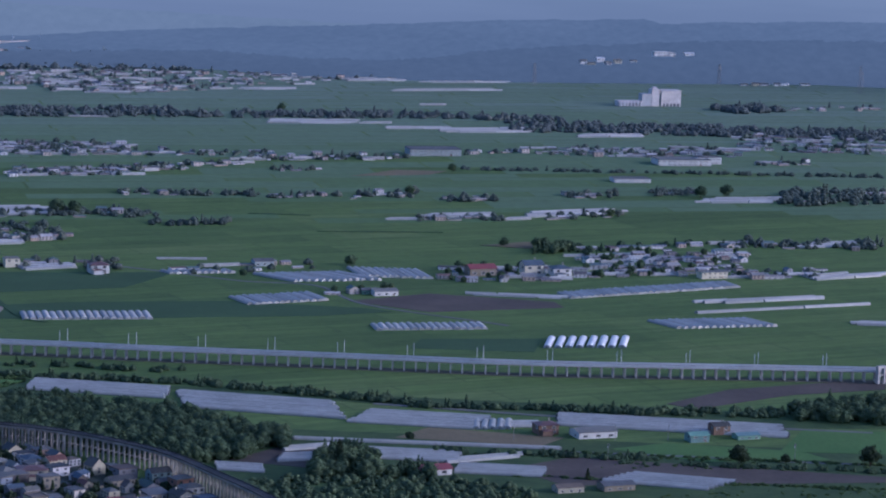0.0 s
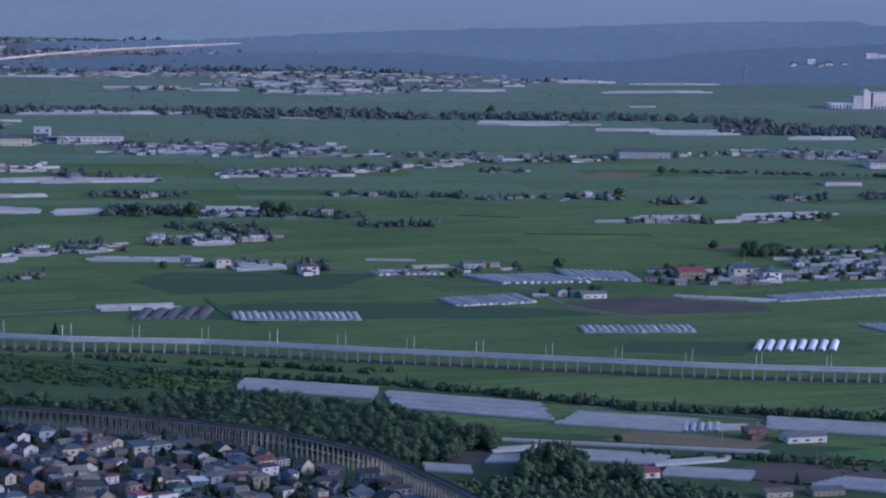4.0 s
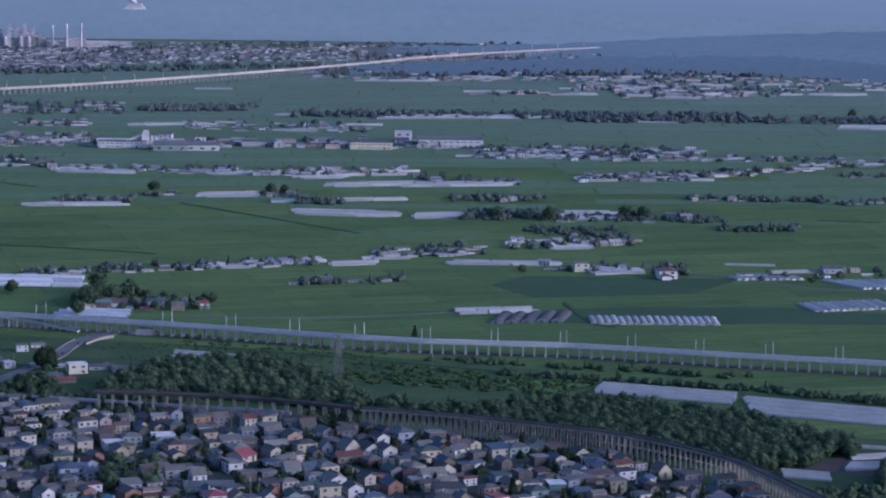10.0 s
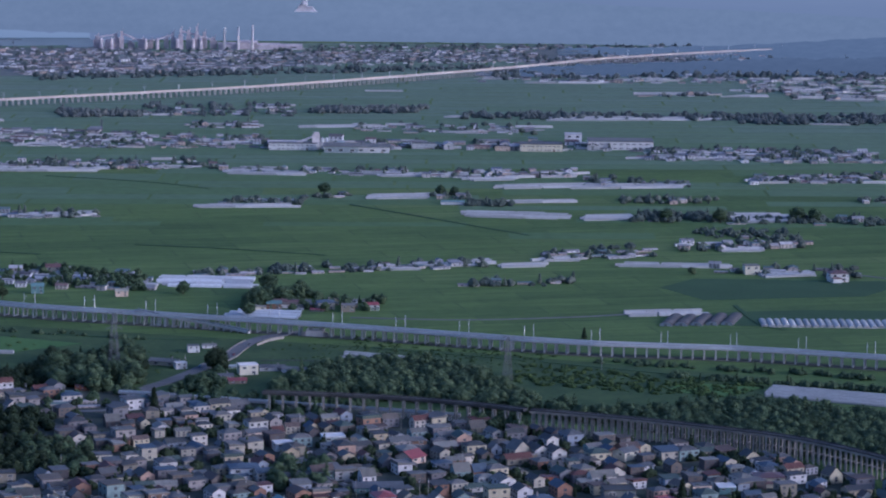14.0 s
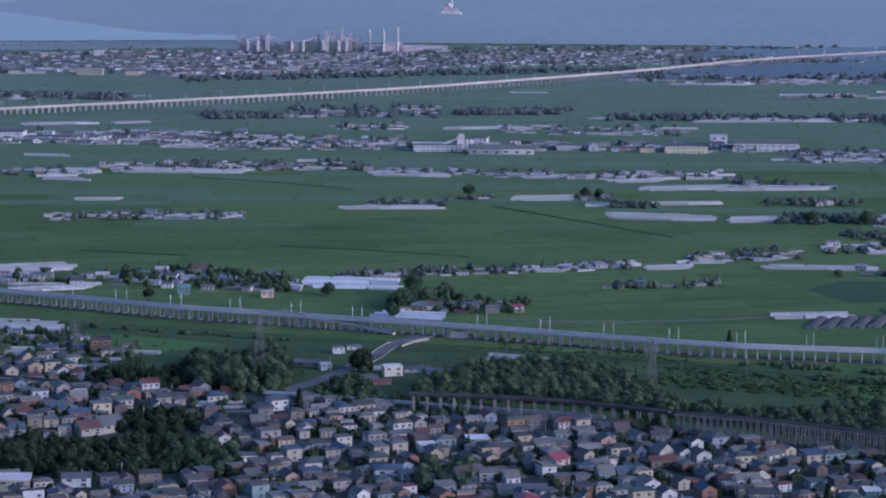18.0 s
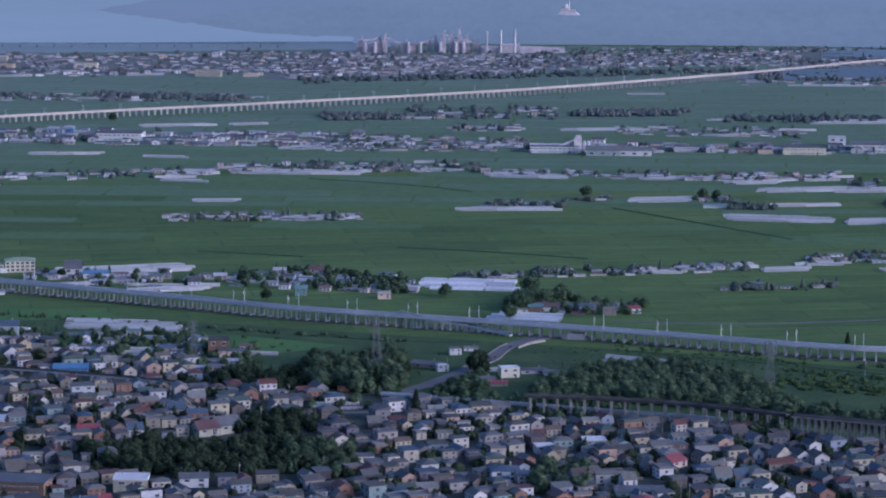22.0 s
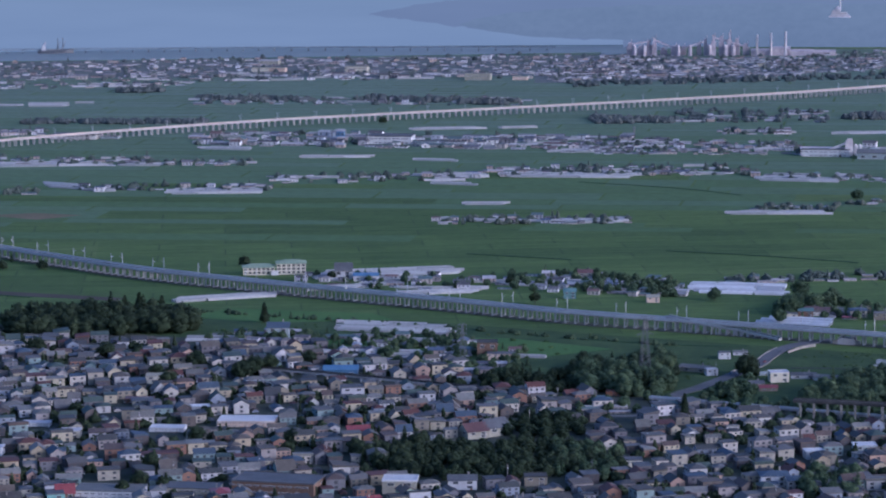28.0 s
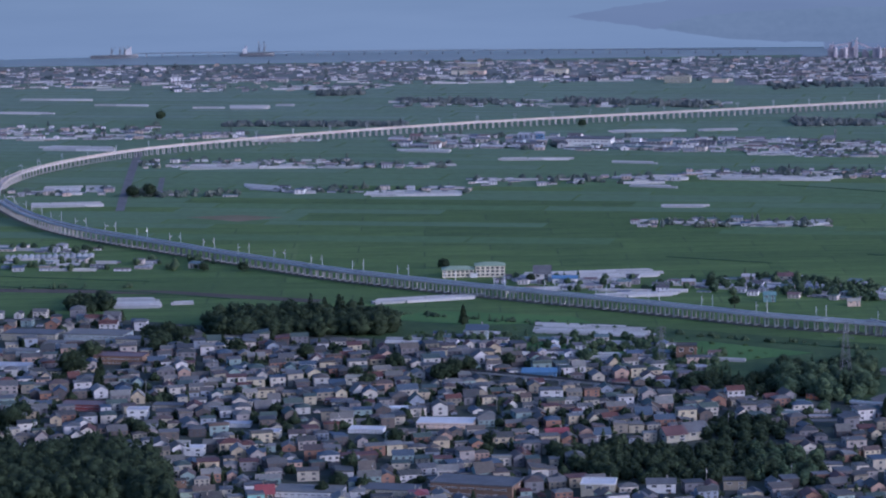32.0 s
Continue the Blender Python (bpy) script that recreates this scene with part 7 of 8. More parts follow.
M["school_roof"] = surface("pale_green_roof_sheet", (0.22, 0.28, 0.19), (0.27, 0.34, 0.23), 0.7, 0.5, 0.1)
def batching_plant(x, y, turn):
    """A tall mixing tower fed by a long sloping conveyor, beside low stores."""
    ob = thing("batching_plant", x, y, turn, "pale concrete batching plant with a tower and sloping conveyor", "factory")
    part("tower", Shape().box(0, 0, 0, 8.5, 8.0, 17).box(0.6, 0, 17, 6.0, 5.5, 2.4).mesh("tower", M["pale"]), ob)
    part("conveyor", Shape().bar((-34, 0, 2.0), (-3, 0, 14.5), 2.2).mesh("conveyor", M["pale"]), ob)
    for u in (-24, -14):
        part("trestle", Shape().bar((u, -1, 0), (u + 0.5, -0.8, 0.4 * (u + 34) + 1.5), 0.6).bar((u, 1, 0), (u + 0.5, 0.8, 0.4 * (u + 34) + 1.5), 0.6).mesh("trestle", M["steel"]), ob)
    for u in (7.5, 12.0):
        part("silo", Shape().tube(u, 1, 0, 2.0, 2.0, 12, 12).tube(u, 1, 12, 2.0, 0.5, 1.5, 12).mesh("silo", M["white"]), ob)
    part("store", gable(gable_body(Shape(), -32, 10, 0, 44, 14, 6.5, 2.2), -32, 10, 6.5, 44, 14, 2.2).mesh("store", M["pale"]), ob)
    s = Shape()
    v = [(28 + 13 * math.cos(math.pi * i / 10), -6 + w, 9.0 * math.sin(math.pi * i / 10)) for w in (-9, 9) for i in range(11)]
    part("arched_store", s.add(v, [(i, i + 1, 12 + i, 11 + i) for i in range(10)] + [tuple(range(11))[::-1], tuple(range(11, 22))]).mesh("arched_store", M["pale_blue"]), ob)


batching_plant(-148.5, 3477.8, 0.05)
school(-597.0, 2572.0, 0.24)
grain_elevator(1242.0, 3996.0, 0.06)
# houses and a white hall on the wooded slope beyond the plain
for x_, y_, z_, st_, wl_, rf_, sz_ in ((1254, 4341, 24.6, "gable", "white", "slate", 1.0), (1266, 4340, 24.0, "low", "beige", "steel_grey", 0.9), (1281, 4346, 27.6, "gable", "white", "white", 1.1), (1292, 4340, 24.4, "hip", "grey", "slate", 0.9),
                                       (1307, 4343, 26.0, "gable", "cream", "slate", 1.0), (1332, 4346, 27.8, "low", "white", "steel_grey", 0.8), (1377, 4359, 36.0, "block", "white", "white", 1.0), (1394, 4359, 36.2, "box", "white", "grey", 1.0), (1421, 4360, 37.4, "low", "white", "white", 1.1)):
    house(x_, y_, 0.1, st_, wl_, rf_, sz_, 0.9, "on a slope", "houses of the far slope").location.z = z_
for x_, y_, st_, wl_, rf_ in ((1488, 4300, "low", "white", "steel_grey"), (1504, 4296, "gable", "beige", "slate"), (1519, 4302, "shed", "grey", "slate"), (1538, 4298, "gable", "white", "slate"), (1552, 4304, "low", "white", "white"), (1584, 4306, "shed", "white", "steel_grey")):
    house(x_, y_, 0.1, st_, wl_, rf_, 0.9, 0.8, "on the far plain", "houses of the far slope")
tree(335.0, 2939.6, 1.64, None, 'among the fields')
tree(350.8, 2932.2, 1.51, None, 'among the fields')
tree(721.4, 2732.2, 1.09, None, 'among the fields')
tree(637.6, 1816.5, 1.58, None, 'in the town gardens')
tree(720.8, 1803.8, 1.76, None, 'in the town gardens')
tree(710.2, 3075.7, 1.48, None, 'among the fields')
tree(724.5, 3879.7, 1.34, None, 'among the fields')
tree(801.9, 3271.3, 1.29, None, 'among the fields')
tree(1050.1, 3073.1, 1.80, None, 'among the fields')
tree(1021.8, 3072.2, 1.66, None, 'among the fields')
tree(444.4, 1900.6, 0.76, None, 'in the town gardens')
tree(554.1, 2620.0, 1.15, None, 'among the fields')
tree(748.9, 2718.4, 1.33, None, 'among the fields')
tree(879.3, 2922.8, 1.17, None, 'among the fields')
tree(669.1, 1817.4, 0.75, None, 'in the town gardens')
tree(448.9, 2559.4, 0.89, None, 'among the fields')
tree(-123.0, 3084.9, 1.84, None, 'among the fields')
tree(335.3, 2952.7, 1.52, None, 'among the fields')
tree(352.0, 2946.4, 1.52, None, 'among the fields')
tree(259.5, 2923.5, 1.88, None, 'among the fields')
tree(208.7, 2927.1, 1.63, None, 'among the fields')
tree(-144.3, 2482.8, 2.35, None, 'among the fields')
tree(-147.0, 2414.7, 2.08, None, 'among the fields')
tree(-130.7, 2442.5, 1.68, None, 'among the fields')
tree(-153.3, 2375.3, 1.53, None, 'among the fields')
tree(-212.4, 2478.1, 1.39, None, 'among the fields')
tree(208.4, 2606.5, 0.90, None, 'among the fields')
tree(-165.1, 2081.7, 1.35, None, 'among the fields')
tree(-153.6, 2082.4, 1.26, None, 'among the fields')
tree(-270.7, 2126.3, 2.12, None, 'among the fields')
tree(-256.3, 2137.6, 1.95, None, 'among the fields')
tree(-218.2, 2150.3, 2.14, None, 'among the fields')
tree(-233.9, 2077.9, 1.62, None, 'among the fields')
tree(-7.1, 3099.2, 1.32, None, 'among the fields')
tree(7.1, 3100.5, 1.19, None, 'among the fields')
tree(-1052.5, 3043.5, 1.78, None, 'in the town gardens')
tree(-1067.3, 3032.6, 1.64, None, 'in the town gardens')
tree(-633.2, 2606.9, 1.15, None, 'in the town gardens')
tree(-804.7, 2569.7, 1.04, None, 'in the town gardens')
tree(-839.4, 2564.8, 1.04, None, 'in the town gardens')
tree(-541.8, 2544.1, 1.00, None, 'in the town gardens')
tree(-388.5, 2535.9, 0.99, None, 'in the town gardens')
tree(-353.4, 2440.5, 1.37, None, 'in the town gardens')
tree(-1288.0, 3777.5, 1.53, None, 'in the town gardens')
tree(-731.4, 3745.4, 1.30, None, 'in the town gardens')
tree(-780.7, 2078.6, 2.39, None, 'in the town gardens')
tree(-787.8, 2133.9, 1.96, None, 'in the town gardens')
tree(-754.9, 1890.7, 2.02, None, 'in the town gardens')
tree(-757.7, 1918.4, 1.78, None, 'in the town gardens')
tree(-572.8, 2090.0, 1.59, None, 'in the town gardens')
tree(-556.7, 2060.8, 1.65, None, 'in the town gardens')
tree(-498.3, 2123.5, 1.88, None, 'in the town gardens')
tree(-507.8, 2111.2, 1.96, None, 'in the town gardens')
tree(-513.2, 2099.5, 1.67, None, 'in the town gardens')
tree(-477.4, 2160.1, 1.43, None, 'in the town gardens')
tree(-555.7, 2136.5, 1.61, None, 'in the town gardens')
tree(-630.0, 2158.7, 1.74, None, 'in the town gardens')
tree(-686.6, 2173.1, 1.66, None, 'in the town gardens')
tree(-760.1, 2234.5, 1.82, None, 'in the town gardens')
tree(-739.3, 2212.9, 1.70, None, 'in the town gardens')
tree(-429.6, 1891.1, 1.26, None, 'in the town gardens')
tree(-591.2, 1955.4, 1.32, None, 'in the town gardens')
tree(-670.7, 1886.3, 1.56, None, 'in the town gardens')
tree(-660.4, 1879.0, 1.46, None, 'in the town gardens')
tree(-492.3, 1889.3, 1.27, None, 'in the town gardens')
tree(-499.0, 1803.8, 1.38, None, 'in the town gardens')
tree(-491.4, 1750.0, 1.58, None, 'in the town gardens')
tree(-497.3, 1733.7, 1.33, None, 'in the town gardens')
tree(-425.7, 1857.5, 1.15, None, 'in the town gardens')
tree(-478.0, 1752.3, 1.18, None, 'in the town gardens')
tree(138.3, 1761.2, 1.61, 5, 'beside the houses')
tree(26.7, 1837.7, 1.19, 5, 'beside the houses')
tree(19.1, 1832.7, 1.35, 5, 'beside the houses')
tree(103.9, 2292.9, 0.99, 5, 'beside the houses')
tree(-751.5, 2054.9, 2.07, 5, 'beside the houses')
tree(-745.2, 2030.4, 1.58, 5, 'beside the houses')
tree(-226.3, 2083.6, 1.81, 5, 'beside the houses')
tree(-192.0, 2013.1, 1.66, 5, 'beside the houses')
tree(34.1, 1997.6, 0.86, 5, 'beside the houses')
tree(-550.8, 2330.3, 1.75, 5, 'beside the houses')
tree(-663.5, 2331.8, 2.08, 5, 'beside the houses')
tree(-654.5, 2341.1, 2.19, 5, 'beside the houses')
tree(-636.0, 2341.2, 1.98, 5, 'beside the houses')
tree(382.4, 1822.5, 2.02, 5, 'beside the houses')
tree(528.4, 1780.1, 0.80, 5, 'beside the houses')
hamlet(-425, 2138, -312, 2137, -17, 98, 15, 70, leaf='leaf', lo=0.8, hi=1.12)
hamlet(-444, 2236, -377, 2237, -8, 42, 20, 14, leaf='leaf', lo=0.8, hi=1.12)
hamlet(-271, 2009, -190, 2023, -5, 45, 10, 16, leaf='leaf', lo=0.8, hi=1.12)
hamlet(-490, 2181, -360, 2201, -18, 92, 37, 50, leaf='leaf', lo=0.8, hi=1.12)
hamlet(-573, 2239, -496, 2246, -9, 38, 15, 24, leaf='leaf', lo=0.8, hi=1.12)
ribbon('road', [(-214, 2022), (-204, 2083), (-195.5, 2099), (-183.4, 2128.6), (-169.2, 2165.9), (-156.8, 2200), (-151.6, 2231.8), (-145.8, 2257.7), (-138, 2279.6), (-126.9, 2292.5), (-106, 2312)], 10.5, 0.6, M['asphalt'], 'grey asphalt road curving under the railway viaduct', thick=0.8)
ribbon("bridge_parapet", [(-138.5, 2250), (-132.1, 2265.7), (-125.9, 2275.6), (-116, 2284)], 0.5, 1.7, M["old_concrete"], "pale parapet of the road bend", "parapet", "structure", 6.0, 1.7)
for q in (-1, 1):
    rail = [(p.x - q * 5.5 * math.sin(a), p.y + q * 5.5 * math.cos(a)) for p, a in smooth_line([(-169.2, 2165.9), (-156.8, 2200), (-151.6, 2231.8), (-145.8, 2257.7), (-138, 2279.6)][: 5 if q > 0 else 4], 12.0)]
    ribbon("guard_rail", rail, 0.3, 1.1, M["old_concrete"], "pale steel guard rail along the road bend", "guard rail", "structure", 8.0, 0.6)
ribbon('road', [(325, 2637), (390, 2584), (445, 2536), (503, 2511), (526, 2416), (618, 2316)], 4, 0.25, M['asphalt'], 'narrow field road between the parcels')
ribbon('road', [(-74, 2375), (13, 2371), (97, 2389), (165, 2414)], 4, 0.25, M['asphalt'], 'narrow field road along the railway')
ribbon('road', [(446, 2019), (602, 1953), (769, 1900)], 5, 0.25, M['asphalt'], 'field road across the plain')
ribbon('road', [(-1196, 3424), (-1119, 3168), (-1043, 2922)], 9, 0.25, M['asphalt'], 'road under the curve of the viaduct')
ribbon('road', [(-1090, 3196), (-1038, 3027)], 6, 0.25, M['asphalt'], 'narrow road beside the farms')
ribbon('road', [(536, 1860), (606, 1842), (674, 1820), (732, 1806)], 4, 0.25, M['asphalt'], 'narrow farm road')
ribbon('road', [(-274, 2009), (-230, 2006), (-199, 2031), (-185, 2051)], 6, 0.25, M['asphalt'], 'town street')
ribbon('field_bank', [(-95, 3020), (-17, 2932), (77, 2824)], 4.0, 0.5, M['crop'], 'dark overgrown field bank across the parcels', 'bank', step=20.0)
ribbon('field_bank', [(-278, 2741), (-191, 2721), (-105, 2691)], 4.0, 0.5, M['crop'], 'dark overgrown field bank across the parcels', 'bank', step=20.0)
ribbon('field_bank', [(-419, 3215), (-310, 3174), (-230, 3119)], 4.0, 0.5, M['crop'], 'dark overgrown field bank across the parcels', 'bank', step=20.0)
ribbon('field_bank', [(520, 2943), (584, 2929)], 4.0, 0.5, M['crop'], 'dark overgrown field bank across the parcels', 'bank', step=20.0)
ribbon('field_bank', [(564, 2823), (693, 2817)], 4.0, 0.5, M['crop'], 'dark overgrown field bank across the parcels', 'bank', step=20.0)
ribbon('field_bank', [(231, 2453), (244, 2360), (264, 2339)], 4.0, 0.5, M['crop'], 'dark overgrown field bank across the parcels', 'bank', step=20.0)
ribbon('field_bank', [(-986, 2455), (-882, 2449), (-764, 2422)], 4.0, 0.5, M['crop'], 'dark overgrown field bank across the parcels', 'bank', step=20.0)
ribbon('field_bank', [(-1007, 2509), (-849, 2500)], 4.0, 0.5, M['crop'], 'dark overgrown field bank across the parcels', 'bank', step=20.0)
ribbon('field_bank', [(-308, 2291), (-222, 2273), (-168, 2276)], 4.0, 0.5, M['crop'], 'dark overgrown field bank across the parcels', 'bank', step=20.0)
ribbon('field_bank', [(-452, 2702), (-338, 2675)], 4.0, 0.5, M['crop'], 'dark overgrown field bank across the parcels', 'bank', step=20.0)
ribbon('field_bank', [(69, 2199), (187, 2146), (226, 2140)], 4.0, 0.5, M['crop'], 'dark overgrown field bank across the parcels', 'bank', step=20.0)
ribbon('field_bank', [(-54, 2248), (69, 2199)], 4.0, 0.5, M['crop'], 'dark overgrown field bank across the parcels', 'bank', step=20.0)
ribbon('track', [(-133, 2191), (-98, 2193), (-41, 2180)], 4, 0.25, M['gravel'], 'bare track in the scrub')
RAMP = [(-236, 2336), (-208, 2323), (-187, 2318.5), (-167, 2310.5), (-146, 2299.5)]
old_viaduct(RAMP, 11.6, 5.0, "grey concrete branch ramp leaving the railway viaduct", 6.0, 2, "concrete", "panel", "branch_ramp", 9.5)
LOW_BRIDGE = [(-219, 2051), (-147, 2031), (-84, 2013), (-18, 1995), (19, 1984)]
old_viaduct(LOW_BRIDGE, 5.0, 3.0, "low grey footbridge behind the town houses", 14.0, 1, "concrete", "panel", "footbridge")
FOOT_LINE = [(-528, 2127), (-467, 2111), (-402, 2091), (-338, 2068)]
old_viaduct(FOOT_LINE, 5.0, 3.5, "low grey rail bridge crossing the town", 14.0, 1, "concrete", "dark_deck", "rail_bridge")
pylon(-231, 2131, 46)
pylon(43, 2105, 36)
pylon(-372, 2199, 26)
pylon(1159, 4257, 32)
pylon(1453, 4310, 30)
pylon(1631, 4202, 40)
pylon(-407, 3631, 14)
pole(557, 1834, 11.0)
pole(512, 1896, 11.0)
pole(678, 1825, 11.0)
pole(579, 1892, 11.0)
pole(614, 1889, 11.0)
pole(-28, 1959, 11.0)
pole(-9, 1772, 11.0)
pole(-14, 1771, 11.0)
pole(-115, 1767, 11.0)
pole(-179, 2023, 11.0)
pole(-183, 2152, 11.0)
pole(111, 2169, 11.0)
pole(-51, 1767, 11.0)
pole(-902, 2657, 12.0)
pole(-585, 1848, 11.0)
pole(-532, 2044, 11.0)
pole(-625, 2029, 11.0)
pole(-523, 2066, 11.0)
pole(-331, 1775, 11.0)
pole(-343, 1773, 11.0)
pole(-289, 1968, 11.0)
pole(-674, 2352, 12.0)
pole(-281, 2045, 11.0)
pole(-398, 1846, 11.0)
pole(-754, 2139, 11.0)
wood('woodland', in_polygon([(-385, 1869), (-371, 1890), (-346, 1889), (-339, 1825), (-369, 1816)], 8.0), M['leaf_dark'], 'dark grove between the town houses', 0.9, 1.5, 0.2)
wood('woodland', in_polygon([(-103, 1782), (-101, 1831), (-88, 1852), (-73, 1853), (-65, 1810), (-73, 1769)], 9.0), M['leaf'], 'dark grove between the town houses', 0.9, 1.5, 0.2)
wood('woodland', in_polygon([(-250, 1815), (-263, 1895), (-243, 1905), (-221, 1881), (-210, 1822), (-222, 1808)], 9.0), M['leaf'], 'dark grove between the town houses', 0.8, 1.4, 0.2)
wood('woodland', in_polygon([(-184, 2038), (-152, 2063), (-95, 2056), (-48, 2034), (-63, 2018), (-116, 2030), (-175, 2020)], 9.0), M['leaf'], 'dark hedge trees behind the town street', 0.7, 1.2, 0.2)
wood('woodland', in_polygon([(-138, 2187), (-125, 2255), (-87, 2253), (-69, 2191), (-98, 2136), (-129, 2128)], 11.0), M['shrub'], 'green scrub beside the road', 0.12, 0.35, 0.1)
wood('woodland', in_polygon([(-231, 2160), (-218, 2231), (-180, 2229), (-176, 2192), (-196, 2150), (-210, 2110)], 11.0), M['shrub'], 'green scrub beside the road', 0.15, 0.4, 0.1)
wood('woodland', in_polygon([(-594, 2285), (-516, 2336), (-354, 2297), (-284, 2248), (-337, 2182), (-490, 2216)], 14.0), M['shrub'], 'green scrub below the railway', 0.2, 0.5, 0.1)
belt(536, 1859, 732, 1806, 5, 120, lo=0.25, hi=0.5, leaf='shrub', name='hedgerow', label='low green hedgerow between fields', conifers=0)
belt(560, 1839, 682, 1821, 4, 60, lo=0.25, hi=0.5, leaf='shrub', name='hedgerow', label='low green hedgerow between fields', conifers=0)
belt(483, 1796, 706, 1738, 6, 130, lo=0.25, hi=0.5, leaf='shrub', name='hedgerow', label='low green hedgerow between fields', conifers=0)
belt(359, 1886, 497, 1853, 5, 80, lo=0.25, hi=0.5, leaf='shrub', name='hedgerow', label='low green hedgerow between fields', conifers=0)
wood('woodland', in_polygon([(521, 1804), (584, 1832), (732, 1805), (726, 1789), (630, 1801)], 10.0), M['shrub'], 'green scrub on the slope below the greenhouses', 0.15, 0.45, 0.1)
belt(519, 1699, 715, 1732, 60, 160, lo=0.15, hi=0.4, leaf='shrub', name='scrub_belt', label='low green scrub along the lower slope')
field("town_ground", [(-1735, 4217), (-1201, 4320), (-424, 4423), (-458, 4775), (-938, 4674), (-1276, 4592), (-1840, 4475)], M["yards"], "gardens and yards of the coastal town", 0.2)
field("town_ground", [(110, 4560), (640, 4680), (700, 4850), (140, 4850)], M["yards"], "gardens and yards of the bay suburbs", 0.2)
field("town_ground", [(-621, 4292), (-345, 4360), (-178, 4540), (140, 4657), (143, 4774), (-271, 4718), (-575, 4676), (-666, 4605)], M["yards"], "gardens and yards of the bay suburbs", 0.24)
pole(-778, 2025, 11.0)
pole(-688, 1848, 11.0)
pole(-704, 2016, 11.0)
pole(-683, 2105, 11.0)
pole(-550, 1854, 11.0)
pole(-540, 1926, 11.0)
pole(-479, 1783, 11.0)
pole(-432, 1807, 11.0)
pole(-450, 1998, 11.0)
pole(-390, 1951, 11.0)
pole(-360, 2032, 11.0)
pole(-278, 1802, 11.0)
pole(-230, 1826, 11.0)
pole(-206, 1912, 11.0)
pole(-139, 1885, 11.0)
pole(-93, 1955, 11.0)
pole(-38, 1890, 11.0)
pole(11, 1845, 11.0)
pole(48, 1945, 11.0)
pole(97, 1833, 11.0)
pole(142, 1899, 11.0)
pole(186, 1838, 11.0)
wood('woodland', in_polygon([(23, 1993), (59, 1964), (56, 1937), (19, 1966)], 7.0), M['leaf'], 'dark trees in front of the old viaduct', 0.8, 1.4, 0.2)
wood('woodland', in_polygon([(-145, 2018), (-70, 2018), (-69, 1999), (-143, 1998)], 7.0), M['leaf'], 'bushes below the old viaduct', 0.6, 0.999, 0.1)
wood('woodland', in_polygon([(-246, 2151), (-246, 2223), (-224, 2234), (-212, 2164), (-216, 2111)], 9.0), M['leaf'], 'dark trees beside the road to the viaduct', 0.7, 1.3, 0.2)
wood('woodland', in_polygon([(-106, 2193), (-102, 2275), (-59, 2259), (-1, 2227), (-1, 2168), (-57, 2174)], 12.0), M['shrub'], 'low scrub along the railway', 0.12, 0.4, 0.1)
wood('woodland', in_polygon([(-159, 2426), (-157, 2475), (-139, 2482), (-134, 2433)], 9.0), M['leaf'], 'dark tree clump behind the railway', 0.9, 1.6, 0.1)
wood('woodland', in_polygon([(-132, 2461), (-121, 2495), (-97, 2474), (-101, 2441)], 9.0), M['leaf'], 'dark tree clump behind the railway', 0.8, 1.4, 0.1)
# tunnel shapes stand in for layered light-blue roofs behind the line
greenhouses(-171.5, 2375.2, -114.7, 2364.2, 0.5, 6.0, True, True, film="panel", pitch=9.0, label="long pale grey greenhouse tunnel behind the railway viaduct")
greenhouses(-168.7, 2385.8, -111.7, 2374.6, 0.5, 6.1, True, True, film="panel", pitch=9.0, label="long pale grey greenhouse tunnel behind the railway viaduct")
greenhouses(-162.9, 2396.6, -111.6, 2390.1, 0.5, 6.2, True, True, film="panel", pitch=9.0, label="long pale grey greenhouse tunnel behind the railway viaduct")
house(-226.0, 2170.9, 0.20, 'gable', 'beige', 'steel_grey', 1.31, 0.80, 'by the railway crossing', 'farm buildings of the plain')
taken.append((-226.0, 2170.9, 6.9))
house(-131.2, 2425.5, 0.20, 'gable', 'peach', 'maroon', 1.02, 0.80, 'by the railway crossing', 'farm buildings of the plain')
taken.append((-131.2, 2425.5, 5.4))
house(-94.9, 2414.9, 0.20, 'hip', 'beige', 'navy', 1.26, 0.90, 'by the railway crossing', 'farm buildings of the plain')
taken.append((-94.9, 2414.9, 6.7))
house(-59.2, 2412.4, 0.20, 'gable', 'white', 'red', 1.10, 0.80, 'by the railway crossing', 'farm buildings of the plain')
taken.append((-59.2, 2412.4, 5.8))
house(-260.9, 2464.4, 0.20, 'gable', 'peach', 'beige', 0.96, 0.90, 'by the railway crossing', 'farm buildings of the plain')
taken.append((-260.9, 2464.4, 5.0))
wood('woodland', in_polygon([(719, 1946), (742, 1988), (774, 2006), (820, 1995), (796, 1935), (755, 1934)], 9.0), M['leaf'], 'dark grove by the greenhouses and gate', 0.8, 1.4, 0.15)
greenhouses(-73.1, 2210.4, -26.8, 2192.5, 0.2, 15.7, True, True, pitch=8.0, label="pale greenhouse tunnels behind the wood below the railway")
tree(-161.7, 2163.4, 1.35, None, 'beside the road', 1.2)
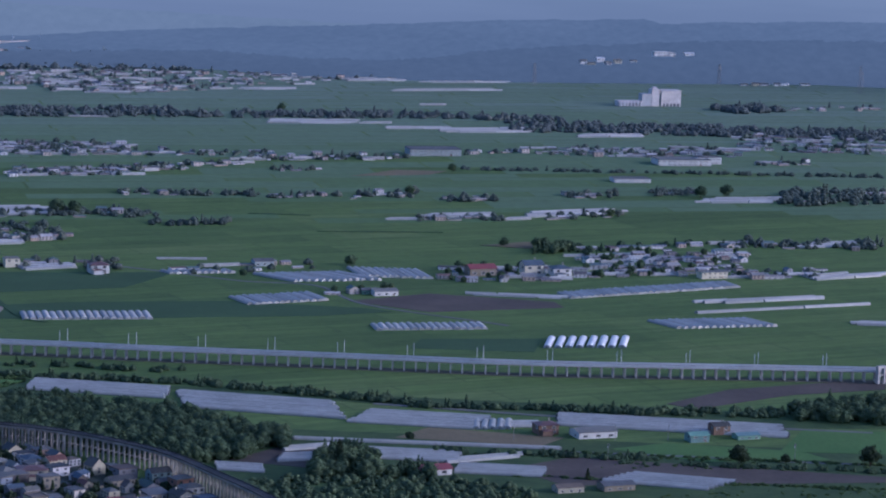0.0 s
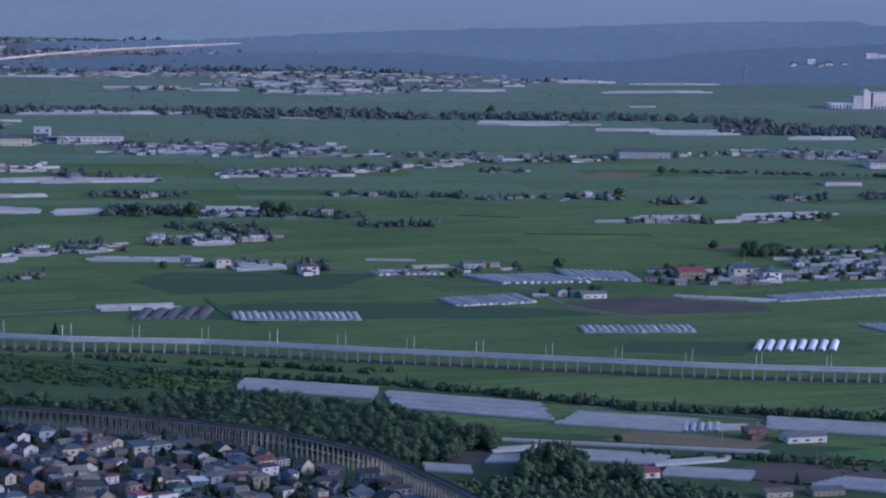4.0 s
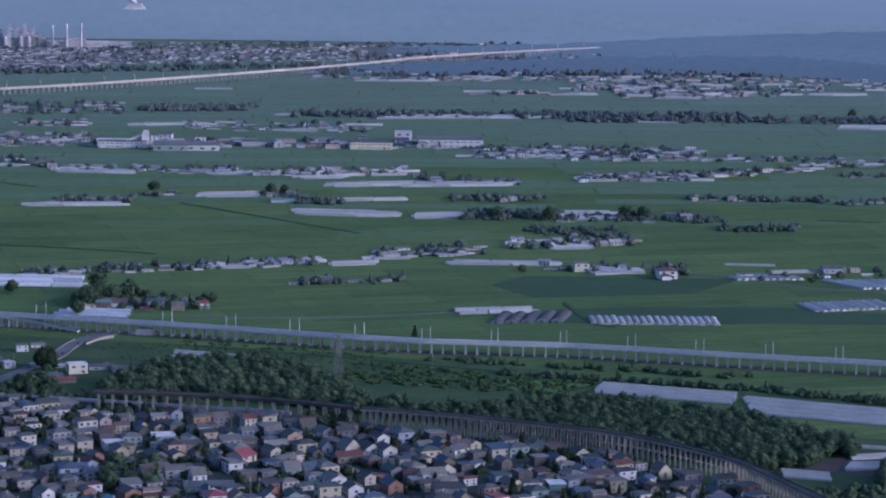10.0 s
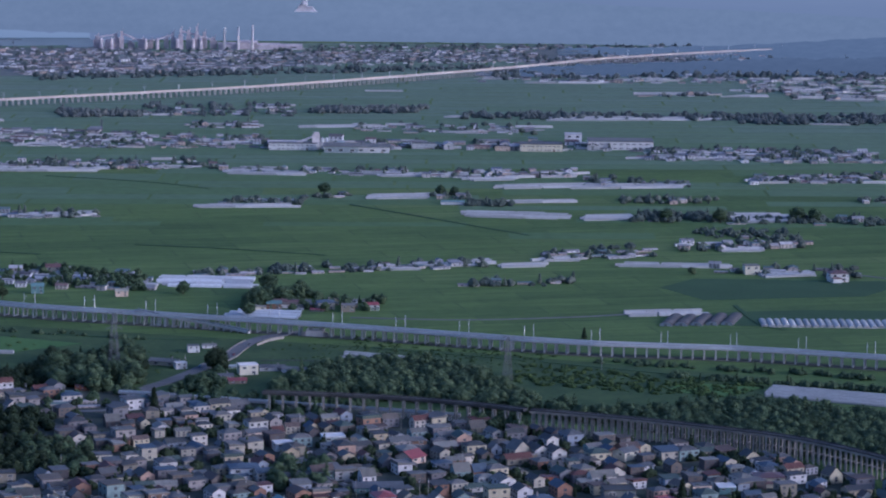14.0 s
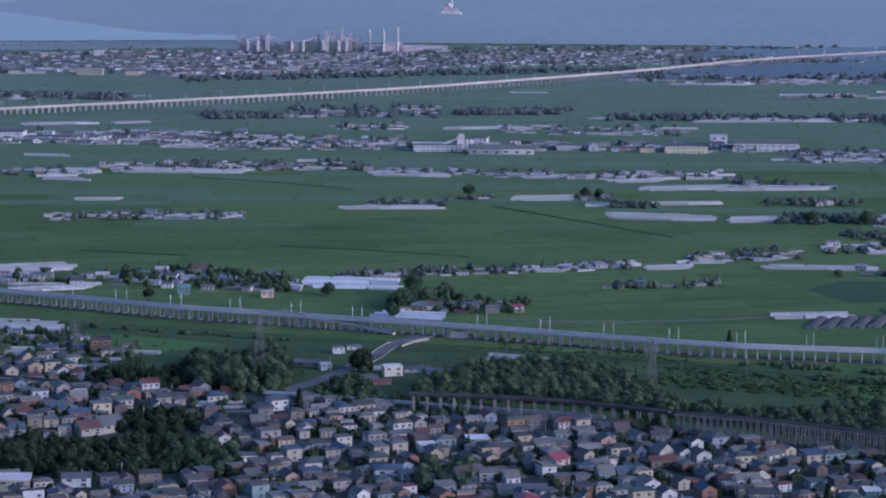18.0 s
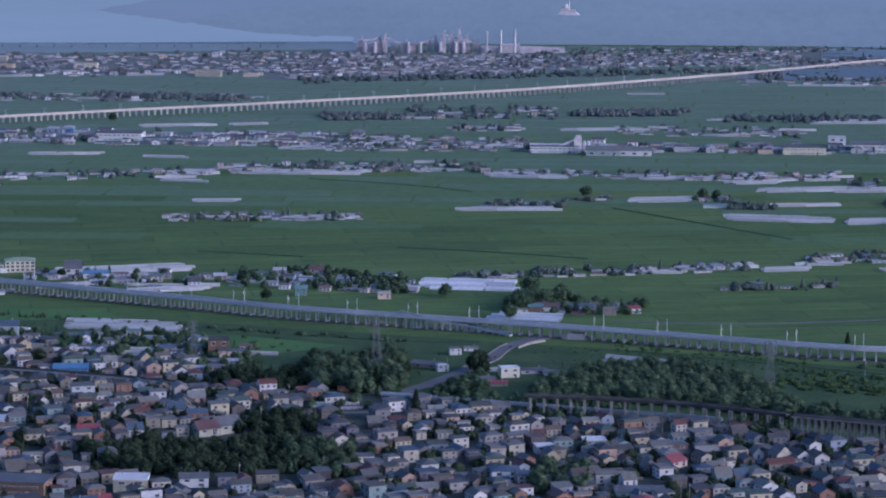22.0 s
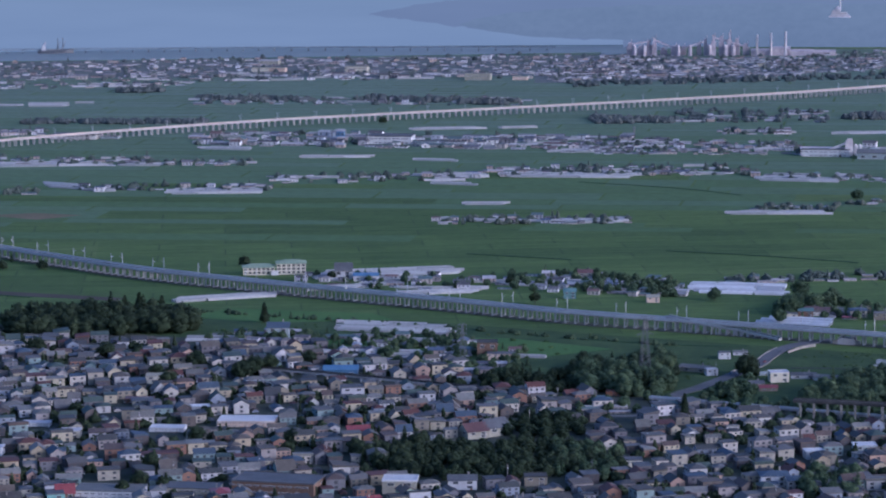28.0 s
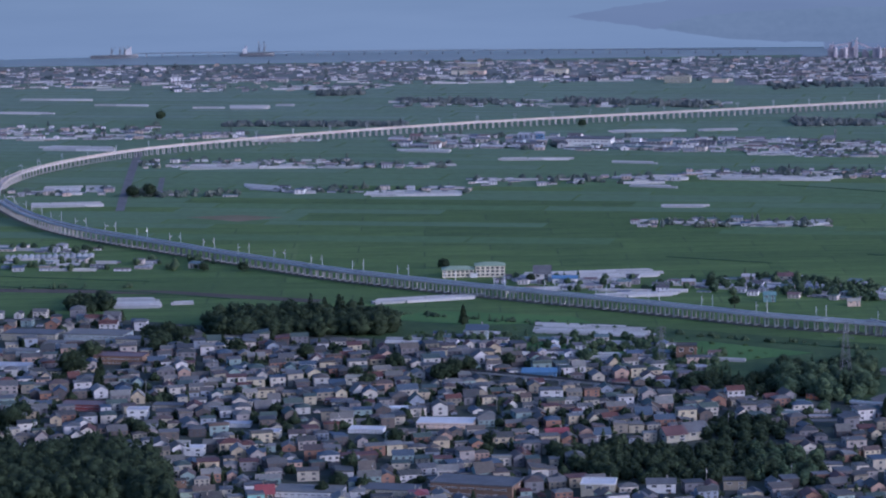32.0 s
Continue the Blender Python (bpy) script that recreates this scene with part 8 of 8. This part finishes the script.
for x, y, turn, st, wl, rf, sz, tl, ln in ((-183.2, 2223, 0.2, "box", "white", "slate", 0.85, 0.95, 1.0), (-173, 2240, 0.15, "low", "white", "steel_grey", 0.8, 0.9, 1.0), (-187, 2158, 0.35, "box", "white", "white", 0.8, 0.95, 1.0),
                                            (-199, 2172, -0.3, "low", "beige", "steel_grey", 1.2, 0.85, 1.35), (-138.5, 2141, 0.3, "box", "cream", "white", 1.15, 1.0, 1.15), (-154, 2121, 0.25, "low", "tan", "slate", 1.0, 0.9, 1.0),
                                            (-143.5, 2107, 0.2, "low", "tan", "red", 0.95, 0.9, 1.0), (-122, 2156, 0.1, "low", "grey", "slate", 1.05, 0.85, 1.3), (-105, 2149, -0.2, "low", "grey", "steel_grey", 1.05, 0.85, 1.3), (-150.8, 2163, 0.2, "low", "pale_blue", "pale_blue", 0.6, 0.9, 1.0)):
    house(x, y, turn, st, wl, rf, sz, tl, "by the railway crossing", "farm buildings of the plain", ln)
    taken.append((x, y, 6.0))
for x, y, sz in ((-161, 2158, 1.7), (-163.5, 2152, 1.5), (-158, 2151, 1.35)):
    tree(x, y, sz, None, "by the town road", 1.25)
wood("woodland", in_polygon([(-180, 2098), (-170, 2134), (-158, 2141), (-150, 2090), (-158, 2063), (-186, 2062)], 9.0), M["leaf"], "dark trees between the road and the town", 0.6, 1.1, 0.1)
portal = thing("gantry_tower", 830.9, 2068.7, 0.3, "pale concrete gantry tower beside the railway viaduct", "tower")
for u in (-2.6, 2.6):
    part("column", Shape().box(u, 0, 0, 1.6, 3.0, 13.5).mesh("column", M["pier_concrete"]), portal)
part("crossbeam", Shape().box(0, 0, 11.8, 7.6, 2.6, 1.6).box(0, 0, 6.0, 3.6, 2.0, 1.2).mesh("crossbeam", M["pier_concrete"]), portal)
abut = thing("abutment", -97.7, 2294.0, -0.1, "pale concrete abutment under the railway viaduct", "abutment")
part("wall", Shape().box(0, 0, 0, 13, 9.5, 5.0).mesh("wall", M["pier_concrete"]), abut)
part("wing_wall", Shape().box(8.0, -2, 0, 4.0, 4, 3.2).box(-8.0, -2, 0, 4.0, 4, 3.2).mesh("wing_wall", M["old_concrete"]), abut)

# ---- the town ----
def town(poly, holes, turn, pitch_x, pitch_y, near_y, seed, skip=0.13, garden=0.68):
    """Rows of family houses along the streets of a district, with garden trees; houses nearer than near_y stand alone, the rest form one crowd."""
    r = np.random.default_rng(seed)
    c, s = math.cos(turn), math.sin(turn)
    cx, cy = sum(q[0] for q in poly) / len(poly), sum(q[1] for q in poly) / len(poly)
    reach = max(math.hypot(q[0] - cx, q[1] - cy) for q in poly)
    crowd, n = Crowd(), int(reach / pitch_x) + 2
    m = int(reach / pitch_y) + 2
    kinds = ["gable", "hip", "winged", "box", "mono", "steep", "low", "mono", "hip", "box", "gable", "winged", "box", "hip"]
    for j in range(-m, m):
        for i in range(-n, n):
            u = i * pitch_x + r.uniform(-3.0, 3.0) + (j % 2) * 5
            v = j * pitch_y + r.uniform(-3.0, 3.0) + (2.5 if j % 2 else -2.5)
            x, y = cx + u * c - v * s, cy + u * s + v * c
            if not inside(x, y, poly) or any(inside(x, y, h) for h in holes):
                continue
            if r.random() < skip:
                continue
            st, sz, tl = str(r.choice(kinds)), r.uniform(0.80, 1.34), r.uniform(0.82, 1.16)
            tn = turn + r.choice([0, 1, 2, 3]) * math.pi / 2 + r.uniform(-0.12, 0.12)
            wl, rf = str(r.choice(WALL_MIX)), str(r.choice(ROOF_MIX))
            if not clear_of(x, y, 4.9):
                continue
            if y < near_y:
                house(x, y, tn, st, wl, rf, sz, tl)
            else:
                crowd.house(x, y, tn, st, sz, tl)
            a = tn + math.pi / 2
            if r.random() < 0.5 and clear_of(x + 9.5 * math.cos(a), y + 9.5 * math.sin(a), 2.6):
                crowd.house(x + 9.5 * math.cos(a), y + 9.5 * math.sin(a), tn, "low", r.uniform(0.35, 0.6), 0.8)
            while r.random() < garden:
                a, d = r.uniform(0, 6.28), r.uniform(6.5, 10)
                gardens.append((x + d * math.cos(a), y + d * math.sin(a)))
    if crowd.v:
        crowd.finish("town_houses", "crowded family houses with pale walls and dark sheet roofs", "houses")


gardens = []


def car(x, y, turn, paint, label):
    ob = thing("car", x, y, turn, label, "car", "parked cars", "", 0.26)
    part("body", Shape().box(0, 0, 0.35, 4.3, 1.7, 0.55, 0, 0, 0.96).mesh("body", M[paint]), ob)
    part("cabin", Shape().box(-0.2, 0, 0.9, 2.5, 1.55, 0.55, 0, 0, 0.8).mesh("cabin", M["glass"]), ob)
    part("roof", Shape().box(-0.2, 0, 1.44, 1.95, 1.22, 0.06).mesh("roof", M[paint]), ob)
    for u in (-1.35, 1.35):
        for v in (-0.78, 0.78):
            s = Shape()
            s.v = [(u + 0.33 * math.cos(k * 0.7854), v + q, 0.33 + 0.33 * math.sin(k * 0.7854)) for q in (-0.1, 0.1) for k in range(8)]
            s.f = [(k, (k + 1) % 8, 8 + (k + 1) % 8, 8 + k) for k in range(8)] + [tuple(range(8))[::-1], tuple(range(8, 16))]
            s.k = [0] * 10
            wheel = part("wheel", s.mesh("wheel", M["dark_deck"]), ob)
            part("rim", Shape().box(u, v * 1.15, 0.2, 0.26, 0.04, 0.26).mesh("rim", M["steel"]), wheel)

WOODED = [[(-743, 2237), (-762, 2312), (-613, 2361), (-579, 2262)],
          [(-611, 1548), (-697, 1770), (-642, 1804), (-599, 1763), (-532, 1562)],
          [(-369, 1826), (-355, 1904), (-270, 1935), (-205, 1870), (-215, 1813), (-341, 1788)],
          [(-323, 1953), (-290, 2005), (-244, 1966), (-246, 1922), (-298, 1910)]]
TOWN = [(-967, 2228), (-747, 2236), (-583, 2242), (-497, 2250), (-365, 2178), (-345, 2085), (-195, 2049), (-161, 2034), (-62, 2002), (74, 1971), (134, 1937), (181, 1901), (232, 1851), (269, 1808), (286, 1762), (299, 1704), (-200, 1715), (-475, 1691), (-720, 1648)]
TOWN_EDGE = [(-1042, 2291), (-883, 2331), (-759, 2273), (-749, 2241), (-1011, 2221)]

car(-530.6, 1749.3, 1.51, 'grey', "silver-grey car parked in a town car park")
car(-525.9, 1750.1, 1.49, 'grey', "silver-grey car parked in a town car park")
car(-521.2, 1750.9, 1.50, 'blue', "blue car parked in a town car park")
car(-516.5, 1751.8, 1.46, 'blue', "blue car parked in a town car park")
car(-511.8, 1752.6, 1.54, 'white', "white car parked in a town car park")
car(-507.1, 1753.4, 1.48, 'red', "dark red car parked in a town car park")
car(-502.4, 1754.2, 1.47, 'grey', "silver-grey car parked in a town car park")
car(-497.7, 1755.0, 1.50, 'charcoal', "black car parked in a town car park")
car(-525.7, 1736.4, 1.50, 'blue', "blue car parked in a town car park")
car(-521.0, 1737.2, 1.54, 'charcoal', "black car parked in a town car park")
car(-516.4, 1738.0, 1.51, 'grey', "silver-grey car parked in a town car park")
car(-511.7, 1738.8, 1.49, 'blue', "blue car parked in a town car park")
car(-507.0, 1739.6, 1.52, 'white', "white car parked in a town car park")
car(-502.4, 1740.4, 1.47, 'white', "white car parked in a town car park")
car(-497.7, 1741.2, 1.45, 'blue', "blue car parked in a town car park")
car(-493.0, 1742.0, 1.53, 'white', "white car parked in a town car park")
car(-144.5, 2252.4, 1.33, 'slate', "dark grey car on the road to the viaduct")
car(-153.0, 2210.7, 1.40, 'red', "dark red car on the road to the viaduct")
car(-173.2, 2161.8, 1.20, 'blue', "blue car on the road to the viaduct")
field("car_park", [(-525, 1720), (-537, 1761), (-493, 1768), (-482, 1727)], M["asphalt"], "grey asphalt car park among the houses", 0.24)
WOODED.append([(-284, 2000), (-228, 1996), (-180, 2050), (-196, 2064), (-236, 2017), (-282, 2022)])
WOODED.append([(-525, 1720), (-537, 1761), (-493, 1768), (-482, 1727)])
wood("woodland", in_polygon([(-880, 2343), (-846, 2348), (-868, 2396), (-894, 2392)], 8.0), M["leaf_dark"], "dark trees at the edge of the town", 0.8, 1.4, 0.1)
wood("woodland", in_polygon([(-764, 2180), (-727, 2186), (-748, 2246), (-783, 2241)], 8.0), M["leaf_dark"], "dark trees beside the flat-topped halls", 0.8, 1.5, 0.2)
WOODED.append([(-764, 2180), (-727, 2186), (-748, 2246), (-783, 2241)])
town(TOWN, WOODED, radians(24), 12.8, 14.8, 1745, 11)
town(TOWN_EDGE, [], radians(10), 15.0, 22.0, 0, 12, 0.25)
wood("garden_trees", gardens, M["leaf_dark"], "small dark garden trees and shrubs between the houses", 0.42, 0.999, 0.2)
